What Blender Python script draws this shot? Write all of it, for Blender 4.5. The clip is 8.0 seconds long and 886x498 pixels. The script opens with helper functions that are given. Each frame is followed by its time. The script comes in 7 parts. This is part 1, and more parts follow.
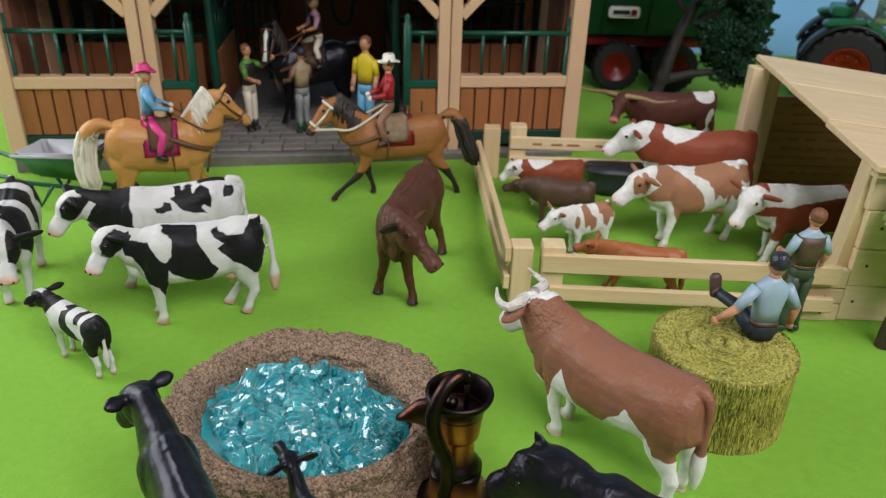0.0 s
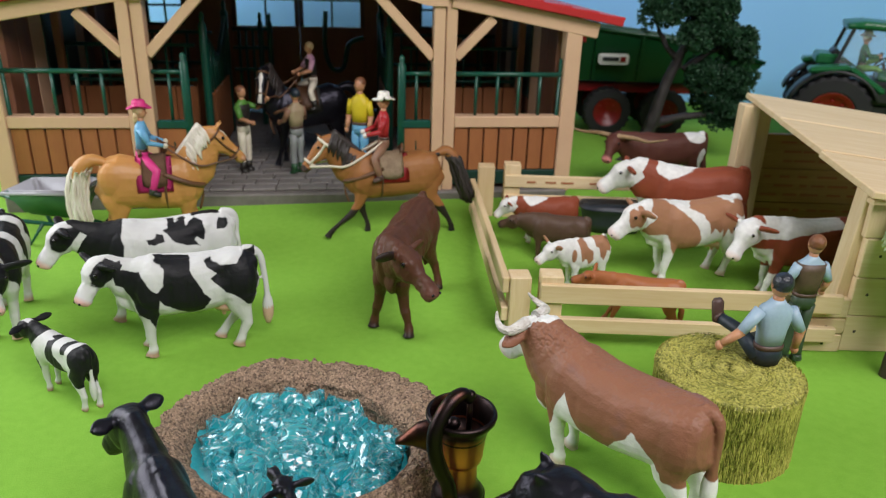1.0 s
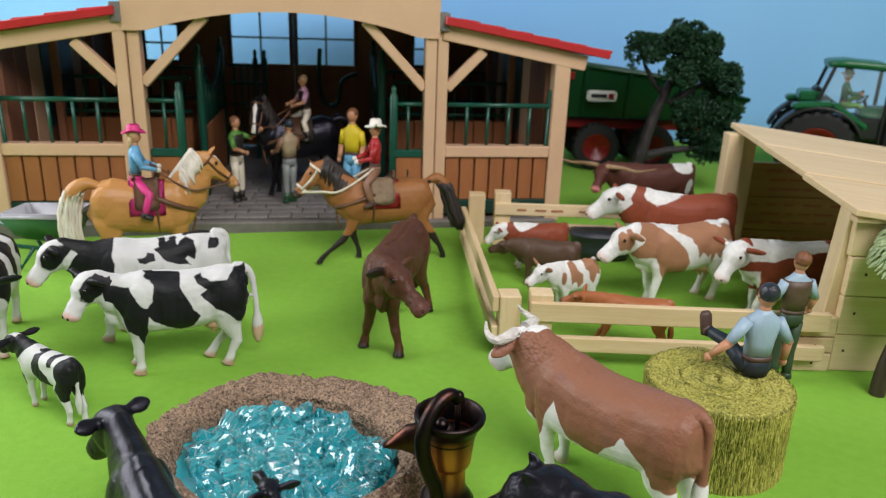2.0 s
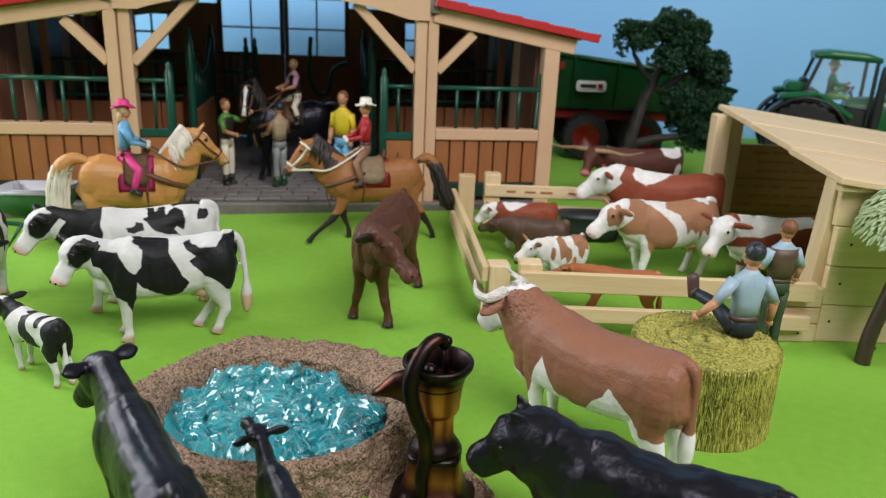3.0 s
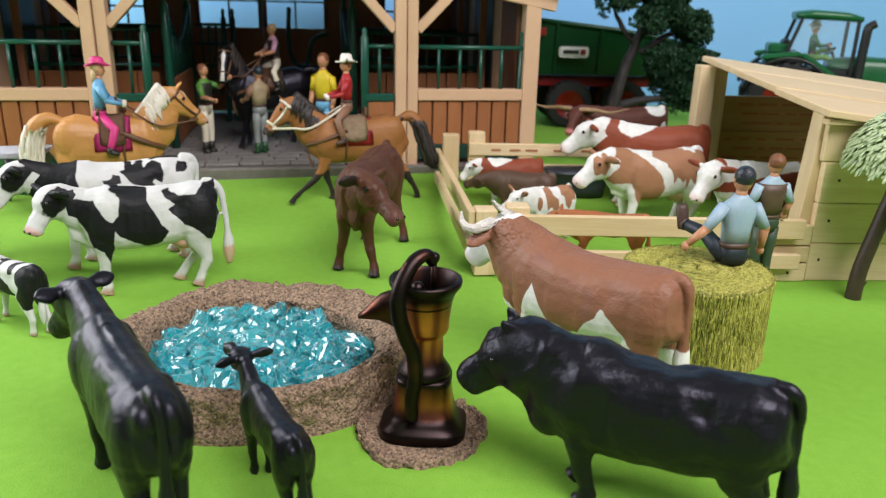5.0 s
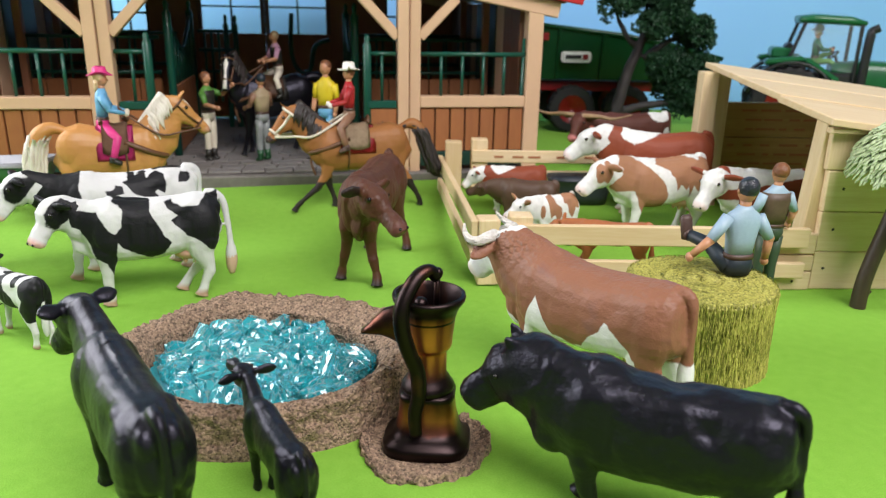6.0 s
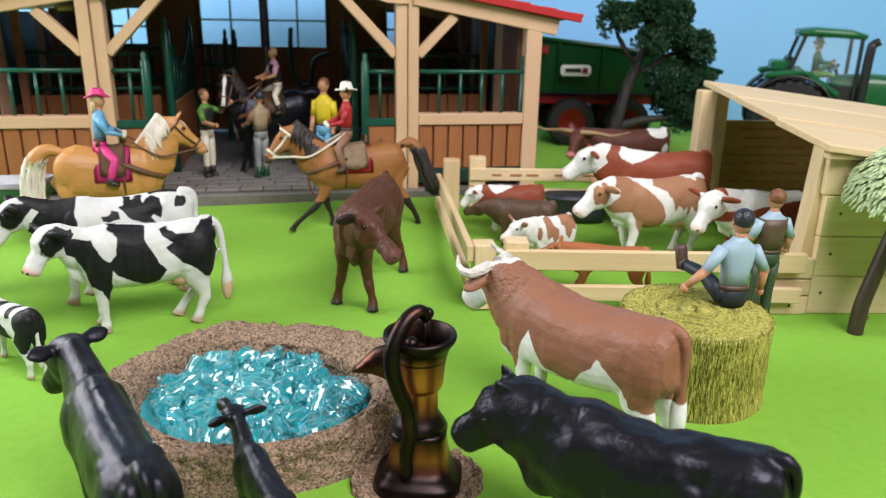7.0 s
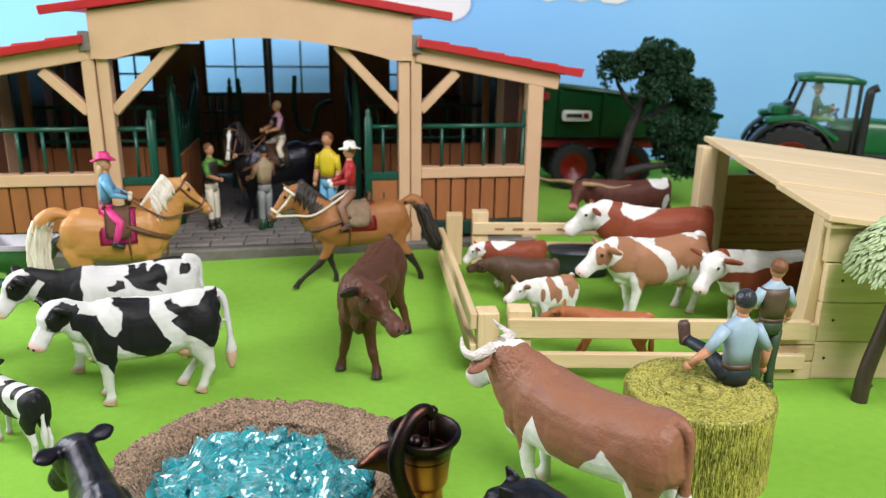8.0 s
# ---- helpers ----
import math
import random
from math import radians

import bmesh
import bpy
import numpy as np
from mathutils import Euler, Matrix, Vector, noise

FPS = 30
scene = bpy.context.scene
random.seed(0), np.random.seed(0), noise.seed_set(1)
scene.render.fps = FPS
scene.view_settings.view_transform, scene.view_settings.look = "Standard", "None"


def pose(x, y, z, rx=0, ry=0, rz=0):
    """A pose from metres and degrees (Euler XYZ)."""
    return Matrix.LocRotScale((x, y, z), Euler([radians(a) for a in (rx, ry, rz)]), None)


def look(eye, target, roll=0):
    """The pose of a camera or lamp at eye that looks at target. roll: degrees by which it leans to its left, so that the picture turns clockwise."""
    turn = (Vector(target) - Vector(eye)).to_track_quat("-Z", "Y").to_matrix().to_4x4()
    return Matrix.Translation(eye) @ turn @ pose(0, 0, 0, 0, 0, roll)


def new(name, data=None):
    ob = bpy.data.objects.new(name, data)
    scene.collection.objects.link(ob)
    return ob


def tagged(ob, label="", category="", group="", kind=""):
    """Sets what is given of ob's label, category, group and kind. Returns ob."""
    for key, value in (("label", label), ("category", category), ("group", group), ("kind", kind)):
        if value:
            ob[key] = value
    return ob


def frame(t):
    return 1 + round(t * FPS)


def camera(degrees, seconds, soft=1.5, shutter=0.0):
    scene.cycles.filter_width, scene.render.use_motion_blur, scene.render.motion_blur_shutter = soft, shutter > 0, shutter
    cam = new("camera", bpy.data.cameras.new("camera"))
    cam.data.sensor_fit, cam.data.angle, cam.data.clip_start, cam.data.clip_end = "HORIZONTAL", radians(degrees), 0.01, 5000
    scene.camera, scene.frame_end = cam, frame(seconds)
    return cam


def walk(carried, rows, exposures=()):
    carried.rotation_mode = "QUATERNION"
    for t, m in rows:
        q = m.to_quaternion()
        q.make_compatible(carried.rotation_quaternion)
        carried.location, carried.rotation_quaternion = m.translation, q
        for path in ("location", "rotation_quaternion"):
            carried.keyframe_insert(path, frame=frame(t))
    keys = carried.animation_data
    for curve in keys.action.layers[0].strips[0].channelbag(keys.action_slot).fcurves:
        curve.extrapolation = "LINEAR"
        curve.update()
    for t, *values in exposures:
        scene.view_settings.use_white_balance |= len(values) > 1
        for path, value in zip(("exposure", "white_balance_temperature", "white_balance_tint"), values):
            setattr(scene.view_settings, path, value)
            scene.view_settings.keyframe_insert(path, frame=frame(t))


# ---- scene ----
cam = camera(62.2, 8.0, soft=1.2)
cam.data.dof.use_dof, cam.data.dof.focus_distance, cam.data.dof.aperture_fstop = True, 0.39, 14.0
# seconds, place, pitch, yaw, roll
PATH = [
    (0, 0.0010, 0.0144, 0.2790, -26.84, 0.45, 1.80),
    (0.5, -0.0025, 0.0147, 0.2692, -24.99, 0.16, 2.12),
    (1, -0.0032, 0.0123, 0.2591, -22.33, -0.26, 1.84),
    (1.5, -0.0017, 0.0078, 0.2508, -20.40, -0.65, 2.08),
    (1.7, -0.0008, 0.0055, 0.2470, -19.45, -0.62, 2.05),
    (2.8, -0.0003, -0.0059, 0.2221, -17.96, -1.32, 2.30),
    (3, 0.0011, -0.0077, 0.2160, -17.89, -1.45, 2.41),
    (3.5, 0.0039, -0.0106, 0.1988, -18.00, -1.83, 2.79),
    (4, 0.0028, -0.0132, 0.1833, -18.26, -2.14, 2.16),
    (4.2, 0.0022, -0.0135, 0.1799, -18.18, -2.32, 1.86),
    (5.3, 0.0022, -0.0092, 0.1827, -18.25, -2.55, 1.27),
    (5.5, 0.0032, -0.0093, 0.1843, -18.22, -2.45, 1.24),
    (6, 0.0020, -0.0073, 0.1862, -18.14, -2.38, 1.13),
    (6.5, 0.0046, -0.0055, 0.1902, -18.14, -2.39, 1.04),
    (7, 0.0071, -0.0018, 0.2012, -17.99, -2.11, 1.03),
    (7.5, 0.0076, 0.0039, 0.2176, -17.49, -1.93, 0.88),
    (8, 0.0064, 0.0052, 0.2328, -16.33, -1.87, 0.72),
]
walk(cam, [(t, pose(x, y, z, 90 + pitch, 0, yaw) @ pose(0, 0, 0, 0, 0, roll)) for t, x, y, z, pitch, yaw, roll in PATH],
     [(0, -0.08), (1.5, 0.1), (3.0, 0.1), (3.5, 0.08), (4.0, 0.03), (5.5, 0.47), (8, 0.48)])
import itertools

# ---- light ----
world = bpy.data.worlds.new("room_air")
scene.world = world
world.use_nodes = True
world.node_tree.nodes["Background"].inputs[0].default_value = (0.9, 0.95, 1.0, 1)
world.node_tree.nodes["Background"].inputs[1].default_value = 0.25


def softbox(name, eye, target, size, watts, colour):
    data = bpy.data.lights.new(name, "AREA")
    data.shape, data.size, data.size_y, data.energy, data.color = "RECTANGLE", size[0], size[1], watts, colour
    ob = new(name, data)
    ob.matrix_world = look(eye, target)
    return ob


softbox("softbox_key", (-1.05, 0.55, 0.52), (-0.05, 0.40, 0.03), (0.9, 0.65), 12.2, (0.96, 0.96, 1.0))
softbox("softbox_fill", (0.52, -0.45, 1.18), (0.16, 0.40, 0.0), (1.1, 0.8), 25.0, (1.0, 0.945, 0.97))


# ---- materials ----
def nodes_of(name):
    m = bpy.data.materials.new(name)
    m.use_nodes = True
    n = m.node_tree.nodes
    return m, n, m.node_tree.links, n["Principled BSDF"]


def noise_node(n, l, scale, detail=4.0, stretch=(1, 1, 1), rand=False):
    co, mp, tx = n.new("ShaderNodeTexCoord"), n.new("ShaderNodeMapping"), n.new("ShaderNodeTexNoise")
    mp.inputs["Scale"].default_value = stretch
    l.new(co.outputs["Object"], mp.inputs["Vector"])
    if rand:
        info, comb, mul = n.new("ShaderNodeObjectInfo"), n.new("ShaderNodeCombineXYZ"), n.new("ShaderNodeMath")
        mul.operation, mul.inputs[1].default_value = "MULTIPLY", 7.0
        l.new(info.outputs["Random"], mul.inputs[0])
        for k in range(3):
            l.new(mul.outputs[0], comb.inputs[k])
        l.new(comb.outputs[0], mp.inputs["Location"])
    l.new(mp.outputs[0], tx.inputs["Vector"])
    tx.inputs["Scale"].default_value, tx.inputs["Detail"].default_value = scale, detail
    return tx.outputs["Fac"]


def ramp(n, l, fac, lo, hi, a, b):
    r = n.new("ShaderNodeValToRGB")
    r.color_ramp.elements[0].position, r.color_ramp.elements[1].position = lo, hi
    r.color_ramp.elements[0].color, r.color_ramp.elements[1].color = (*a, 1), (*b, 1)
    l.new(fac, r.inputs[0])
    return r.outputs[0]


def bumped(n, l, p, heights):
    last = None
    for fac, strength, dist in heights:
        b = n.new("ShaderNodeBump")
        b.inputs["Strength"].default_value, b.inputs["Distance"].default_value = strength, dist
        l.new(fac, b.inputs["Height"])
        if last:
            l.new(last, b.inputs["Normal"])
        last = b.outputs[0]
    l.new(last, p.inputs["Normal"])


def mix_col(n, l, fac, a, b, mode="MIX"):
    m = n.new("ShaderNodeMix")
    m.data_type, m.blend_type = "RGBA", mode
    for value, slot in ((fac, 0), (a, 6), (b, 7)):
        if isinstance(value, (int, float)):
            m.inputs[slot].default_value = value
        elif isinstance(value, tuple):
            m.inputs[slot].default_value = (*value, 1)
        else:
            l.new(value, m.inputs[slot])
    return m.outputs[2]


def paint(name, a, b=None, rough=0.5, metal=0.0, scale=60, fine=600, bump=0.15, dist=0.0006, stretch=(1, 1, 1), coat=0.0, rand=False):
    """A surface with two scales of variation."""
    m, n, l, p = nodes_of(name)
    b = b or tuple(c * 0.8 for c in a)
    big, small = noise_node(n, l, scale, 5, stretch, rand), noise_node(n, l, fine, 3, stretch, rand)
    c = ramp(n, l, big, 0.3, 0.7, b, a)
    c = mix_col(n, l, 0.25, c, ramp(n, l, small, 0.35, 0.65, b, a))
    l.new(c, p.inputs["Base Color"])
    p.inputs["Roughness"].default_value, p.inputs["Metallic"].default_value = rough, metal
    p.inputs["Coat Weight"].default_value = coat
    bumped(n, l, p, ((small, bump, dist), (big, bump, dist * 2)))
    return m


def hide_paint(name, base, patch=(0.02, 0.02, 0.022), nose=(0.75, 0.45, 0.42), hoof=(0.35, 0.25, 0.18), rough=0.45, jag=0.16, rub=None, bump=0.25, gloss=0.5, sheen=(1, 1, 1)):
    """Painted figure: a base coat, patches, muzzle and hooves that follow the sculpted masks."""
    m, n, l, p = nodes_of(name)
    big, mid, small = noise_node(n, l, 45, 4), noise_node(n, l, 260, 4), noise_node(n, l, 900, 2)
    col = mix_col(n, l, 0.5, base, ramp(n, l, big, 0.3, 0.7, tuple(c * 0.72 for c in base), base))
    if rub:
        col = mix_col(n, l, ramp(n, l, big, 0.55, 0.68, (0, 0, 0), (0.7, 0.7, 0.7)), col, rub)
    jitter = n.new("ShaderNodeMath")
    jitter.operation, jitter.inputs[1].default_value, jitter.inputs[2].default_value = "MULTIPLY_ADD", jag, -jag / 2
    l.new(mid, jitter.inputs[0])
    for key, colour, soft in (("patch", patch, 0.025), ("nose", nose, 0.3), ("hoof", hoof, 0.3)):
        at, add = n.new("ShaderNodeAttribute"), n.new("ShaderNodeMath")
        at.attribute_name, add.operation = key, "ADD"
        l.new(at.outputs["Fac"], add.inputs[0])
        l.new(jitter.outputs[0], add.inputs[1])
        step = n.new("ShaderNodeMapRange")
        step.inputs["From Min"].default_value, step.inputs["From Max"].default_value = -soft, soft
        l.new(add.outputs[0], step.inputs["Value"])
        tone = mix_col(n, l, 0.4, colour, ramp(n, l, mid, 0.35, 0.65, tuple(c * 0.7 for c in colour), colour))
        col = mix_col(n, l, step.outputs[0], col, tone)
    l.new(col, p.inputs["Base Color"])
    p.inputs["Roughness"].default_value = rough
    p.inputs["Specular IOR Level"].default_value = gloss
    p.inputs["Specular Tint"].default_value = (*sheen, 1)
    bumped(n, l, p, ((small, bump, 0.0004), (mid, bump, 0.0010), (big, bump, 0.003)))
    return m


BLACK = (0.012, 0.012, 0.014)
WHITE = (0.76, 0.755, 0.73)
M_HOLSTEIN = hide_paint("holstein_paint", (0.67, 0.67, 0.66), (0.008, 0.008, 0.010), (0.78, 0.47, 0.42), (0.45, 0.29, 0.20), 0.55, gloss=0.28, bump=0.35)
M_BLACK = hide_paint("black_paint", (0.0042, 0.0039, 0.0058), BLACK, (0.005, 0.0045, 0.006), (0.010, 0.010, 0.012), 0.38, gloss=0.40, bump=0.28, sheen=(0.82, 0.80, 1.0))
M_CHOCOLATE = hide_paint("chocolate_paint", (0.088, 0.031, 0.016), (0.02, 0.009, 0.007), (0.13, 0.05, 0.036), (0.02, 0.014, 0.012), 0.50, bump=0.5, gloss=0.36)
M_BULL = hide_paint("bull_paint", (0.27, 0.115, 0.065), WHITE, (0.75, 0.62, 0.58), (0.6, 0.5, 0.4), 0.50, rub=(0.19, 0.095, 0.085), bump=0.40, gloss=0.36)
M_RED = hide_paint("red_white_paint", (0.26, 0.058, 0.026), WHITE, (0.80, 0.66, 0.62), (0.55, 0.42, 0.3), 0.58, gloss=0.3)
M_TAN = hide_paint("tan_white_paint", (0.38, 0.185, 0.10), WHITE, (0.80, 0.66, 0.62), (0.55, 0.42, 0.3), 0.6, gloss=0.3)
M_UMBER = hide_paint("umber_paint", (0.085, 0.044, 0.026), BLACK, (0.03, 0.02, 0.018), (0.02, 0.016, 0.014), 0.55)
M_GINGER = hide_paint("ginger_paint", (0.36, 0.115, 0.035), BLACK, (0.15, 0.05, 0.03), (0.08, 0.05, 0.03), 0.5)
M_LONGHORN = hide_paint("longhorn_paint", (0.10, 0.032, 0.022), WHITE, (0.6, 0.22, 0.2), (0.06, 0.04, 0.03), 0.6, gloss=0.3)
M_PALOMINO = hide_paint("palomino_paint", (0.55, 0.26, 0.075), (0.25, 0.09, 0.03), (0.42, 0.22, 0.13), (0.1, 0.06, 0.04), 0.46, gloss=0.5)
M_BAY = hide_paint("bay_paint", (0.33, 0.135, 0.042), (0.02, 0.014, 0.012), (0.06, 0.035, 0.025), (0.02, 0.016, 0.014), 0.55, gloss=0.35)
M_EYE = paint("eye_gloss", (0.01, 0.008, 0.007), rough=0.12, bump=0)
M_HORN = paint("horn_ivory", (0.78, 0.75, 0.70), (0.50, 0.45, 0.39), 0.45, scale=420, fine=1100, bump=1.0, dist=0.0012, stretch=(0.45, 0.45, 1))
M_HORN_TAN = paint("horn_tan", (0.45, 0.30, 0.16), (0.25, 0.15, 0.08), 0.45, scale=200)
M_MANE_WHITE = paint("mane_white", (0.80, 0.76, 0.68), (0.6, 0.52, 0.42), 0.5, scale=250, fine=900, bump=0.8, stretch=(1, 1, 0.25))
M_MANE_DARK = paint("mane_dark", (0.035, 0.025, 0.022), (0.015, 0.012, 0.011), 0.5, scale=250, fine=900, bump=0.8, stretch=(1, 1, 0.25))
M_UDDER = paint("udder_pink", (0.72, 0.42, 0.34), (0.6, 0.32, 0.25), 0.45)
M_TUFT = paint("tuft_beige", (0.62, 0.42, 0.30), (0.5, 0.32, 0.22), 0.5)
M_LEATHER = paint("saddle_leather", (0.16, 0.075, 0.035), (0.09, 0.04, 0.02), 0.5)
M_FLEECE = paint("saddle_fleece", (0.30, 0.17, 0.10), (0.17, 0.09, 0.05), 0.8, fine=900, bump=0.8)
M_PINK = paint("cloth_pink", (0.72, 0.04, 0.24), (0.55, 0.03, 0.18), 0.5)
M_REDCLOTH = paint("cloth_red", (0.45, 0.02, 0.025), (0.3, 0.012, 0.016), 0.5)
M_BLUECLOTH = paint("cloth_blue", (0.16, 0.42, 0.66), (0.1, 0.3, 0.5), 0.5)
M_SHIRT = paint("shirt_grey_blue", (0.33, 0.45, 0.55), (0.27, 0.37, 0.46), 0.45)
M_DENIM = paint("denim_dark", (0.018, 0.03, 0.045), (0.01, 0.016, 0.025), 0.5)
M_SADDLE_TAN = paint("saddle_tan", (0.55, 0.41, 0.27), (0.38, 0.27, 0.17), 0.7, scale=200, bump=0.6)
M_SKIN = paint("figure_skin", (0.52, 0.26, 0.14), (0.42, 0.19, 0.10), 0.45, bump=0.05)
M_HAIR_BROWN = paint("hair_brown", (0.22, 0.085, 0.035), (0.14, 0.05, 0.02), 0.5, scale=400, bump=0.6)
M_HAIR_BLACK = paint("hair_black", (0.012, 0.013, 0.018), (0.03, 0.035, 0.05), 0.3, scale=400, bump=0.6)
M_HAIR_BLOND = paint("hair_blond", (0.62, 0.46, 0.26), (0.45, 0.3, 0.15), 0.5, scale=400, bump=0.6)
M_YELLOW = paint("cloth_yellow", (0.75, 0.58, 0.02), (0.6, 0.45, 0.02), 0.5)
M_GREENCLOTH = paint("cloth_green", (0.12, 0.30, 0.05), (0.06, 0.18, 0.03), 0.5)
M_DARKVEST = paint("vest_dark", (0.03, 0.028, 0.022), (0.018, 0.016, 0.013), 0.5)
M_BROWNVEST = paint("vest_brown", (0.105, 0.065, 0.042), (0.07, 0.042, 0.027), 0.5, scale=200)
M_TANVEST = paint("vest_tan", (0.40, 0.31, 0.19), (0.3, 0.22, 0.13), 0.55)
M_CREAM = paint("cloth_cream", (0.72, 0.66, 0.54), (0.6, 0.54, 0.42), 0.5)
M_GREY = paint("cloth_grey", (0.28, 0.30, 0.30), (0.2, 0.21, 0.21), 0.5)
M_BROWNCLOTH = paint("cloth_brown", (0.28, 0.15, 0.09), (0.2, 0.1, 0.06), 0.5)
M_BOOT = paint("boot_brown", (0.10, 0.055, 0.04), (0.06, 0.03, 0.025), 0.5)
M_BOOT_GREEN = paint("boot_green", (0.02, 0.10, 0.035), (0.012, 0.06, 0.02), 0.35)
M_TROUSER_GREEN = paint("trouser_green", (0.045, 0.075, 0.045), (0.03, 0.05, 0.03), 0.5)
M_HATWHITE = paint("hat_white", (0.80, 0.77, 0.70), (0.7, 0.66, 0.6), 0.5)
M_LILAC = paint("cloth_lilac", (0.66, 0.36, 0.50), (0.5, 0.26, 0.38), 0.5)

M_BEIGE = paint("beige_plastic", (0.64, 0.42, 0.265), (0.58, 0.375, 0.235), 0.45, scale=30, fine=400, bump=0.08)
M_BROWNPANEL = paint("brown_panel", (0.36, 0.135, 0.046), (0.27, 0.095, 0.033), 0.5, scale=60, fine=500, bump=0.15, stretch=(1, 1, 0.2), rand=True)
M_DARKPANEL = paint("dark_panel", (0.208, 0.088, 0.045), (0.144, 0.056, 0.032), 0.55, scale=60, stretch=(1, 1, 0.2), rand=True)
M_BACKWALL = paint("brown_back_wall", (0.38, 0.16, 0.078), (0.28, 0.11, 0.055), 0.55, scale=60, fine=500, bump=0.15, stretch=(1, 1, 0.2))
M_GREENRAIL = paint("green_rail", (0.008, 0.085, 0.055), (0.006, 0.06, 0.04), 0.32, bump=0.05)
M_ROOFRED = paint("roof_red", (0.50, 0.022, 0.028), (0.40, 0.016, 0.02), 0.38, scale=80, bump=0.1, rand=True)
M_STONEFLOOR = paint("stone_floor", (0.23, 0.21, 0.195), (0.15, 0.135, 0.125), 0.6, scale=120, fine=700, bump=0.5)
M_STONEEDGE = paint("stone_edge", (0.20, 0.18, 0.165), (0.13, 0.115, 0.105), 0.6, scale=90)
M_DARKIN = paint("dark_green_inside", (0.01, 0.045, 0.032), (0.007, 0.03, 0.022), 0.4)


def wood(name, a, b, axis):
    m, n, l, p = nodes_of(name)
    long = [34.0, 34.0, 34.0]
    long[axis] = 2.5
    grain, fine = noise_node(n, l, 5.0, 6, tuple(long), True), noise_node(n, l, 22.0, 3, tuple(long), True)
    info = n.new("ShaderNodeObjectInfo")
    tone = ramp(n, l, info.outputs["Random"], 0.0, 1.0, (0.86, 0.84, 0.80), (1.0, 1.0, 1.0))
    c = mix_col(n, l, 0.35, ramp(n, l, grain, 0.35, 0.68, b, a), ramp(n, l, fine, 0.35, 0.65, b, a))
    l.new(mix_col(n, l, 1.0, c, tone, "MULTIPLY"), p.inputs["Base Color"])
    p.inputs["Roughness"].default_value = 0.62
    bumped(n, l, p, ((fine, 0.25, 0.0004), (grain, 0.15, 0.0008)))
    return m


PINE, PINE2 = (0.78, 0.62, 0.40), (0.68, 0.50, 0.28)
M_PINE_X, M_PINE_Y, M_PINE_Z = (wood("pine_" + "xyz"[k], PINE, PINE2, k) for k in range(3))
M_SHEDWALL = wood("shed_board", (0.50, 0.33, 0.13), (0.38, 0.23, 0.08), 0)
M_PRINT = paint("red_print", (0.40, 0.13, 0.06), (0.36, 0.16, 0.07), 0.7)
M_KNOT = paint("nail_dark", (0.05, 0.035, 0.025), rough=0.6)


def felt():
    m, n, l, p = nodes_of("green_felt")
    big, mid, fuzz = noise_node(n, l, 4, 4), noise_node(n, l, 160, 6), noise_node(n, l, 1400, 3)
    c = ramp(n, l, big, 0.3, 0.7, (0.174, 0.385, 0.036), (0.206, 0.430, 0.044))
    c = mix_col(n, l, 0.45, c, ramp(n, l, mid, 0.3, 0.7, (0.143, 0.33, 0.027), (0.240, 0.475, 0.059)))
    c = mix_col(n, l, 0.35, c, ramp(n, l, fuzz, 0.35, 0.65, (0.134, 0.315, 0.027), (0.260, 0.505, 0.069)))
    l.new(c, p.inputs["Base Color"])
    p.inputs["Roughness"].default_value = 0.95
    p.inputs["Specular IOR Level"].default_value = 0.15
    p.inputs["Sheen Weight"].default_value = 0.25
    p.inputs["Sheen Tint"].default_value = (0.5, 0.9, 0.2, 1)
    bumped(n, l, p, ((fuzz, 0.6, 0.0006), (mid, 0.35, 0.0012)))
    return m


def sand():
    m, n, l, p = nodes_of("brown_sand")
    co, grain, big = n.new("ShaderNodeTexCoord"), n.new("ShaderNodeTexVoronoi"), noise_node(n, l, 45, 4)
    grain.inputs["Scale"].default_value = 1000
    l.new(co.outputs["Object"], grain.inputs["Vector"])
    sep = n.new("ShaderNodeSeparateColor")
    l.new(grain.outputs["Color"], sep.inputs[0])
    grit = noise_node(n, l, 700, 3)
    c = ramp(n, l, sep.outputs[0], 0.02, 0.92, (0.034, 0.020, 0.013), (0.50, 0.345, 0.225))
    c = mix_col(n, l, 0.45, c, ramp(n, l, grit, 0.36, 0.64, (0.075, 0.045, 0.030), (0.42, 0.285, 0.187)))
    c = mix_col(n, l, 0.30, c, ramp(n, l, big, 0.3, 0.7, (0.18, 0.115, 0.074), (0.38, 0.26, 0.172)))
    c = mix_col(n, l, ramp(n, l, sep.outputs[1], 0.74, 0.84, (0, 0, 0), (0.66, 0.66, 0.66)), c, (0.034, 0.022, 0.016))
    l.new(c, p.inputs["Base Color"])
    p.inputs["Roughness"].default_value = 0.88
    dome = ramp(n, l, grain.outputs["Distance"], 0.0, 0.75, (1, 1, 1), (0, 0, 0))
    bumped(n, l, p, ((dome, 0.7, 0.0008), (grit, 0.35, 0.0010)))
    return m


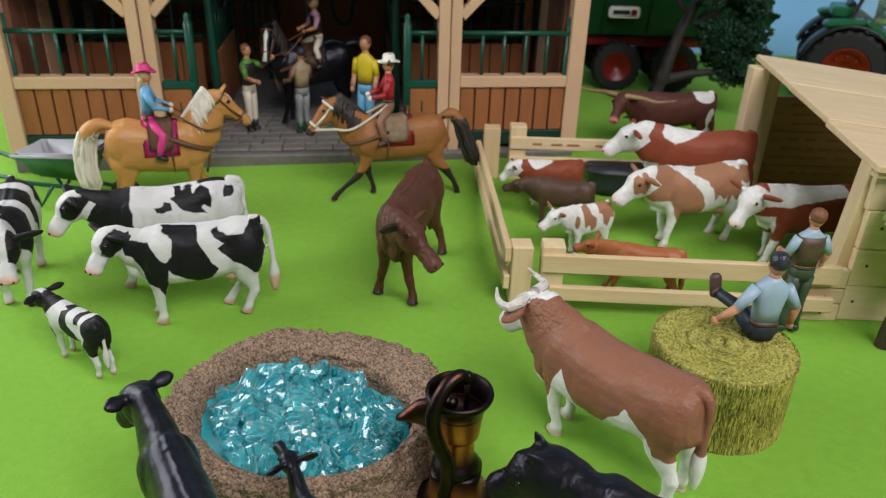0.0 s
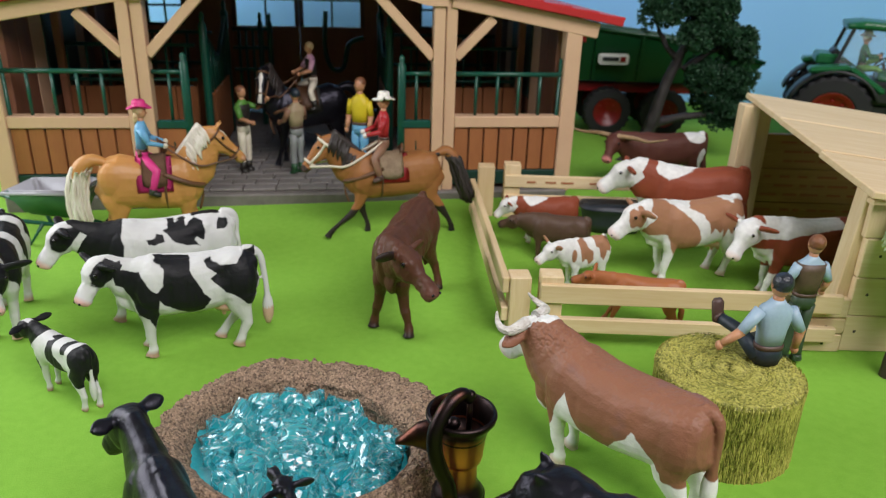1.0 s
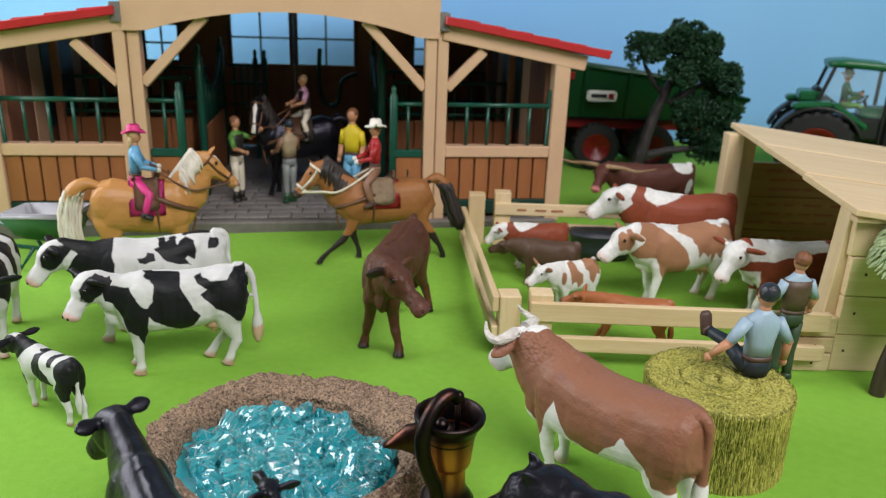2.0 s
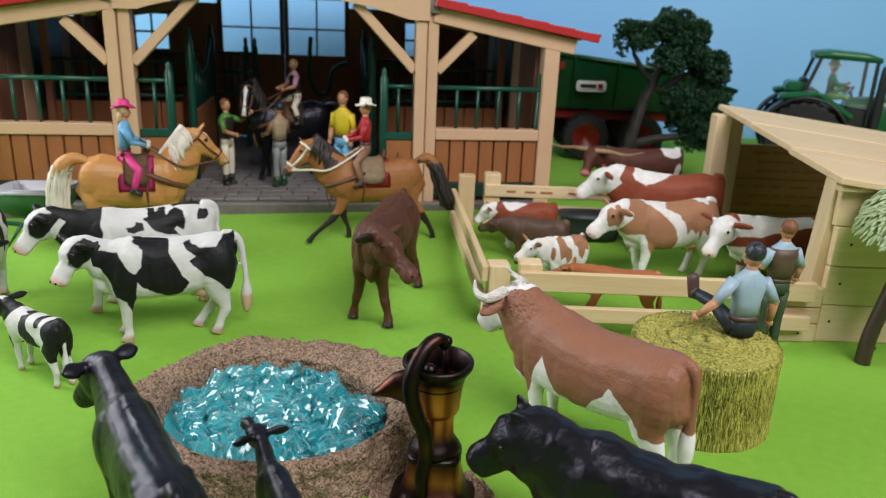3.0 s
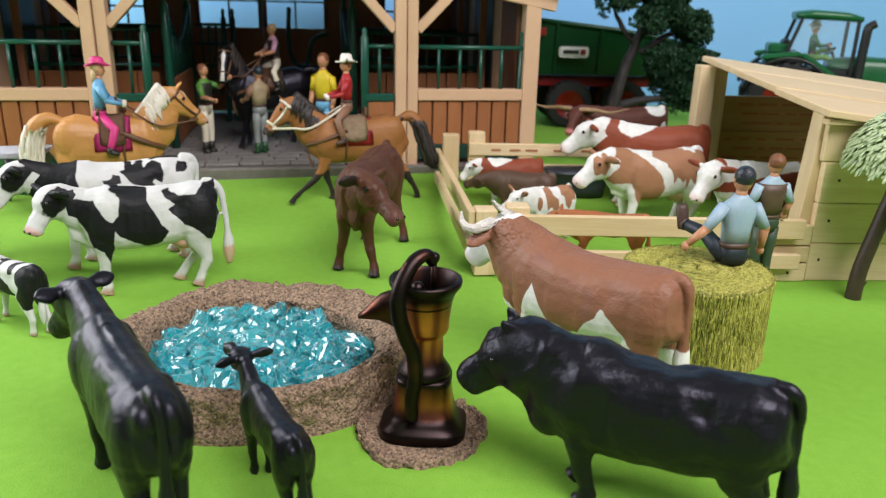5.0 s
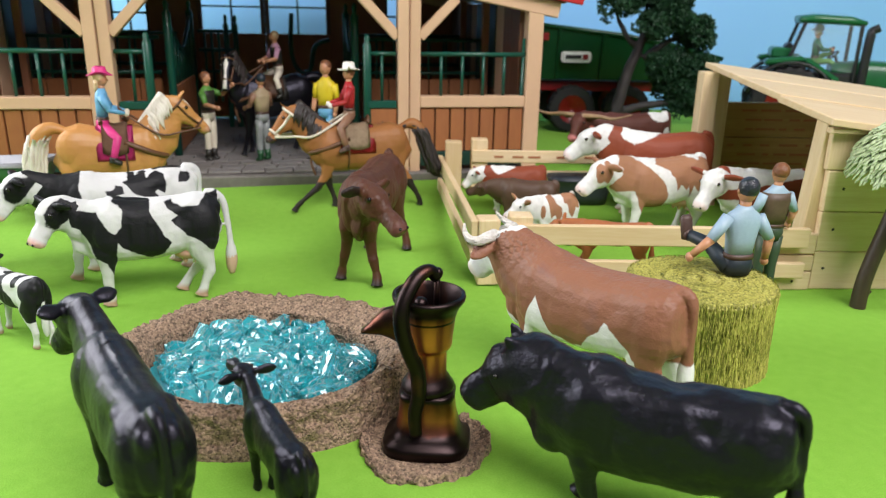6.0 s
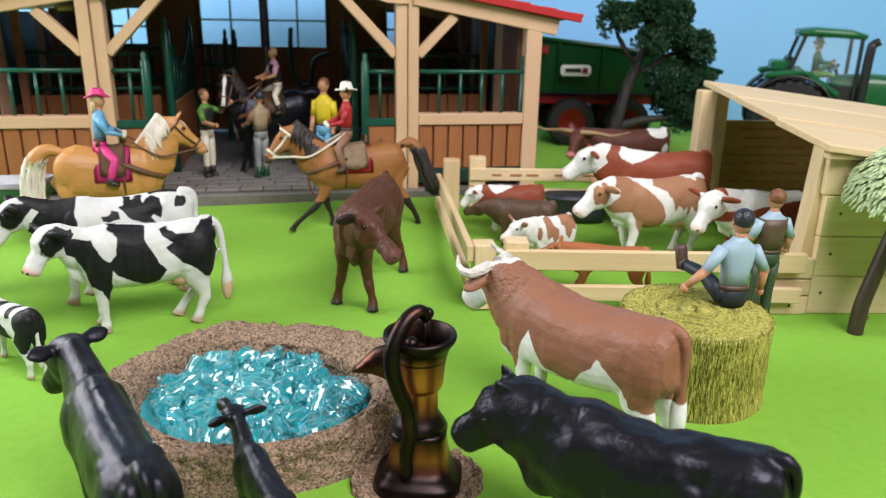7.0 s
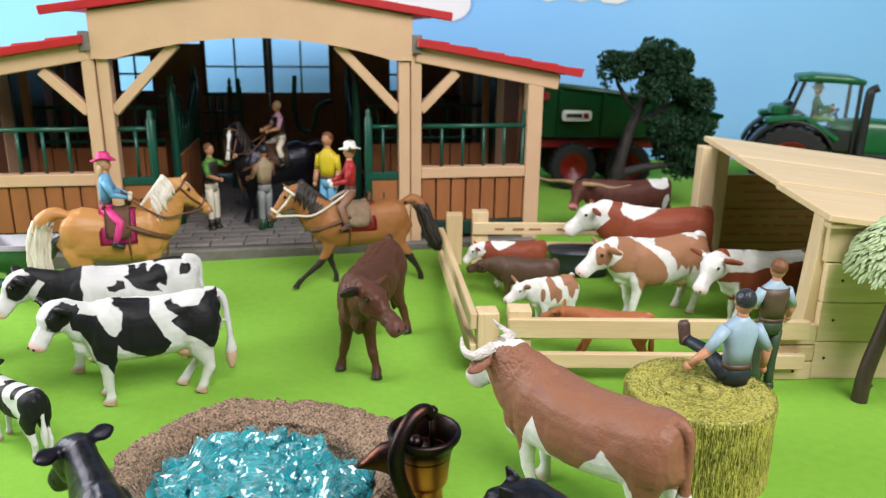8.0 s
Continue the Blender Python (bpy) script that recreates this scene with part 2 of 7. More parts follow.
def straw():
    m, n, l, p = nodes_of("green_straw")
    at = n.new("ShaderNodeAttribute")
    at.attribute_name = "strand"
    big, fine = noise_node(n, l, 60, 4), noise_node(n, l, 700, 3)
    c = ramp(n, l, at.outputs["Fac"], 0.25, 0.85, (0.095, 0.105, 0.012), (0.60, 0.56, 0.12))
    c = mix_col(n, l, 0.35, c, ramp(n, l, big, 0.35, 0.7, (0.10, 0.12, 0.015), (0.33, 0.29, 0.06)))
    c = mix_col(n, l, 0.25, c, ramp(n, l, fine, 0.4, 0.62, (0.09, 0.10, 0.01), (0.54, 0.48, 0.13)))
    l.new(c, p.inputs["Base Color"])
    p.inputs["Roughness"].default_value = 0.55
    bumped(n, l, p, ((fine, 0.4, 0.0004),))
    return m


def bronze():
    m, n, l, p = nodes_of("antique_bronze")
    big, fine = noise_node(n, l, 70, 4), noise_node(n, l, 900, 3)
    at = n.new("ShaderNodeAttribute")
    at.attribute_name = "wear"
    add = n.new("ShaderNodeMath")
    add.operation = "ADD"
    mul = n.new("ShaderNodeMath")
    mul.operation, mul.inputs[1].default_value = "MULTIPLY", 0.35
    l.new(big, mul.inputs[0])
    l.new(at.outputs["Fac"], add.inputs[0])
    l.new(mul.outputs[0], add.inputs[1])
    l.new(ramp(n, l, add.outputs[0], 0.25, 0.95, (0.030, 0.021, 0.021), (0.88, 0.250, 0.110)), p.inputs["Base Color"])
    p.inputs["Metallic"].default_value, p.inputs["Roughness"].default_value = 1.0, 0.37
    bumped(n, l, p, ((fine, 0.08, 0.0003),))
    return m


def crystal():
    """Clear teal plastic, crazed inside so that every piece breaks the light; pale lines paint in glints."""
    m, n, l, p = nodes_of("teal_crystal")
    info, co, geo = n.new("ShaderNodeObjectInfo"), n.new("ShaderNodeTexCoord"), n.new("ShaderNodeNewGeometry")
    shard = n.new("ShaderNodeMapping")
    shard.inputs["Scale"].default_value, shard.inputs["Rotation"].default_value = (1.15, 0.38, 0.8), (0.5, 0.3, 0.7)
    l.new(co.outputs["Object"], shard.inputs["Vector"])
    cell, craze_glint = n.new("ShaderNodeTexVoronoi"), n.new("ShaderNodeTexVoronoi")
    cell.inputs["Scale"].default_value, craze_glint.inputs["Scale"].default_value = 430, 360
    craze_glint.feature = "DISTANCE_TO_EDGE"
    l.new(shard.outputs[0], cell.inputs["Vector"]), l.new(shard.outputs[0], craze_glint.inputs["Vector"])
    tilt, add, unit = n.new("ShaderNodeVectorMath"), n.new("ShaderNodeVectorMath"), n.new("ShaderNodeVectorMath")
    tilt.operation, add.operation, unit.operation = "MULTIPLY_ADD", "ADD", "NORMALIZE"
    tilt.inputs[1].default_value, tilt.inputs[2].default_value = (0.95, 0.95, 0.95), (-0.475, -0.475, -0.475)
    l.new(cell.outputs["Color"], tilt.inputs[0])
    l.new(tilt.outputs[0], add.inputs[0])
    l.new(geo.outputs["Normal"], add.inputs[1])
    l.new(add.outputs[0], unit.inputs[0])
    l.new(unit.outputs[0], p.inputs["Normal"])
    l.new(unit.outputs[0], p.inputs["Coat Normal"])
    tone = ramp(n, l, info.outputs["Random"], 0.0, 1.0, (0.012, 0.56, 0.67), (0.12, 0.80, 0.87))
    sep = n.new("ShaderNodeSeparateColor")
    l.new(cell.outputs["Color"], sep.inputs[0])
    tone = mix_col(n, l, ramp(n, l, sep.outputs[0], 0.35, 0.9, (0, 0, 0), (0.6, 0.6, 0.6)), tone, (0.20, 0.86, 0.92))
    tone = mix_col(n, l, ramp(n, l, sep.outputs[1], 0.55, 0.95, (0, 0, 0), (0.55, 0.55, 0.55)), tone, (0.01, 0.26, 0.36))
    # near-white crack lines, which also put sparkle into the base colour
    line = ramp(n, l, craze_glint.outputs["Distance"], 0.016, 0.060, (1, 1, 1), (0, 0, 0))
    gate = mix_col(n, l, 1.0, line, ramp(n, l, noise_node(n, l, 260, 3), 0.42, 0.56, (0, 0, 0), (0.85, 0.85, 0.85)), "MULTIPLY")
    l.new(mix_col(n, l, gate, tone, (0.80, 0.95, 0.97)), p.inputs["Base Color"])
    p.inputs["Roughness"].default_value, p.inputs["IOR"].default_value = 0.11, 1.5
    p.inputs["Transmission Weight"].default_value = 0.65
    p.inputs["Coat Weight"].default_value = 0.95
    return m


def glass():
    m, n, l, p = nodes_of("cab_glass")
    p.inputs["Base Color"].default_value = (0.9, 0.96, 1.0, 1)
    p.inputs["Roughness"].default_value, p.inputs["Alpha"].default_value = 0.05, 0.07
    return m


def sky_paper():
    m, n, l, p = nodes_of("sky_paper")
    big, mid = noise_node(n, l, 1.6, 3), noise_node(n, l, 500, 3)
    c = ramp(n, l, big, 0.3, 0.7, (0.235, 0.545, 0.97), (0.295, 0.625, 1.0))
    l.new(mix_col(n, l, 0.05, c, ramp(n, l, mid, 0.4, 0.6, (0.2, 0.4, 0.6), (0.5, 0.7, 0.9))), p.inputs["Base Color"])
    p.inputs["Roughness"].default_value = 0.8
    return m


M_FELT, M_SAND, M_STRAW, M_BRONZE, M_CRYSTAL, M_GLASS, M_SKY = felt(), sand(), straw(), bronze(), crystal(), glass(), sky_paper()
M_CLOUD = paint("cloud_paper", (0.86, 0.86, 0.90), (0.80, 0.82, 0.88), 0.8, scale=12, bump=0.02)
M_WATER = paint("teal_foil", (0.06, 0.55, 0.62), (0.03, 0.38, 0.46), 0.2, bump=0.4)
M_WALL = paint("room_plaster", (0.62, 0.62, 0.63), rough=0.9, scale=3, fine=80, bump=0.05)
M_CARPET = paint("room_floor", (0.22, 0.18, 0.14), rough=0.9, scale=4, fine=90)
M_TABLE = paint("table_wood", (0.30, 0.19, 0.11), rough=0.5, scale=8, fine=80, stretch=(0.2, 1, 1))
M_TRACTOR = paint("tractor_green", (0.012, 0.13, 0.042), (0.009, 0.10, 0.032), 0.3, bump=0.03)
M_TRAILER = paint("trailer_green", (0.0028, 0.045, 0.014), (0.0022, 0.034, 0.010), 0.3, bump=0.03)
M_TYRE = paint("tyre_rubber", (0.010, 0.010, 0.011), (0.006, 0.006, 0.007), 0.7)
M_RIM = paint("rim_red", (0.22, 0.006, 0.006), (0.15, 0.004, 0.004), 0.35, bump=0.03)
M_CHASSIS = paint("chassis_dark", (0.022, 0.022, 0.024), (0.014, 0.014, 0.016), 0.4)
M_SILVER = paint("tray_grey", (0.34, 0.34, 0.37), (0.28, 0.28, 0.31), 0.35, bump=0.05)
M_BARROWGREEN = paint("barrow_green", (0.045, 0.15, 0.07), (0.03, 0.11, 0.05), 0.35, bump=0.05)
M_TROUGH = paint("trough_grey", (0.035, 0.042, 0.055), (0.025, 0.03, 0.04), 0.4)
M_LABEL = paint("label_white", (0.74, 0.74, 0.72), rough=0.4, bump=0)
M_BARK = paint("bark_grey", (0.034, 0.028, 0.026), (0.012, 0.010, 0.009), 0.7, scale=90, fine=500, bump=0.8, stretch=(1, 1, 0.4))
M_BARK_DARK = paint("bark_dark", (0.055, 0.034, 0.022), (0.03, 0.018, 0.012), 0.5, scale=120, fine=500, bump=0.6, stretch=(1, 1, 0.25))


def foliage(name, a, b, rough=0.55):
    m, n, l, p = nodes_of(name)
    geo = n.new("ShaderNodeNewGeometry")
    big = noise_node(n, l, 50, 3)
    c = mix_col(n, l, 0.5, ramp(n, l, geo.outputs["Random Per Island"], 0.0, 1.0, a, b), ramp(n, l, big, 0.3, 0.7, a, b))
    l.new(c, p.inputs["Base Color"])
    p.inputs["Roughness"].default_value = rough
    return m


M_LEAF_DARK = foliage("leaf_dark", (0.008, 0.038, 0.015), (0.026, 0.090, 0.036))
M_LEAF_PALE = foliage("leaf_pale", (0.40, 0.50, 0.25), (0.53, 0.63, 0.38), 0.42)


# ---- shape helpers ----
V = Vector


def mesh_of(bm, name="mesh", smooth=True):
    bmesh.ops.recalc_face_normals(bm, faces=bm.faces)
    me = bpy.data.meshes.new(name)
    bm.to_mesh(me)
    bm.free()
    me.shade_smooth() if smooth else me.shade_flat()
    return me


def part(name, bm, material, parent=None, label="", smooth=False):
    ob = new(name, mesh_of(bm, name, smooth))
    ob.data.materials.append(material)
    if parent:
        ob.parent = parent
    if label:
        tagged(ob, label)
    return ob


def thing(name, label, category, x=0.0, y=0.0, z=0.0, turn=0.0, group="", kind=""):
    ob = new(name)
    ob.empty_display_size = 0.01
    ob.matrix_world = pose(x, y, z, 0, 0, turn)
    return tagged(ob, label, category, group, kind)


def box(bm, lo, hi, bevel=0.0, m=None):
    """A box between two corners, with bevelled edges."""
    lo, hi = V(lo), V(hi)
    vs = [bm.verts.new((hi.x if k & 1 else lo.x, hi.y if k & 2 else lo.y, hi.z if k & 4 else lo.z)) for k in range(8)]
    fs = [bm.faces.new([vs[k] for k in q]) for q in ((0, 2, 3, 1), (4, 5, 7, 6), (0, 1, 5, 4), (2, 6, 7, 3), (0, 4, 6, 2), (1, 3, 7, 5))]
    if bevel > 0:
        edges = list({e for f in fs for e in f.edges})
        made = bmesh.ops.bevel(bm, geom=edges, offset=bevel, segments=1, affect="EDGES", profile=0.5)
        vs = list({v for f in made["faces"] for v in f.verts} | {v for v in vs if v.is_valid})
    if m is not None:
        bmesh.ops.transform(bm, matrix=m, verts=[v for v in vs if v.is_valid])
    return vs


def bar(bm, a, b, w, h, bevel=0.0, up=(0, 0, 1)):
    """A straight square bar from a to b, w wide and h high."""
    a, b = V(a), V(b)
    d = (b - a)
    side = d.cross(V(up))
    side = side.normalized() if side.length > 1e-9 else V((1, 0, 0))
    top = side.cross(d).normalized()
    m = Matrix((((d.normalized()).x, side.x, top.x, a.x), (d.normalized().y, side.y, top.y, a.y), (d.normalized().z, side.z, top.z, a.z), (0, 0, 0, 1)))
    return box(bm, (0, -w / 2, -h / 2), (d.length, w / 2, h / 2), bevel, m)


def loft(bm, rows, side=(0, 1, 0), sides=16, power=2.0, slot=0):
    """A closed tube through rows of (centre, half width, half height)."""
    rings, side = [], V(side)
    for k, (c, w, h) in enumerate(rows):
        a, b = V(rows[max(k - 1, 0)][0]), V(rows[min(k + 1, len(rows) - 1)][0])
        t = (b - a).normalized()
        s = (side - t * side.dot(t))
        s = s.normalized() if s.length > 1e-6 else t.orthogonal().normalized()
        u = t.cross(s)
        ring = []
        for j in range(sides):
            ang = 2 * math.pi * j / sides
            ca, sa = math.cos(ang), math.sin(ang)
            ca, sa = math.copysign(abs(ca) ** (2 / power), ca), math.copysign(abs(sa) ** (2 / power), sa)
            ring.append(bm.verts.new(V(c) + s * (ca * w) + u * (sa * h)))
        rings.append(ring)
    faces = []
    for a, b in zip(rings, rings[1:]):
        faces += [bm.faces.new((a[j], a[(j + 1) % sides], b[(j + 1) % sides], b[j])) for j in range(sides)]
    for ring, row in ((rings[0], rows[0]), (rings[-1], rows[-1])):
        mid = bm.verts.new(V(row[0]))
        faces += [bm.faces.new((mid, ring[j], ring[(j + 1) % sides])) for j in range(sides)]
    for f in faces:
        f.material_index = slot
        f.smooth = True
    return faces


def tube(bm, pts, r0, r1=None, sides=8, slot=0, side=(0, 1, 0)):
    r1 = r0 if r1 is None else r1
    k = len(pts) - 1
    return loft(bm, [(p, r0 + (r1 - r0) * i / k, r0 + (r1 - r0) * i / k) for i, p in enumerate(pts)], side, sides, slot=slot)


def curve_pts(pts, steps=6):
    """A smooth line through points."""
    pts = [V(p) for p in pts]
    out = []
    for k in range(len(pts) - 1):
        p0, p1, p2, p3 = pts[max(k - 1, 0)], pts[k], pts[k + 1], pts[min(k + 2, len(pts) - 1)]
        for j in range(steps):
            t = j / steps
            out.append(0.5 * ((2 * p1) + (p2 - p0) * t + (2 * p0 - 5 * p1 + 4 * p2 - p3) * t * t + (3 * p1 - p0 - 3 * p2 + p3) * t ** 3))
    return out + [pts[-1]]


def ball(bm, c, r, slot=0, seg=10, flat=(1, 1, 1)):
    made = bmesh.ops.create_uvsphere(bm, u_segments=seg, v_segments=max(6, seg * 2 // 3), radius=r, matrix=Matrix.Translation(V(c)) @ Matrix.Diagonal((*flat, 1)))
    for f in {f for v in made["verts"] for f in v.link_faces}:
        f.material_index, f.smooth = slot, True


def lathe(bm, rows, c=(0, 0), sides=32, slot=0, caps=True):
    """A turned form from rows of (radius, height), closed on its axis."""
    rings = [[bm.verts.new((c[0] + r * math.cos(2 * math.pi * j / sides), c[1] + r * math.sin(2 * math.pi * j / sides), z)) for j in range(sides)] for r, z in rows]
    for a, b in zip(rings, rings[1:]):
        for j in range(sides):
            f = bm.faces.new((a[j], a[(j + 1) % sides], b[(j + 1) % sides], b[j]))
            f.smooth, f.material_index = True, slot
    for ring in (rings[0], rings[-1]) if caps else ():
        f = bm.faces.new(ring)
        f.material_index = slot


def fuse(bm, voxel, smooth=5):
    """One skin round overlapping tubes."""
    me = mesh_of(bm, "clay")
    ob = new("clay", me)
    r = ob.modifiers.new("skin", "REMESH")
    r.mode, r.voxel_size = "VOXEL", voxel
    s = ob.modifiers.new("soften", "SMOOTH")
    s.factor, s.iterations = 0.5, smooth
    out = bpy.data.meshes.new_from_object(ob.evaluated_get(bpy.context.evaluated_depsgraph_get()))
    bpy.data.objects.remove(ob)
    bpy.data.meshes.remove(me)
    return out


def coords(me):
    co = np.empty(len(me.vertices) * 3)
    me.vertices.foreach_get("co", co)
    return co.reshape(-1, 3)


def relax(me, co, weight, turns):
    """Even out creases where the weight is above 0."""
    e = np.empty(len(me.edges) * 2, dtype=np.int64)
    me.edges.foreach_get("vertices", e)
    a, b = e[0::2], e[1::2]
    count = np.maximum(np.bincount(e, minlength=len(co)), 1)
    for _ in range(turns):
        mean = np.stack([np.bincount(a, co[b, k], len(co)) + np.bincount(b, co[a, k], len(co)) for k in range(3)], -1) / count[:, None]
        co = co + (mean - co) * (0.6 * weight)[:, None]
    return co


def mask(me, name, values):
    me.attributes.new(name, "FLOAT", "POINT").data.foreach_set("value", np.asarray(values, dtype=np.float32))


def wave_noise(p, f, seed=0):
    """A cheap smooth noise in -1..1 from crossed waves."""
    rng = np.random.RandomState(seed)
    out = np.zeros(len(p))
    for k in range(5):
        d = rng.normal(size=3)
        d /= np.linalg.norm(d)
        out += np.sin(p @ d * f * (0.7 + 0.35 * k) + rng.uniform(0, 6.28))
    return out / 5


def clay_noise(p, f, seed=0):
    """Smooth random relief in -1..1, f lumps to the unit."""
    table = np.random.RandomState(seed).randint(0, 256, 512)
    tone = np.random.RandomState(seed + 77).uniform(-1, 1, 256)
    q = p * f + 137.3
    i = np.floor(q).astype(int)
    t = q - i
    t = t * t * (3 - 2 * t)
    out = np.zeros(len(p))
    for a, b, c in itertools.product((0, 1), repeat=3):
        h = table[(table[(table[(i[:, 0] + a) & 255] + i[:, 1] + b) & 255] + i[:, 2] + c) & 255]
        w = (t[:, 0] if a else 1 - t[:, 0]) * (t[:, 1] if b else 1 - t[:, 1]) * (t[:, 2] if c else 1 - t[:, 2])
        out += w * tone[h]
    return out


def land(y):
    """Height of the cloth, which lies a little higher at the back."""
    t = min(max((y - 0.56) / 0.30, 0.0), 1.0)
    return 0.022 * t * t * (3 - 2 * t)


# ---- setting ----
def ground():
    n = 120
    xs, ys = np.linspace(-1.3, 1.3, n), np.linspace(-0.75, 1.30, n)
    verts = [(x, y, land(y)) for y in ys for x in xs]
    faces = [(j * n + i, j * n + i + 1, (j + 1) * n + i + 1, (j + 1) * n + i) for j in range(n - 1) for i in range(n - 1)]
    me = bpy.data.meshes.new("ground")
    me.from_pydata(verts, [], faces)
    me.shade_smooth()
    ob = new("ground", me)
    ob.data.materials.append(M_FELT)
    tagged(ob, "bright green felt cloth laid over the table", "ground", kind="structure")


def room():
    bm = bmesh.new()
    box(bm, (-1.35, -0.8, -0.05), (1.35, 1.34, -0.006), 0.004)
    tagged(part("table_top", bm, M_TABLE), "brown wooden table top under the green cloth", "table", kind="structure")
    for name, lo, hi in (("wall_south", (-2.6, -2.1, -0.8), (2.6, -2.0, 1.9)), ("wall_north", (-2.6, 1.5, -0.8), (2.6, 1.6, 1.9)), ("wall_west", (-2.6, -2.0, -0.8), (-2.5, 1.5, 1.9)), ("wall_east", (2.5, -2.0, -0.8), (2.6, 1.5, 1.9))):
        bm = bmesh.new()
        box(bm, lo, hi)
        tagged(part(name, bm, M_WALL), "plain plastered room wall", "wall", kind="structure")
    bm = bmesh.new()
    box(bm, (-2.6, -2.1, 1.9), (2.6, 1.6, 2.0))
    tagged(part("ceiling", bm, M_WALL), "plain white room ceiling", "ceiling", kind="structure")
    bm = bmesh.new()
    box(bm, (-2.6, -2.1, -0.9), (2.6, 1.6, -0.8))
    tagged(part("floor", bm, M_CARPET), "plain brown room floor", "floor", kind="structure")


def backdrop():
    bm = bmesh.new()
    box(bm, (-1.6, 1.302, -0.02), (1.6, 1.312, 0.95), 0.001)
    ob = part("backdrop", bm, M_SKY)
    tagged(ob, "light blue painted sky board with white clouds", "backdrop", kind="structure")
    rng = random.Random(5)
    for cx, cz, puffs in ((0.275, 0.325, ((-0.055, -0.008, 0.036), (0.0, 0.0, 0.045), (0.055, -0.006, 0.042), (0.02, 0.03, 0.05))),
                          (0.015, 0.292, ((-0.05, 0.0, 0.04), (0.0, 0.01, 0.055), (0.04, -0.01, 0.035))),
                          (0.85, 0.42, ((-0.07, 0.0, 0.05), (0.0, 0.02, 0.07), (0.08, 0.0, 0.05)))):
        bm = bmesh.new()
        for k, (dx, dz, r) in enumerate(puffs):
            y = 1.3005 - 0.0006 * k
            ring = [bm.verts.new((cx + dx + r * math.cos(a * 0.1745), y, cz + dz + r * (0.8 + 0.04 * rng.random()) * math.sin(a * 0.1745))) for a in range(36)]
            bm.faces.new(ring)
        c = part("cloud", bm, M_CLOUD, ob)


ground(), room(), backdrop()


# ---- stable ----
BARN = pose(-0.148, 0.729, 0, 0, 0, 8.4)
BZ = 0.026          # floor of the stable
HALF, SEAM = 0.268, 0.146
DEEP = 0.41


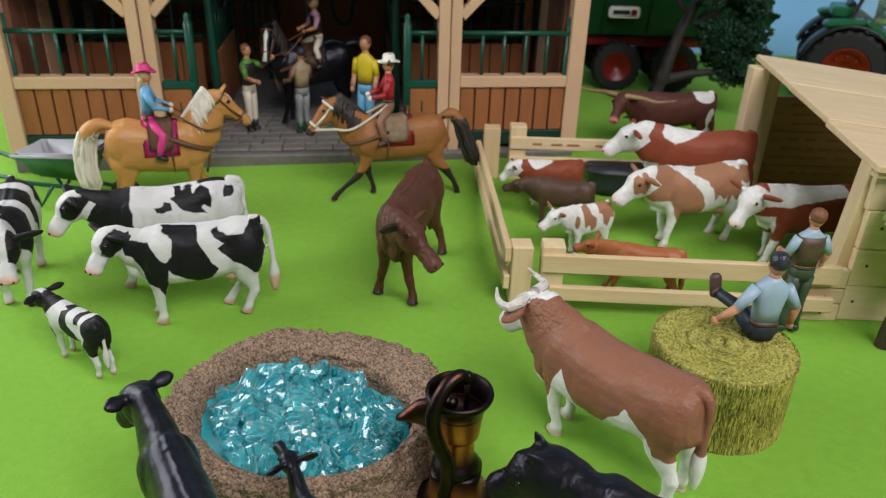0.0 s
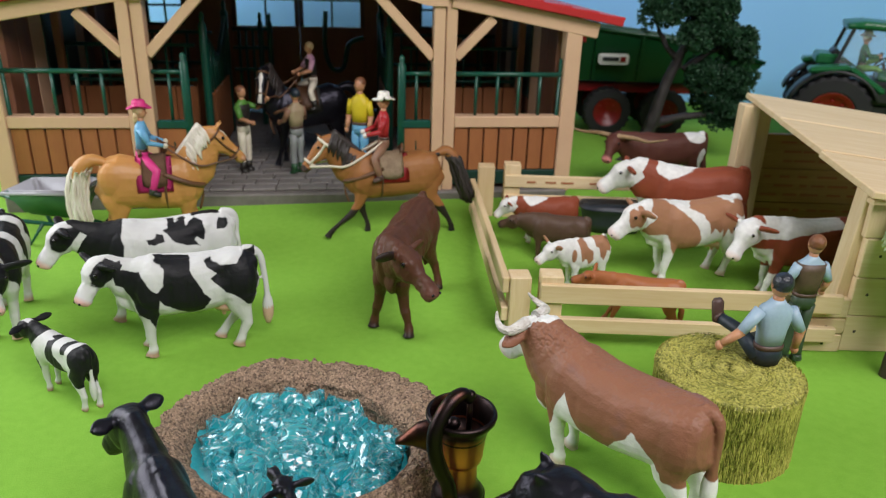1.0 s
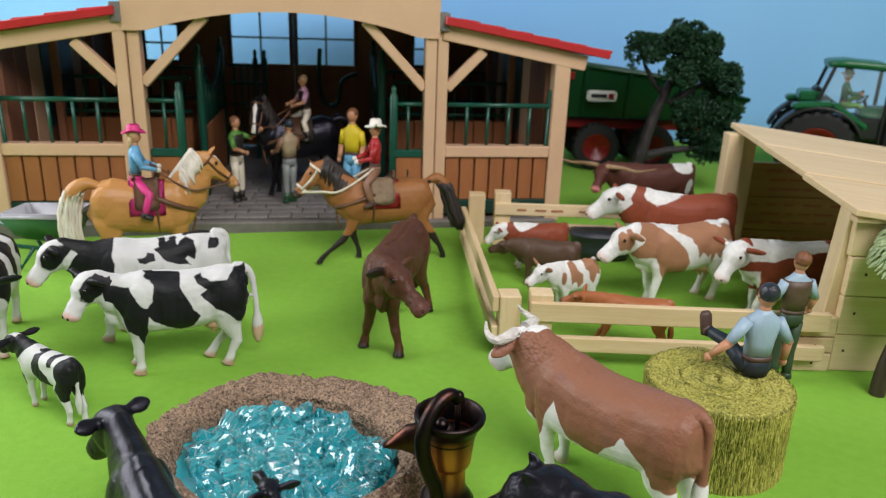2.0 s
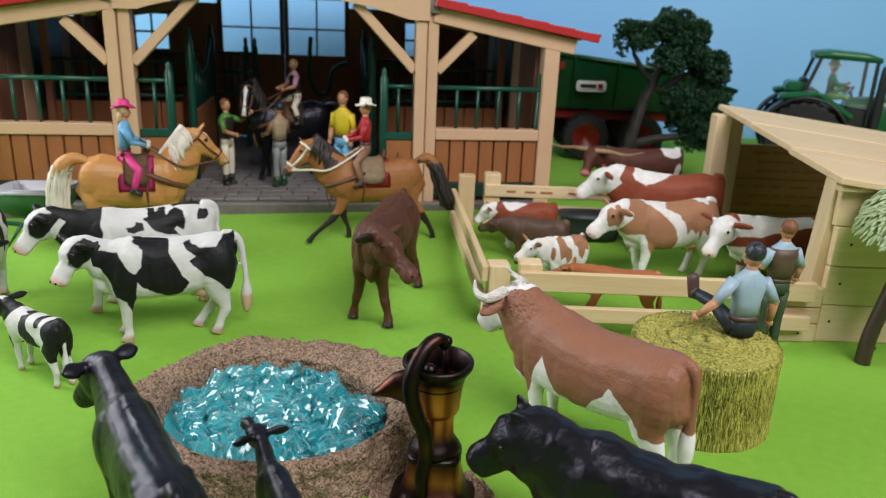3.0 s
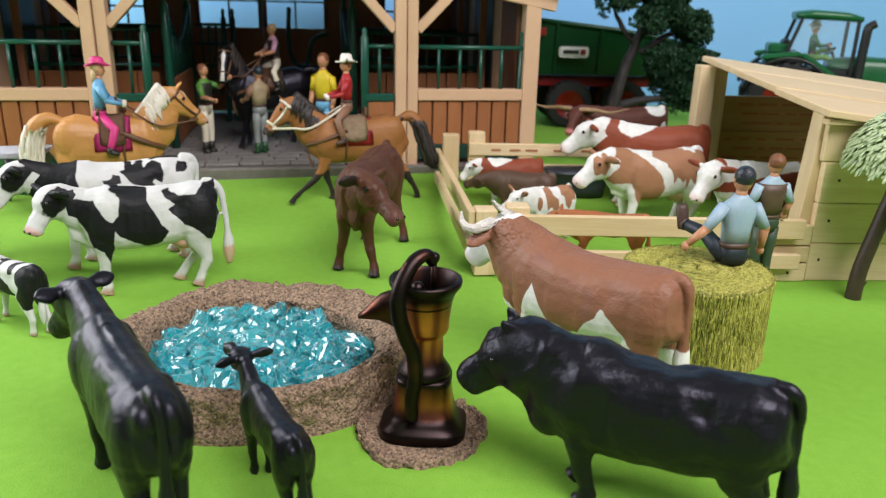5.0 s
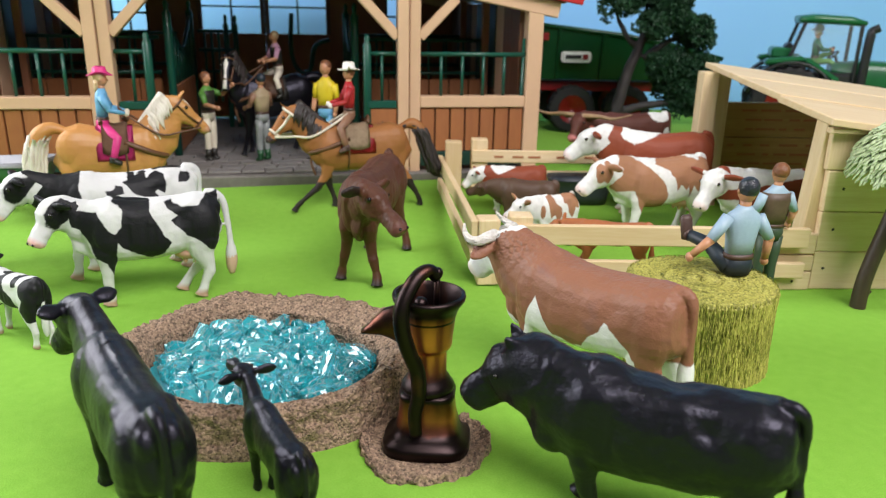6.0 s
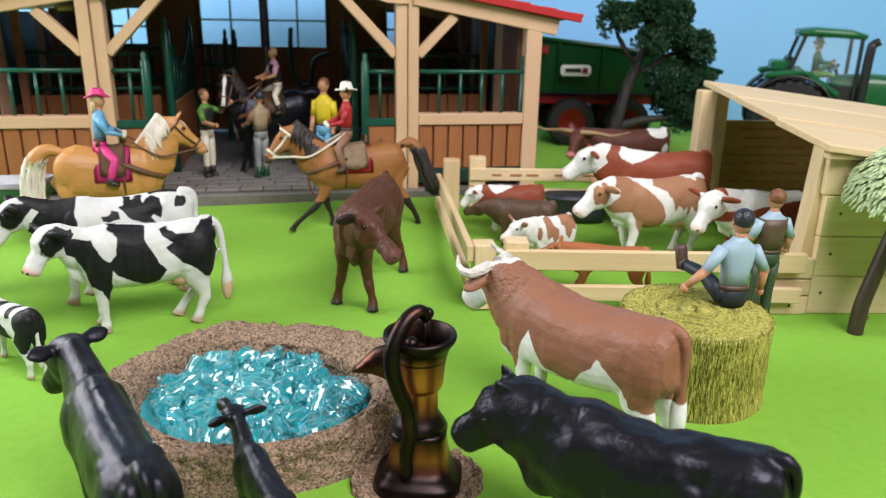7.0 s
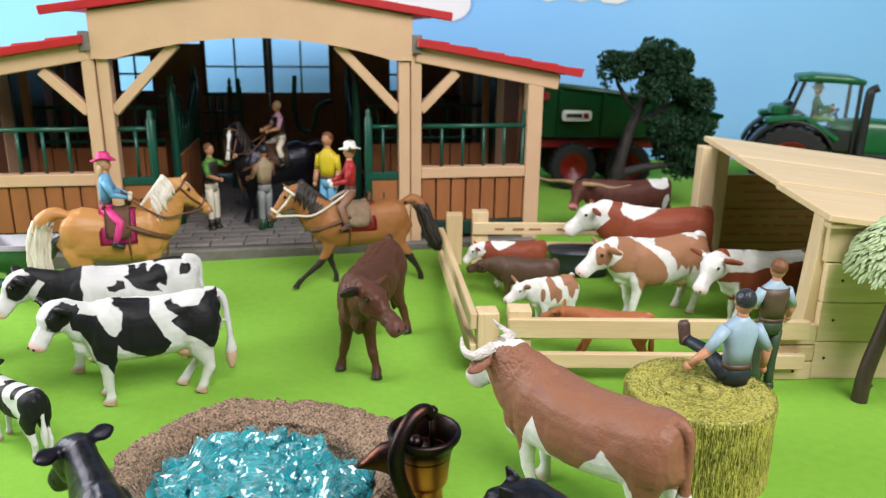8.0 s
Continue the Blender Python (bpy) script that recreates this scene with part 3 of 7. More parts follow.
def barn():
    b = thing("horse_stable", "beige toy horse stable with red roofs and green railings", "stable")
    b.matrix_world = BARN

    def beam(name, lo, hi, mat=M_BEIGE, label="", bevel=0.0008, parent=b):
        bm = bmesh.new()
        box(bm, lo, hi, bevel)
        return part(name, bm, mat, parent, label)

    def slant(name, a, c, w, h, mat=M_BEIGE, label="", parent=b):
        bm = bmesh.new()
        bar(bm, a, c, w, h, 0.0008)
        return part(name, bm, mat, parent, label)

    beam("floor_slab", (-HALF - 0.012, -0.006, 0.0), (HALF + 0.012, DEEP + 0.01, BZ - 0.003), M_STONEEDGE, "grey stone plinth", 0.0015)
    # paving slabs of the floor
    rng = random.Random(3)
    slabs = []
    for w in (0.022, 0.027, 0.032):
        bm = bmesh.new()
        box(bm, (-w / 2, -0.0085, 0), (w / 2, 0.0085, 0.003), 0.0008)
        me = mesh_of(bm, "slab", False)
        me.materials.append(M_STONEFLOOR)
        slabs.append((w, me))
    for row in range(14):
        x, y = -SEAM + 0.01 + (row % 2) * 0.011, 0.003 + 0.018 * row + 0.0085
        while x < SEAM - 0.02:
            w, me = rng.choice(slabs)
            ob = new("paving_slab", me)
            ob.parent, ob.location = b, (x + w / 2, y, BZ - 0.003 + rng.random() * 0.0004)
            x += w + 0.0011
    # front posts: a corner post at each end and twin posts at the seams
    for sx in (-1, 1):
        beam("corner_post", (sx * (HALF + 0.008) - 0.008, 0.0, 0.02), (sx * (HALF + 0.008) + 0.008, 0.018, 0.196))
        beam("corner_post", (sx * (HALF + 0.008) - 0.008, DEEP - 0.018, 0.02), (sx * (HALF + 0.008) + 0.008, DEEP, 0.196))
        beam("seam_post", (sx * SEAM - 0.0115, 0.0, 0.02), (sx * SEAM - 0.0005, 0.018, 0.215))
        beam("seam_post", (sx * SEAM + 0.0005, 0.002, 0.02), (sx * SEAM + 0.0115, 0.018, 0.228))
        # wing front: kick panel of boards, rail and green fence
        x0, x1 = sorted((sx * (SEAM + 0.0115), sx * HALF))
        beam("rail", (x0, 0.001, 0.089), (x1, 0.016, 0.1005))
        beam("bottom_rail", (x0, 0.003, 0.028), (x1, 0.014, 0.043), M_DARKIN)
        beam("panel_backing", (x0, 0.0095, 0.042), (x1, 0.0125, 0.090), M_DARKPANEL)
        wide = (x1 - x0) / 7
        for k in range(7):
            beam("board", (x0 + wide * k + 0.0009, 0.004, 0.0435), (x0 + wide * (k + 1) - 0.0009, 0.0095, 0.0885), M_BROWNPANEL, "", 0.0006)
        bm = bmesh.new()
        tube(bm, [(x0, 0.008, 0.142), (x1, 0.008, 0.142)], 0.0024, sides=10)
        part("top_rail", bm, M_GREENRAIL, b, smooth=True)
        for k in range(1, 5):
            bm = bmesh.new()
            tube(bm, [(x0 + (x1 - x0) * k / 5, 0.008, 0.100), (x0 + (x1 - x0) * k / 5, 0.008, 0.1425)], 0.0017, sides=8)
            part("baluster", bm, M_GREENRAIL, b, smooth=True)
        bm = bmesh.new()
        e = x1 if sx > 0 else x0
        tube(bm, [(e - sx * 0.002, 0.008, 0.03), (e - sx * 0.002, 0.008, 0.158)], 0.0026, 0.0016, sides=8)
        part("gate_post", bm, M_GREENRAIL, b, smooth=True)
        # braces
        slant("brace", (sx * (SEAM + 0.011), 0.009, 0.158), (sx * 0.194, 0.009, 0.196), 0.011, 0.0095)
        slant("brace", (sx * (SEAM - 0.011), 0.009, 0.158), (sx * 0.075, 0.009, 0.221), 0.011, 0.0095)
        # wing beam that carries the roof
        slant("roof_beam", (sx * (SEAM + 0.006), 0.006, 0.2135), (sx * 0.300, 0.006, 0.1865), 0.013, 0.0155)
        slant("roof_beam", (sx * (SEAM + 0.006), DEEP - 0.006, 0.2135), (sx * 0.300, DEEP - 0.006, 0.1865), 0.013, 0.0155)
        # side wall boards with an arched door opening
        for k in range(11):
            y0 = 0.022 + k * (DEEP - 0.044) / 11
            y1 = 0.022 + (k + 1) * (DEEP - 0.044) / 11
            door = 3 <= k <= 5
            beam("side_board", (sx * HALF - 0.003, y0 + 0.0005, 0.026 if not door else 0.026), (sx * HALF + 0.003, y1 - 0.0005, 0.192 if not door else 0.095), M_BEIGE if k in (2, 6) else M_DARKPANEL, "", 0.0005)
        beam("side_door", (sx * HALF - 0.0035, 0.1235, 0.0955), (sx * HALF + 0.0035, 0.2225, 0.192), M_DARKIN)
        # short gate leaf beside each twin post
        g0, g1 = sx * (SEAM - 0.0125), sx * 0.104
        lo, hi = sorted((g0, g1))
        beam("gate_panel", (lo, 0.005, 0.03), (hi, 0.010, 0.088), M_BROWNPANEL)
        beam("gate_rail", (lo, 0.0035, 0.088), (hi, 0.0115, 0.0955), M_GREENRAIL)
        bm = bmesh.new()
        tube(bm, [(g0, 0.0075, 0.142), (g1, 0.0075, 0.142)], 0.0022, sides=8)
        part("top_rail", bm, M_GREENRAIL, b, smooth=True)
        bm = bmesh.new()
        tube(bm, [((g0 + g1) / 2, 0.0075, 0.095), ((g0 + g1) / 2, 0.0075, 0.142)], 0.0016, sides=8)
        part("baluster", bm, M_GREENRAIL, b, smooth=True)
        bm = bmesh.new()
        loft(bm, [((g1, 0.0075, 0.03), 0.0042, 0.0042), ((g1, 0.0075, 0.150), 0.0042, 0.0042), ((g1, 0.0075, 0.153), 0.0022, 0.0022), ((g1, 0.0075, 0.157), 0.0030, 0.0030), ((g1, 0.0075, 0.160), 0.0012, 0.0012)], sides=10)
        part("gate_post", bm, M_GREENRAIL, b, smooth=True)
        # slots in the short gate panel
        beam("slot", ((lo + hi) / 2 - 0.0007, 0.0046, 0.045), ((lo + hi) / 2 + 0.0007, 0.0052, 0.075), M_DARKIN, "", 0)
        # stalls inside: partitions with green tubing, at two depths
        for d in (0.14, 0.27):
            xa, xb = sx * (SEAM - 0.03), sx * (HALF - 0.006)
            lo2, hi2 = sorted((xa, xb))
            n = 6
            for k in range(n):
                beam("stall_board", (lo2 + (hi2 - lo2) * k / n + 0.0006, d, 0.028), (lo2 + (hi2 - lo2) * (k + 1) / n - 0.0006, d + 0.005, 0.105), M_BROWNPANEL, "", 0.0005)
            for zz in (0.112, 0.150):
                bm = bmesh.new()
                tube(bm, [(lo2, d + 0.0025, zz), (hi2, d + 0.0025, zz)], 0.0021, sides=8)
                part("top_rail", bm, M_GREENRAIL, b, smooth=True)
            for k in range(7):
                xx = lo2 + (hi2 - lo2) * (k + 0.5) / 7
                bm = bmesh.new()
                tube(bm, [(xx, d + 0.0025, 0.105), (xx, d + 0.0025, 0.150)], 0.0014, sides=6)
                part("baluster", bm, M_GREENRAIL, b, smooth=True)
        # stall fronts along the aisle, with a sloping green grille
        xs = sx * 0.098
        for k in range(6):
            y0 = 0.10 + k * 0.026
            beam("aisle_board", (xs - 0.0025, y0 + 0.0005, 0.028), (xs + 0.0025, y0 + 0.0255, 0.100), M_BROWNPANEL, "", 0.0005)
        for y0 in (0.095, 0.262):
            bm = bmesh.new()
            loft(bm, [((xs, y0, 0.026), 0.0045, 0.0045), ((xs, y0, 0.176), 0.0045, 0.0045), ((xs, y0, 0.180), 0.002, 0.002), ((xs, y0, 0.186), 0.003, 0.003), ((xs, y0, 0.19), 0.001, 0.001)], sides=10)
            part("stall_post", bm, M_GREENRAIL, b, smooth=True)
        bm = bmesh.new()
        tube(bm, curve_pts([(xs, 0.095, 0.172), (xs, 0.14, 0.150), (xs, 0.18, 0.135), (xs, 0.22, 0.150), (xs, 0.262, 0.172)], 5), 0.0022, sides=8)
        part("stall_rail", bm, M_GREENRAIL, b, smooth=True)
        for k in range(8):
            y0 = 0.11 + k * 0.02
            bm = bmesh.new()
            tube(bm, [(xs, y0, 0.100), (xs, y0, 0.137 + 0.035 * abs((y0 - 0.18) / 0.085) ** 1.5)], 0.0015, sides=6)
            part("baluster", bm, M_GREENRAIL, b, smooth=True)
        # sweeping feed-rack tube in the aisle
        if sx > 0:
            bm = bmesh.new()
            tube(bm, curve_pts([(0.028, 0.30, 0.176), (0.026, 0.30, 0.130), (0.034, 0.30, 0.103), (0.050, 0.30, 0.103), (0.058, 0.30, 0.134), (0.078, 0.30, 0.143)], 5), 0.0030, sides=8)
            part("feed_rack", bm, M_GREENRAIL, b, smooth=True)
        else:
            # low grille between two finial posts beside the back door
            for xx in (-0.058, -0.046):
                bm = bmesh.new()
                loft(bm, [((xx, 0.30, 0.026), 0.0036, 0.0036), ((xx, 0.30, 0.160), 0.0036, 0.0036), ((xx, 0.30, 0.163), 0.0018, 0.0018), ((xx, 0.30, 0.168), 0.0028, 0.0028), ((xx, 0.30, 0.173), 0.001, 0.001)], sides=10)
                part("stall_post", bm, M_GREENRAIL, b, smooth=True)
            for zz in (0.100, 0.128, 0.152):
                bm = bmesh.new()
                tube(bm, [(-0.094, 0.30, zz), (-0.046, 0.30, zz)], 0.0022, sides=8)
                part("stall_rail", bm, M_GREENRAIL, b, smooth=True)
            for xx in (-0.086, -0.077, -0.068):
                bm = bmesh.new()
                tube(bm, [(xx, 0.30, 0.06), (xx, 0.30, 0.152)], 0.0018, sides=8)
                part("baluster", bm, M_GREENRAIL, b, smooth=True)
        # wing roof of overlapping tiles
        for row in range(6):
            f0, f1 = row / 6, (row + 1) / 6
            xa, xb = sx * (SEAM + 0.006 + 0.168 * f0), sx * (SEAM + 0.006 + 0.168 * f1 + 0.004)
            za, zb = 0.2268 - 0.0295 * f0, 0.2268 - 0.0295 * f1 + 0.0012
            for k in range(15):
                y0 = -0.007 + k * (DEEP + 0.03) / 15
                bm = bmesh.new()
                bar(bm, (xa, y0 + (DEEP + 0.03) / 30, za), (xb, y0 + (DEEP + 0.03) / 30, zb), (DEEP + 0.03) / 15 - 0.0005, 0.0032, 0.0008)
                part("roof_tile", bm, M_ROOFRED, b)
        slant("roof_edge", (sx * (SEAM + 0.006), -0.0075, 0.2245), (sx * 0.3215, -0.0075, 0.1955), 0.004, 0.0078, M_ROOFRED)
        beam("flashing", (min(sx * (SEAM + 0.001), sx * (SEAM + 0.011)), -0.004, 0.214), (max(sx * (SEAM + 0.001), sx * (SEAM + 0.011)), DEEP, 0.2315), M_STONEEDGE)
    # gable board with its shallow arch
    bm = bmesh.new()
    n = 28
    front = []
    for k in range(n + 1):
        u = -SEAM - 0.0015 + 2 * (SEAM + 0.0015) * k / n
        arch = 0.207 + 0.020 * max(0.0, 1 - (u / 0.128) ** 2) if abs(u) < 0.128 else 0.207
        crest = 0.249 + 0.024 * (1 - abs(u) / SEAM)
        front.append((bm.verts.new((u, -0.003, arch)), bm.verts.new((u, -0.003, crest)), bm.verts.new((u, 0.005, arch)), bm.verts.new((u, 0.005, crest))))
    for a, c in zip(front, front[1:]):
        for q in ((0, 1), (3, 2), (1, 3), (2, 0)):
            bm.faces.new((a[q[0]], c[q[0]], c[q[1]], a[q[1]]))
    for e in (front[0], front[-1]):
        bm.faces.new((e[0], e[1], e[3], e[2]))
    part("gable_board", bm, M_BEIGE, b)
    for sx in (-1, 1):
        for row in range(6):
            f0, f1 = row / 6, (row + 1) / 6
            for k in range(15):
                y0 = -0.008 + k * (DEEP + 0.034) / 15
                bm = bmesh.new()
                bar(bm, (sx * 0.182 * f0, y0 + (DEEP + 0.034) / 30, 0.2775 - 0.0275 * f0), (sx * (0.182 * f1 + 0.003), y0 + (DEEP + 0.034) / 30, 0.2775 - 0.0275 * f1 + 0.0012), (DEEP + 0.034) / 15 - 0.0005, 0.0034, 0.0008)
                part("roof_tile", bm, M_ROOFRED, b)
        slant("roof_edge", (0.0, -0.0085, 0.2765), (sx * 0.1855, -0.0085, 0.2485), 0.004, 0.0078, M_ROOFRED)
        beam("clerestory", (sx * SEAM - 0.003, 0.006, 0.216), (sx * SEAM + 0.003, DEEP, 0.249), M_BEIGE)
    # back wall with its openings
    y0, y1 = DEEP - 0.012, DEEP - 0.006
    for lo, hi in ((-HALF, -0.222), (-0.172, -0.105), (0.083, 0.165), (0.215, HALF)):
        beam("back_wall", (lo, y0, 0.026), (hi, y1, 0.215), M_BACKWALL)
    for lo, hi in ((-0.222, -0.172), (0.165, 0.215)):
        beam("back_wall", (lo, y0, 0.026), (hi, y1, 0.146), M_BACKWALL)
        beam("back_wall", (lo, y0, 0.200), (hi, y1, 0.215), M_BACKWALL)
        w = beam("window", (lo, y0 + 0.001, 0.146), (lo + 0.003, y1 - 0.001, 0.200), M_DARKIN, "dark green window bars")
        for p in ((lo + 0.003, 0.146, hi - 0.003, 0.149), (lo + 0.003, 0.171, hi - 0.003, 0.174), (lo + 0.003, 0.197, hi - 0.003, 0.200), ((lo + hi) / 2 - 0.0013, 0.149, (lo + hi) / 2 + 0.0013, 0.171), ((lo + hi) / 2 - 0.0013, 0.174, (lo + hi) / 2 + 0.0013, 0.197), (hi - 0.003, 0.146, hi, 0.200)):
            beam("glazing_bar", (p[0], y0 + 0.001, p[1]), (p[2], y1 - 0.001, p[3]), M_DARKIN, "", 0.0003, w)
    beam("back_wall", (-0.105, y0, 0.225), (0.083, y1, 0.262), M_BACKWALL)
    for lo, hi in ((-0.105, -0.0112), (-0.0108, 0.083)):
        door = beam("back_door", (lo, y0, 0.026), (hi, y1, 0.146), M_BROWNPANEL, "brown double door with glazed top")
        beam("door_stile", (lo, y0 - 0.001, 0.146), (lo + 0.006, y1, 0.2255), M_DARKPANEL, "", 0.0005, door)
        beam("door_stile", (hi - 0.006, y0 - 0.001, 0.146), (hi, y1, 0.2255), M_DARKPANEL, "", 0.0005, door)
        beam("glazing_bar", (lo + 0.006, y0, 0.182), (hi - 0.006, y1, 0.1845), M_DARKIN, "", 0.0003, door)
        beam("glazing_bar", ((lo + hi) / 2 - 0.0013, y0 + 0.0005, 0.146), ((lo + hi) / 2 + 0.0013, y1 - 0.0005, 0.182), M_DARKIN, "", 0.0003, door)
        beam("glazing_bar", ((lo + hi) / 2 - 0.0013, y0 + 0.0005, 0.1845), ((lo + hi) / 2 + 0.0013, y1 - 0.0005, 0.2255), M_DARKIN, "", 0.0003, door)
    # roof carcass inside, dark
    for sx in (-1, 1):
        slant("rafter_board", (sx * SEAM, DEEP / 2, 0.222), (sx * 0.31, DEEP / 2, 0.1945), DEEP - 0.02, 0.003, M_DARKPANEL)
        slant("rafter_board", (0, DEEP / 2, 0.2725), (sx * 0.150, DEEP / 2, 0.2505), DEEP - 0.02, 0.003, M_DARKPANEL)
        for d in (0.14, 0.27):
            beam("inner_post", (sx * (HALF - 0.012) - 0.004, d - 0.006, 0.026), (sx * (HALF - 0.012) + 0.004, d + 0.004, 0.196), M_BACKWALL)
    return b


barn()


# ---- pen and shed ----
def plank(name, lo, hi, mat, parent, bevel=0.0007, label=""):
    """A plank about its own middle, so that its grain runs with it."""
    lo, hi = V(lo), V(hi)
    c = (lo + hi) / 2
    bm = bmesh.new()
    box(bm, lo - c, hi - c, bevel)
    ob = part(name, bm, mat, parent, label)
    ob.location = c
    return ob


def fence(label, x, y, turn, length, rails, posts, h, group="pen fences", outer=False):
    f = thing("wooden_fence", label, "fence", x, y, land(y) if turn == 0 else 0.004, turn, group)
    for k, p in enumerate(posts):
        plank("post", (p - 0.008, -0.009, -0.003), (p + 0.008, 0.006, h + 0.002 * (k % 2)), M_PINE_Z, f)
    for z0, z1 in rails:
        plank("rail", (0, 0.0062 if outer else -0.012, z0), (length, 0.0112 if outer else -0.007, z1), M_PINE_X, f)
    return f


fence("pale pine front fence with two rails", 0.067, 0.479, -1.2, 0.206, ((0.008, 0.019), (0.030, 0.044)), (0.008,), 0.049)
f = fence("pale pine side fence with two rails", 0.0525, 0.478, 94.0, 0.236, ((0.010, 0.021), (0.032, 0.044)), (0.006,), 0.0445, outer=True)
back = fence("pale pine back fence with two rails", 0.058, 0.716, 0, 0.225, ((0.013, 0.023), (0.031, 0.043)), (0.008,), 0.053)
rng = random.Random(33)
for zc in (0.0180, 0.0370):
    x = 0.022
    while x < 0.205:
        wide = rng.uniform(0.006, 0.016)
        bm = bmesh.new()
        box(bm, (x, -0.0126, zc - 0.001), (x + wide, -0.0122, zc + 0.001))
        part("print_bar", bm, M_PRINT, back, "faded red print bar")
        x += wide + rng.uniform(0.004, 0.020)
post = thing("fence_post", "pale pine corner post of the pen", "post", 0.0405, 0.716, land(0.716))
plank("post", (-0.008, -0.008, -0.002), (0.008, 0.007, 0.050), M_PINE_Z, post)


def shed():
    s = thing("cattle_shed", "open pale pine toy shed with plank roof", "shed")
    X0, X1, Y0, Y1 = 0.272, 0.475, 0.478, 0.700
    # front wall planks
    for k, (z0, z1) in enumerate(((0.0, 0.028), (0.0285, 0.057), (0.0575, 0.086))):
        plank("plank", (X0 + 0.012, Y0 - 0.004, z0), (X1, Y0 + 0.002, z1), M_PINE_X, s)
        for xx in (X0 + 0.020, X1 - 0.05):
            bm = bmesh.new()
            ball(bm, (xx + 0.002 * k, Y0 - 0.0043, (z0 + z1) / 2 + 0.002), 0.0011, seg=8, flat=(1, 0.4, 1))
            part("nail", bm, M_KNOT, s, smooth=True)
    for z0, z1 in ((0.0, 0.0135), (0.0145, 0.026), (0.027, 0.0415)):
        plank("plank", (X0 - 0.020, Y0 - 0.006, z0), (X0 + 0.011, Y0 + 0.0, z1), M_PINE_X, s)
        bm = bmesh.new()
        ball(bm, (X0 - 0.002, Y0 - 0.0063, (z0 + z1) / 2), 0.0010, seg=8, flat=(1, 0.4, 1))
        part("nail", bm, M_KNOT, s, smooth=True)
    bm = bmesh.new()
    bar(bm, (X0 + 0.0075, Y0 + 0.0095, 0.0), (X0 + 0.0150, Y0 + 0.0095, 0.1180), 0.015, 0.013, 0.0007, (1, 0, 0))
    part("corner_post", bm, M_PINE_Z, s)
    plank("corner_board", (X0 + 0.0100, Y0 - 0.0035, 0.0865), (X0 + 0.036, Y0 + 0.0015, 0.1155), M_PINE_Z, s)
    plank("corner_post", (X0 - 0.004, Y1 - 0.024, 0.004), (X0 + 0.011, Y1 - 0.008, 0.1350), M_PINE_Z, s)
    plank("corner_board", (X0 + 0.0115, Y1 - 0.020, 0.004), (X0 + 0.024, Y1 - 0.014, 0.1335), M_PINE_Z, s)
    plank("corner_post", (X1 - 0.014, Y0 + 0.003, 0.0), (X1 - 0.001, Y0 + 0.017, 0.091), M_PINE_Z, s)
    plank("corner_post", (X1 - 0.014, Y1 - 0.022, 0.004), (X1 - 0.001, Y1 - 0.008, 0.110), M_PINE_Z, s)
    # back and far walls
    for k in range(3):
        w = plank("back_plank", (X0 + 0.010, Y1 - 0.006, 0.006 + 0.0335 * k), (X1, Y1, 0.039 + 0.0335 * k), M_SHEDWALL, s, label="brown board with faded red print")
        rng = random.Random(20 + k)
        for row in range(3):
            x = 0.02 + rng.random() * 0.02
            while x < 0.17:
                wide = 0.006 + rng.random() * 0.014
                bm = bmesh.new()
                z = -0.010 + row * 0.009
                box(bm, (-0.0965 + x, -0.0036, z), (-0.0965 + x + wide, -0.0031, z + 0.0022))
                part("print_bar", bm, M_PRINT, w)
                x += wide + 0.002 + rng.random() * 0.008
        plank("side_plank", (X1, Y0 + 0.004, 0.0005 + 0.030 * k), (X1 + 0.006, Y1, 0.029 + 0.030 * k), M_PINE_Y, s)
    # roof planks: the back one lies highest
    for k in range(3):
        ya, yb = 0.4605 + k * 0.0803, 0.4605 + (k + 1) * 0.0803
        mid, x0 = (ya + yb) / 2, (0.2734, 0.2762, 0.2772)[k]
        top = 0.1232 + (mid - 0.4605) * 0.0772 + (0.0, 0.0006, 0.0010)[k]
        bm = bmesh.new()
        box(bm, (0.0, -0.0400, -0.0050), (0.222 - 0.003 * k, 0.0400, 0.0), 0.0007)
        ob = part("roof_plank", bm, M_PINE_X, s)
        ob.matrix_local = pose(x0, mid, top, 4.42, 7.0, 0)
    plank("roof_batten", (X0 + 0.004, Y0 - 0.013, 0.1125), (X0 + 0.046, Y0 - 0.005, 0.1160), M_PINE_X, s)


shed()


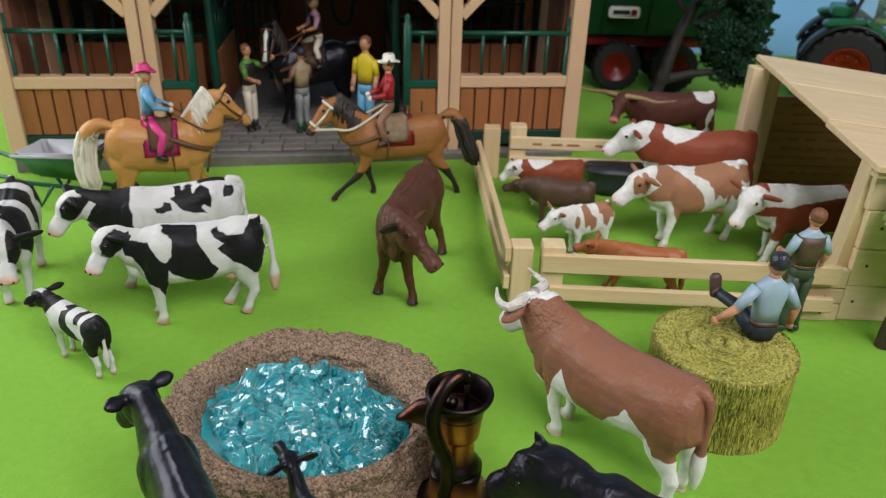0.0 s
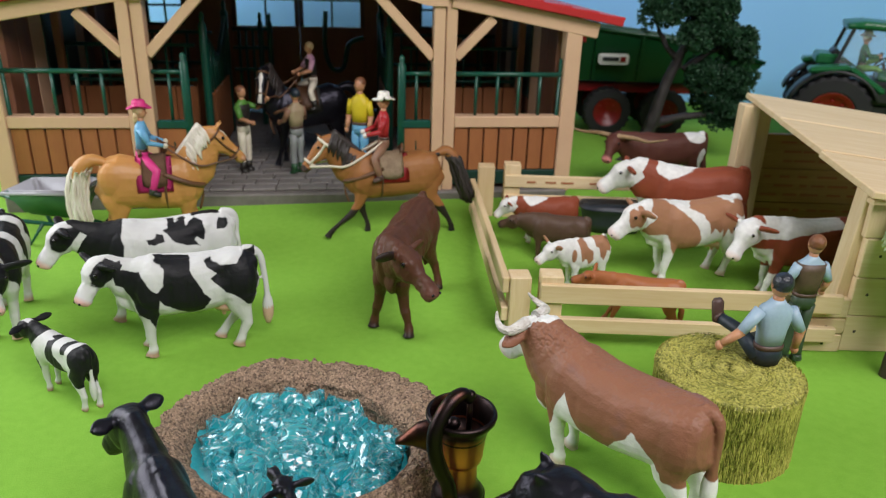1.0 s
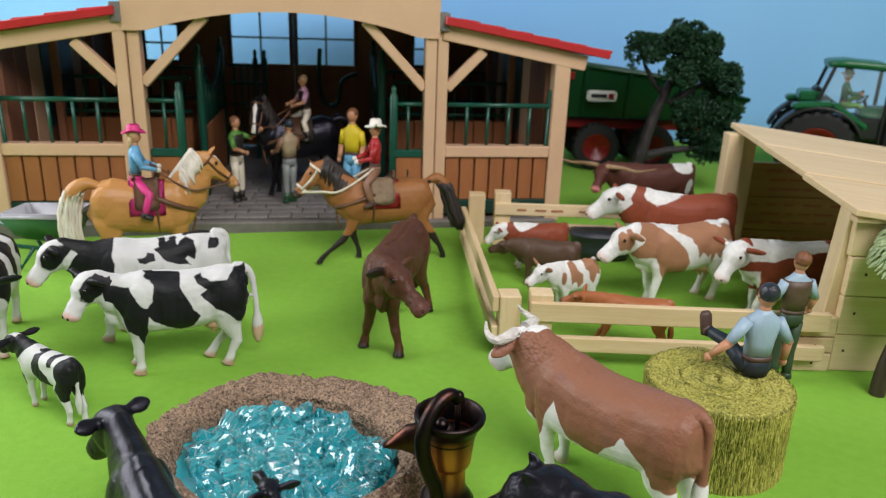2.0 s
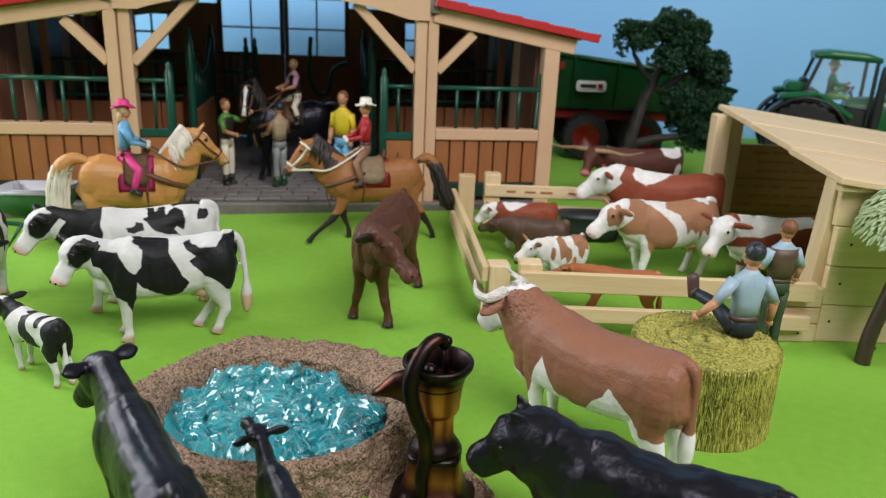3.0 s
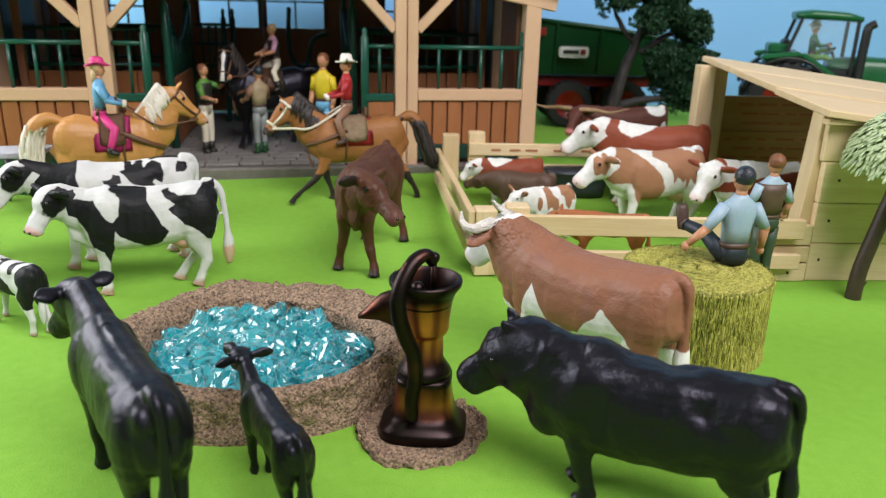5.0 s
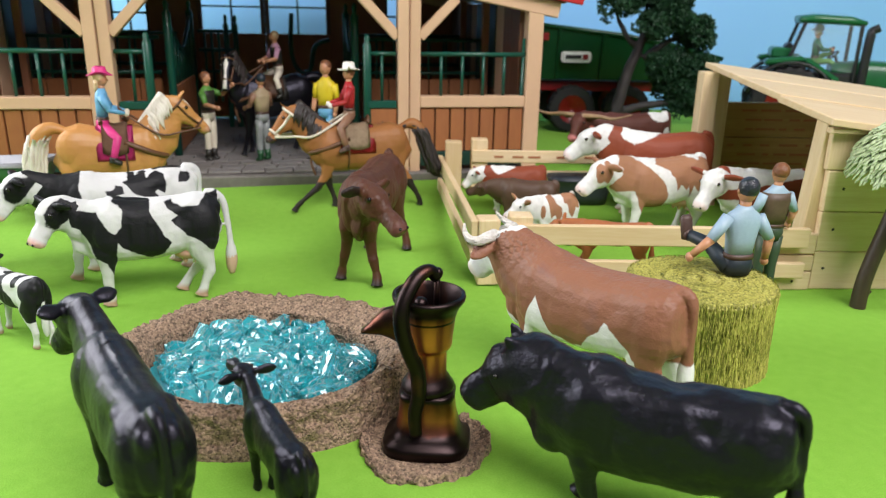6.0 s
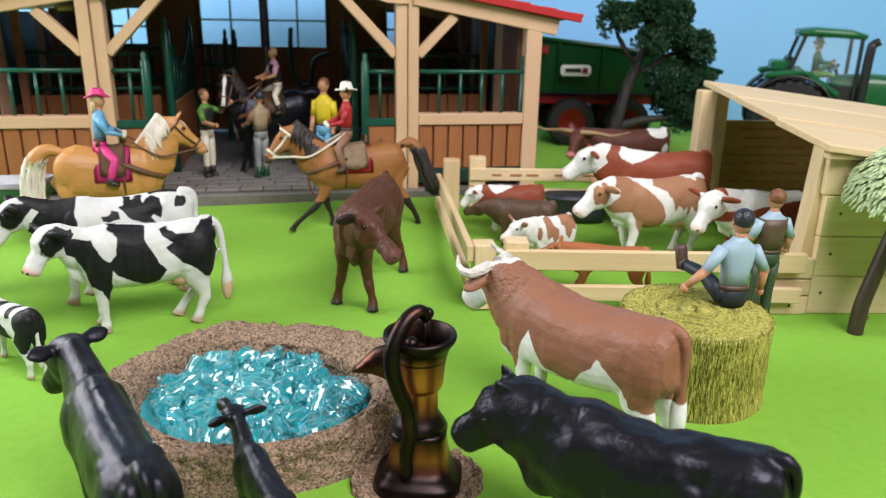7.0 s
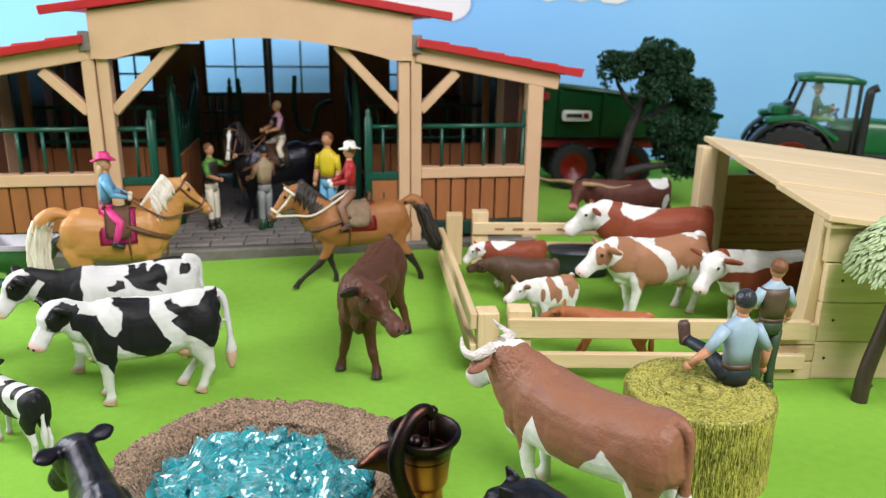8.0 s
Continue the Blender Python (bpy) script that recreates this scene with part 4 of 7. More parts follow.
# ---- pond and pump ----
def pond():
    p = thing("pond", "brown sandy rock pond filled with teal crystals", "pond", -0.0750, 0.3340, 0.0)
    na, nr = 620, 100
    rng = np.random.RandomState(4)
    ang = np.linspace(0, 2 * np.pi, na, endpoint=False)
    ph = rng.uniform(0, 6.28, 6)
    wob = sum(np.sin(ang * (k + 2) + ph[k]) / (k + 2.5) for k in range(6))
    c, s = np.cos(ang), np.sin(ang)
    ro = 1 / np.sqrt((c / 0.0785) ** 2 + (s / 0.0685) ** 2) * (1 + 0.030 * wob)
    ri = 1 / np.sqrt(((c * 0.942 - s * 0.335) / 0.060) ** 2 + ((s * 0.942 + c * 0.335) / 0.0475) ** 2) * (1 + 0.022 * np.roll(wob, 70)) - 0.006 * s
    # radial profile: outer foot, steep flank, rounded crown, inner wall
    prof = ((0.0, 1.02, -0.003), (0.10, 0.995, 0.006), (0.22, 0.965, 0.0165), (0.36, 0.90, 0.0225), (0.55, 0.60, 0.0245), (0.72, 0.28, 0.0235), (0.83, 0.06, 0.0195), (0.92, 0.0, 0.012), (1.0, -0.06, 0.004))
    f = np.linspace(0, 1, nr)
    fr, fz = np.interp(f, [q[0] for q in prof], [q[1] for q in prof]), np.interp(f, [q[0] for q in prof], [q[2] for q in prof])
    rad = ri[:, None] + (ro - ri)[:, None] * fr[None]
    lift = 1 + 0.05 * np.sin(ang + 0.6) + 0.05 * np.roll(wob, 30)
    xyz = np.stack([rad * c[:, None], rad * s[:, None], fz[None] * lift[:, None] + 0 * rad], -1).reshape(-1, 3)
    lumps = 0.0022 * clay_noise(xyz, 55, 1) + 0.0020 * clay_noise(xyz, 170, 2) + 0.0012 * clay_noise(xyz, 430, 3) + 0.0005 * clay_noise(xyz, 900, 7) + 0.0001 * rng.normal(size=len(xyz))
    edge = np.tile(np.clip(f * 8, 0, 1), na)
    out = np.stack([np.repeat(c, nr), np.repeat(s, nr), np.full(len(xyz), 0.9)], -1)
    xyz += out * (lumps * edge)[:, None]
    faces = [(a * nr + k, ((a + 1) % na) * nr + k, ((a + 1) % na) * nr + k + 1, a * nr + k + 1) for a in range(na) for k in range(nr - 1)]
    me = bpy.data.meshes.new("basin")
    me.from_pydata(xyz.tolist(), [], faces)
    me.shade_smooth()
    ob = new("basin", me)
    ob.parent = p
    me.materials.append(M_SAND)
    # lobe under the pump
    n2, m2 = 300, 60
    a2, f2 = np.linspace(0, 2 * np.pi, n2, endpoint=False), np.linspace(0, 1, m2)
    r2 = np.interp(f2, [0, 0.15, 0.4, 1], [0.0310, 0.0298, 0.0262, 0.0])
    z2 = np.interp(f2, [0, 0.15, 0.3, 0.45, 1], [-0.002, 0.0034, 0.0032, 0.0012, 0.0008])
    w2 = 1 + 0.03 * np.sin(3 * a2 + 1) + 0.02 * np.sin(5 * a2)
    q = np.stack([np.outer(np.cos(a2) * w2, r2), np.outer(np.sin(a2) * w2, r2), np.tile(z2, (n2, 1))], -1).reshape(-1, 3)
    q[:, 2] += np.clip((np.tile(r2, n2) - 0.022) / 0.005, 0.25, 1) * (0.0010 * clay_noise(q, 170, 5) + 0.0014 * clay_noise(q, 430, 6) + 0.0010 * clay_noise(q, 900, 8) + 0.0003 * rng.normal(size=len(q)))
    q[:, :2] *= (1 + 0.05 * clay_noise(q, 300, 9))[:, None]
    q[:, :2] *= 0.96
    q += np.array([0.0820, -0.0560, 0])
    me = bpy.data.meshes.new("pump_plinth")
    me.from_pydata(q.tolist(), [], [(a * m2 + k, ((a + 1) % n2) * m2 + k, ((a + 1) % n2) * m2 + k + 1, a * m2 + k + 1) for a in range(n2) for k in range(m2 - 1)])
    me.shade_smooth()
    ob = new("pump_plinth", me)
    ob.parent = p
    me.materials.append(M_SAND)
    bm = bmesh.new()
    lathe(bm, [(0.064, 0.003), (0.064, 0.0095), (0.063, 0.010)], sides=48)
    w = part("water", bm, M_WATER, p, "teal foil under the crystals", True)
    w.scale, w.rotation_euler, w.location = (0.95, 0.72, 1), (0, 0, -0.34), (0, -0.006, 0)
    return p


pond()


def gems():
    rng = random.Random(11)
    kinds = []
    for k in range(9):
        bm = bmesh.new()
        for _ in range(26):
            d = V((rng.gauss(0, 1), rng.gauss(0, 1), rng.gauss(0, 1))).normalized()
            blunt = max(abs(d.x), abs(d.y), abs(d.z)) ** -0.55
            bm.verts.new(V((d.x * 0.0096, d.y * 0.0084, d.z * 0.0070)) * blunt * rng.uniform(0.86, 1.12))
        bmesh.ops.convex_hull(bm, input=bm.verts)
        for v in [v for v in bm.verts if not v.link_faces]:
            bm.verts.remove(v)
        bmesh.ops.dissolve_limit(bm, angle_limit=math.radians(16), verts=bm.verts[:], edges=bm.edges[:])
        me = mesh_of(bm, "crystal", False)
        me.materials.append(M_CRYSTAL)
        kinds.append(me)
    spots = []
    for k in range(4000):
        a, r = rng.uniform(0, 6.283), math.sqrt(rng.random())
        x, y = r * 0.0505 * math.cos(a), r * 0.0410 * math.sin(a)
        if all((x - u) ** 2 + (y - v) ** 2 > 0.0088 ** 2 for u, v in spots):
            spots.append((x, y))
    cs, sn = math.cos(-0.34), math.sin(-0.34)
    for x, y in spots:
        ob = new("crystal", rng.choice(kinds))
        X, Y = -0.0750 + x * cs - y * sn, 0.3245 + x * sn + y * cs
        s = rng.uniform(0.80, 1.22)
        heap = 0.003 * max(0.0, (Y - 0.335) / 0.03)
        ob.matrix_world = pose(X, Y, 0.0125 + 0.004 * rng.random() + heap, rng.uniform(-60, 60), rng.uniform(-60, 60), rng.uniform(0, 360)) @ Matrix.Diagonal((s, s, s, 1))
        tagged(ob, "clear teal faceted plastic crystal in the pond", "crystal", "crystals in the pond")


gems()


def wear(ob, lo, hi, cup=False, foot=False):
    co = coords(ob.data)
    r = np.hypot(co[:, 0], co[:, 1])
    band = np.ones(len(co))
    if cup:
        band = np.exp(-((co[:, 2] - 0.041) / 0.013) ** 4) * np.where((co[:, 2] > 0.046) & (r < 0.0102), 0.0, 1.0)
    if foot:
        band = np.exp(-((co[:, 2] - 0.0095) / 0.0065) ** 4)
    mask(ob.data, "wear", (lo + (hi - lo) * (0.5 + 0.5 * wave_noise(co, 220, 8))) * band)


def pump():
    p = thing("water_pump", "antique bronze toy hand pump on a sandy plinth", "pump", 0.0085, 0.283, 0.0078, -6)
    bm = bmesh.new()
    loft(bm, [((0, -0.001, -0.0062), 0.0195, 0.0195), ((0, -0.001, -0.0040), 0.0190, 0.0190), ((0, -0.0005, -0.0026), 0.0158, 0.0150), ((0, 0, 0.002), 0.0140, 0.0128), ((0, 0, 0.008), 0.0126, 0.0114), ((0, 0, 0.0155), 0.0120, 0.0108), ((0, 0, 0.0175), 0.0124, 0.0114), ((0, 0, 0.0190), 0.0112, 0.0104)], (1, 0, 0), 32, 3.6)
    o = part("base", bm, M_BRONZE, p, "square dark bronze foot", True)
    wear(o, 0.15, 0.60, foot=True)
    bm = bmesh.new()
    lathe(bm, [(0.0, 0.018), (0.0110, 0.018), (0.0117, 0.0195), (0.0117, 0.0212), (0.0104, 0.0230), (0.0096, 0.0245), (0.0082, 0.0265), (0.0080, 0.037), (0.0082, 0.0385), (0.0098, 0.0392), (0.0104, 0.041), (0.0105, 0.044), (0.0116, 0.053), (0.0126, 0.0565), (0.0136, 0.0585), (0.0155, 0.0610), (0.0158, 0.0625), (0.0155, 0.0636), (0.0140, 0.0638)], sides=40, caps=False)
    o = part("barrel", bm, M_BRONZE, p, "worn golden bronze barrel with flared cup", True)
    wear(o, 0.45, 0.95, True)
    bm = bmesh.new()
    lathe(bm, [(0.0141, 0.06385), (0.0130, 0.0622), (0.0118, 0.054), (0.0108, 0.048), (0.002, 0.0475)], sides=40, caps=False)
    o = part("cup_lining", bm, M_BRONZE, p, "dark inside of the cup", True)
    wear(o, 0.0, 0.12)
    bm = bmesh.new()
    loft(bm, [((-0.006, 0, 0.0485), 0.0058, 0.0100), ((-0.013, 0, 0.0490), 0.0050, 0.0090), ((-0.018, 0, 0.0487), 0.0042, 0.0070), ((-0.022, 0, 0.0472), 0.0035, 0.0044), ((-0.026, 0, 0.0455), 0.0028, 0.0022), ((-0.0290, 0, 0.0445), 0.0024, 0.0010)], (0, 1, 0), 14)
    o = part("spout", bm, M_BRONZE, p, "dark pointed bronze spout", True)
    wear(o, 0.0, 0.15)
    bm = bmesh.new()
    pts = curve_pts([(0.0035, -0.002, 0.0715), (0.000, -0.004, 0.0752), (-0.005, -0.009, 0.0725), (-0.0095, -0.0145, 0.063), (-0.0095, -0.0160, 0.053), (-0.0065, -0.0150, 0.042), (-0.0035, -0.0140, 0.034), (-0.0025, -0.0150, 0.024), (-0.0040, -0.0158, 0.014), (-0.0035, -0.0165, 0.0045)], 5)
    n = len(pts)
    loft(bm, [(q, 0.0027 + 0.0008 * math.sin(3.14 * k / n), 0.0028) for k, q in enumerate(pts)], (1, 0, 0), 12)
    o = part("handle", bm, M_BRONZE, p, "long curved dark bronze handle", True)
    wear(o, 0.0, 0.12)
    bm = bmesh.new()
    tube(bm, [(0.0035, -0.002, 0.052), (0.0035, -0.002, 0.0745)], 0.0013, sides=8)
    ball(bm, (0.0035, -0.002, 0.0735), 0.0026, seg=10)
    ball(bm, (-0.003, -0.005, 0.0605), 0.0032, seg=10)
    tube(bm, [(-0.003, -0.005, 0.051), (-0.003, -0.005, 0.060)], 0.0018, sides=8)
    o = part("rod", bm, M_BRONZE, p, "thin bronze rod and pivot", True)
    wear(o, 0.0, 0.15)
    bm = bmesh.new()
    ball(bm, (-0.0032, -0.0098, 0.026), 0.0013, seg=8)
    o = part("bolt", bm, M_BRONZE, p, smooth=True)
    wear(o, 0.3, 0.7)


pump()


def bale():
    p = thing("straw_bale", "round olive green straw bale standing on end", "bale", 0.160, 0.3665, 0.0)
    na, R, H = 1000, 0.0395, 0.047
    rng = np.random.RandomState(9)
    rows = [(R * 1.01, -0.001)] + [(R * (1.012 - 0.02 * math.sin(3.14 * k / 46)), H * k / 46 * 0.975) for k in range(47)] + [(R * 0.996, H * 0.985)] + [(R * 0.985, H * 0.995), (R * 0.968, H * 1.002)] + [(R * (0.95 - k / 60), H + 0.0006) for k in range(57)]
    ang = np.linspace(0, 2 * np.pi, na, endpoint=False)
    # strands: columns of straw on the flank, a swirl on the top
    tall = rng.uniform(size=(na // 2 + 1, 12)).repeat(2, 0)[:na]
    P, S = [], []
    for k, (r, z) in enumerate(rows):
        if k < 49:
            u = k / 48 * 6.99
            a = tall[np.arange(na), (np.full(na, u) + 3.1 * tall[:, 0]).astype(int) % 12]
        else:
            ring = int((k - 49) / 1.4)
            row = np.random.RandomState(100 + ring).uniform(size=260)
            sway = (ang * 250 / 6.283 * max(r / R, 0.15) + 2.5 * np.sin(ang * 3 + ring)).astype(int) % 260
            a = row[sway]
        a = np.clip(a + 0.12 * rng.normal(size=na), 0, 1)
        d = (a - 0.5) * (0.0014 if k < 49 else 0.0012)
        if k < 49:
            P.append(np.stack([(r + d) * np.cos(ang), (r + d) * np.sin(ang), np.full(na, z)], -1))
        else:
            P.append(np.stack([r * np.cos(ang), r * np.sin(ang), z + d - 0.0010 * np.exp(-((r - 0.021) / 0.0018) ** 2) - 0.001 * np.exp(-((r - 0.011) / 0.0018) ** 2)], -1))
        S.append(a)
    P, S = np.concatenate(P), np.concatenate(S)
    m = len(rows)
    faces = [(k * na + j, k * na + (j + 1) % na, (k + 1) * na + (j + 1) % na, (k + 1) * na + j) for k in range(m - 1) for j in range(na)]
    me = bpy.data.meshes.new("straw_roll")
    me.from_pydata(P.tolist(), [], faces)
    me.shade_smooth()
    mask(me, "strand", S)
    me.materials.append(M_STRAW)
    ob = new("straw_roll", me)
    ob.parent = p
    # loose straws along the rim and flank
    v, f = [], []
    for k in range(5200):
        a, z = rng.uniform(0, 6.283), rng.uniform(0.001, 0.046)
        top = k % 3 == 0
        ln, w = rng.uniform(0.004, 0.010), 0.00017
        if top:
            r = R * math.sqrt(rng.uniform(0.02, 0.97))
            c0 = np.array([r * math.cos(a), r * math.sin(a), H + 0.0002])
            t = np.array([-math.sin(a + rng.normal() * 0.35), math.cos(a + rng.normal() * 0.35), rng.uniform(-0.06, 0.06)])
            ln *= 0.5
            o = np.array([0, 0, 1.0])
        else:
            c0 = np.array([R * math.cos(a), R * math.sin(a), z])
            lean = 0.12 * rng.normal()
            t = np.array([-math.sin(a) * lean, math.cos(a) * lean, 1.0])
            o = np.array([math.cos(a), math.sin(a), 0])
            ln = min(ln, 0.046 - z + 0.002)
        s = np.cross(t, o)
        s /= np.linalg.norm(s) + 1e-9
        i = len(v)
        v += [(c0 - s * w).tolist(), (c0 + s * w).tolist(), (c0 + t * ln + s * w + o * 0.0003).tolist(), (c0 + t * ln - s * w + o * 0.0003).tolist(), (c0 + t * ln / 2 + o * 0.0006).tolist()]
        f += [(i, i + 1, i + 4), (i + 1, i + 2, i + 4), (i + 2, i + 3, i + 4), (i + 3, i, i + 4)]
    me = bpy.data.meshes.new("loose_straw")
    me.from_pydata(v, [], f)
    mask(me, "strand", np.repeat(rng.uniform(0.2, 1, len(v) // 5), 5))
    me.materials.append(M_STRAW)
    ob = new("loose_straw", me)
    ob.parent = p
    tagged(ob, kind="stuff")


bale()


# ---- trees ----
def leaf_cloud(name, blobs, count, size, mat, parent, seed, droop=0.0):
    rng = np.random.RandomState(seed)
    # each mass breaks up into uneven clumps
    clumps = []
    for b in blobs:
        for _ in range(11):
            o = rng.normal(size=3)
            o /= np.linalg.norm(o)
            k = rng.uniform(0.24, 0.46)
            clumps.append((*(np.array(b[:3]) + o * np.array(b[3:]) * rng.uniform(0.55, 0.92)), *(np.array(b[3:]) * k)))
        clumps.append((*b[:3], *(np.array(b[3:]) * 0.62)))
    blobs = clumps
    weight = np.array([b[3] * b[4] * b[5] for b in blobs])
    pick = rng.choice(len(blobs), count, p=weight / weight.sum())
    B = np.array(blobs)[pick]
    d = rng.normal(size=(count, 3))
    d /= np.linalg.norm(d, axis=1)[:, None]
    c = B[:, :3] + d * B[:, 3:] * (0.55 + 0.5 * rng.uniform(size=(count, 1)) ** 0.6)
    keep = wave_noise(c, 260, seed) > -0.72
    c, d = c[keep], d[keep]
    verts, faces = [], []
    for p, o in zip(c, d):
        for _ in range(5):
            t = rng.normal(size=3) * 0.7 + o
            t[2] += 0.25 - droop
            t /= np.linalg.norm(t)
            s = np.cross(t, rng.normal(size=3))
            s /= np.linalg.norm(s)
            ln, w, i = size * rng.uniform(0.7, 1.4), size * 0.28, len(verts)
            verts += [p.tolist(), (p + t * ln * 0.5 + s * w).tolist(), (p + t * ln).tolist(), (p + t * ln * 0.5 - s * w).tolist()]
            faces += [(i, i + 1, i + 2), (i, i + 2, i + 3)]
    me = bpy.data.meshes.new(name)
    me.from_pydata(verts, [], faces)
    me.materials.append(mat)
    ob = new(name, me)
    ob.parent = parent
    return tagged(ob, kind="stuff")


def old_tree():
    t = thing("gnarled_tree", "dark green toy tree with a gnarled grey trunk", "tree", 0.275, 0.905, land(0.905))
    bm = bmesh.new()
    for pts, r0, r1 in ((((-0.032, 0, -0.004), (-0.030, 0.0, 0.025), (-0.024, -0.003, 0.052), (-0.014, 0, 0.092), (-0.003, 0, 0.122), (0.008, 0, 0.152)), 0.0100, 0.0046),
                        (((-0.022, 0, 0.045), (0.01, 0.0, 0.054), (0.05, 0, 0.060), (0.075, 0, 0.075)), 0.006, 0.003),
                        (((0.004, 0, 0.11), (0.03, 0, 0.13), (0.055, 0, 0.14)), 0.005, 0.002),
                        (((-0.002, 0, 0.12), (-0.02, 0.004, 0.14), (-0.035, 0, 0.165)), 0.0045, 0.002),
                        (((-0.032, 0, 0.012), (-0.05, -0.006, 0.003), (-0.065, -0.008, -0.003)), 0.008, 0.003),
                        (((-0.010, 0, 0.012), (0.012, -0.010, 0.004), (0.032, -0.014, -0.003)), 0.008, 0.003)):
        tube(bm, curve_pts(pts, 5), r0, r1, 12)
    me = fuse(bm, 0.0016, 2)
    co = coords(me)
    co += 0.0011 * wave_noise(co, 330, 2)[:, None] * np.array([1, 1, 0.3])
    me.vertices.foreach_set("co", co.ravel())
    me.shade_smooth()
    me.materials.append(M_BARK)
    ob = new("trunk", me)
    ob.parent = t
    leaf_cloud("crown", [(-0.026, 0, 0.180, 0.026, 0.026, 0.018), (0.006, 0.004, 0.186, 0.030, 0.03, 0.021), (0.034, -0.004, 0.170, 0.032, 0.03, 0.025), (0.012, -0.006, 0.155, 0.030, 0.03, 0.02), (0.062, 0, 0.140, 0.029, 0.026, 0.022), (-0.044, 0, 0.170, 0.012, 0.012, 0.016)], 10500, 0.0036, M_LEAF_DARK, t, 3)
    leaf_cloud("low_crown", [(0.045, 0.0, 0.085, 0.04, 0.03, 0.026), (0.065, 0.004, 0.060, 0.036, 0.03, 0.022), (0.030, 0.0, 0.108, 0.032, 0.024, 0.020), (0.068, 0.0, 0.100, 0.030, 0.024, 0.022)], 6500, 0.0036, M_LEAF_DARK, t, 7)


def parasol_tree():
    t = thing("parasol_tree", "small pale green toy tree with dark brown trunk", "tree", 0.301, 0.441, 0.0)
    bm = bmesh.new()
    tube(bm, curve_pts([(0, 0, -0.001), (0.001, 0, 0.02), (0.006, 0, 0.045), (0.013, 0, 0.075), (0.021, 0.0, 0.105)], 5), 0.0052, 0.0046, 14)
    tube(bm, curve_pts([(0.009, 0, 0.052), (0.017, 0, 0.058), (0.026, 0, 0.072)], 4), 0.0024, 0.0014, 8)
    tube(bm, [(0.004, 0, 0.008), (0.0075, 0, 0.012)], 0.0016, 0.001, 6)
    me = fuse(bm, 0.0009, 2)
    me.shade_smooth()
    me.materials.append(M_BARK_DARK)
    ob = new("trunk", me)
    ob.parent = t
    # crown: an umbrella of overlapping leaf sprays
    rng = np.random.RandomState(12)
    bm = bmesh.new()
    for ring in range(24):
        f0 = (ring + 0.4) / 24
        r0, z0 = 0.043 * math.sin(1.57 * f0), 0.090 + 0.039 * math.cos(1.57 * f0) ** 0.8
        n = int(12 + 112 * f0)
        for k in range(n):
            a = 6.283 * (k + 0.5 * (ring % 2)) / n + rng.normal() * 0.04
            out, side = V((math.cos(a), math.sin(a), 0)), V((-math.sin(a), math.cos(a), 0))
            c = out * r0 + V((0.030, 0, z0 + rng.normal() * 0.0008))
            ln, dip = 0.0056 * rng.uniform(0.8, 1.2), 0.15 + 1.1 * f0 ** 2
            rows = [(c + (out * f - V((0, 0, dip * f * (0.5 + 0.5 * f)))) * ln + side * (0.0006 * math.sin(f * 7 + k)), 0.00155 * max(0.35, math.sin(2.7 * (f * 0.80 + 0.16))), 0.0006 * (1.1 - f * 0.5)) for f in (0, 0.35, 0.7, 1.0)]
            loft(bm, rows, side, 6)
    part("crown", bm, M_LEAF_PALE, t, "pale green moulded leaf crown", True)
    bm = bmesh.new()
    lathe(bm, [(0.0, 0.1285), (0.012, 0.1278), (0.026, 0.1205), (0.036, 0.1108), (0.0435, 0.0970), (0.0425, 0.093), (0.034, 0.104), (0.0, 0.118)], (0.030, 0), 28)
    part("crown_core", bm, M_LEAF_PALE, t, smooth=True)


old_tree(), parasol_tree()


# ---- vehicles ----
def wheel(parent, x, y, z, r, w, side=-1):
    bm = bmesh.new()
    lathe(bm, [(r * 0.58, -w / 2), (r * 0.62, -w / 2 - 0.001), (r * 0.90, -w / 2), (r * 0.95, -w * 0.42), (r * 0.965, -w * 0.2), (r * 0.97, 0), (r * 0.965, w * 0.2), (r * 0.95, w * 0.42), (r * 0.90, w / 2), (r * 0.62, w / 2 + 0.001), (r * 0.58, w / 2), (r * 0.58, -w / 2)], sides=88, caps=False)
    for v in bm.verts:
        flat = math.hypot(v.co.x, v.co.y)
        if flat > r * 0.93:
            a = math.atan2(v.co.y, v.co.x) + abs(v.co.z) * 9
            k = 1.045 if math.sin(a * 22 + (0 if v.co.z > 0 else 1.6)) > 0.1 else 1.0
            v.co.x, v.co.y = v.co.x * k, v.co.y * k
    tyre = part("tyre", bm, M_TYRE, parent, smooth=False)
    tyre.matrix_local = pose(x, y, z, 90, 0, 0)
    bm = bmesh.new()
    lathe(bm, [(0, -w * 0.18), (r * 0.22, -w * 0.20), (r * 0.26, -w * 0.30), (r * 0.45, -w * 0.20), (r * 0.55, -w * 0.5), (r * 0.60, -w * 0.5), (r * 0.60, w * 0.5), (r * 0.55, w * 0.5), (r * 0.45, w * 0.20), (r * 0.26, w * 0.3), (r * 0.22, w * 0.2), (0, w * 0.18)], sides=32)
    for k in range(8):
        a = 6.283 * k / 8
        for s in (-1, 1):
            ball(bm, (r * 0.34 * math.cos(a), r * 0.34 * math.sin(a), s * w * 0.24), r * 0.045, seg=6)
    part("rim", bm, M_RIM, tyre, "red wheel rim", True)


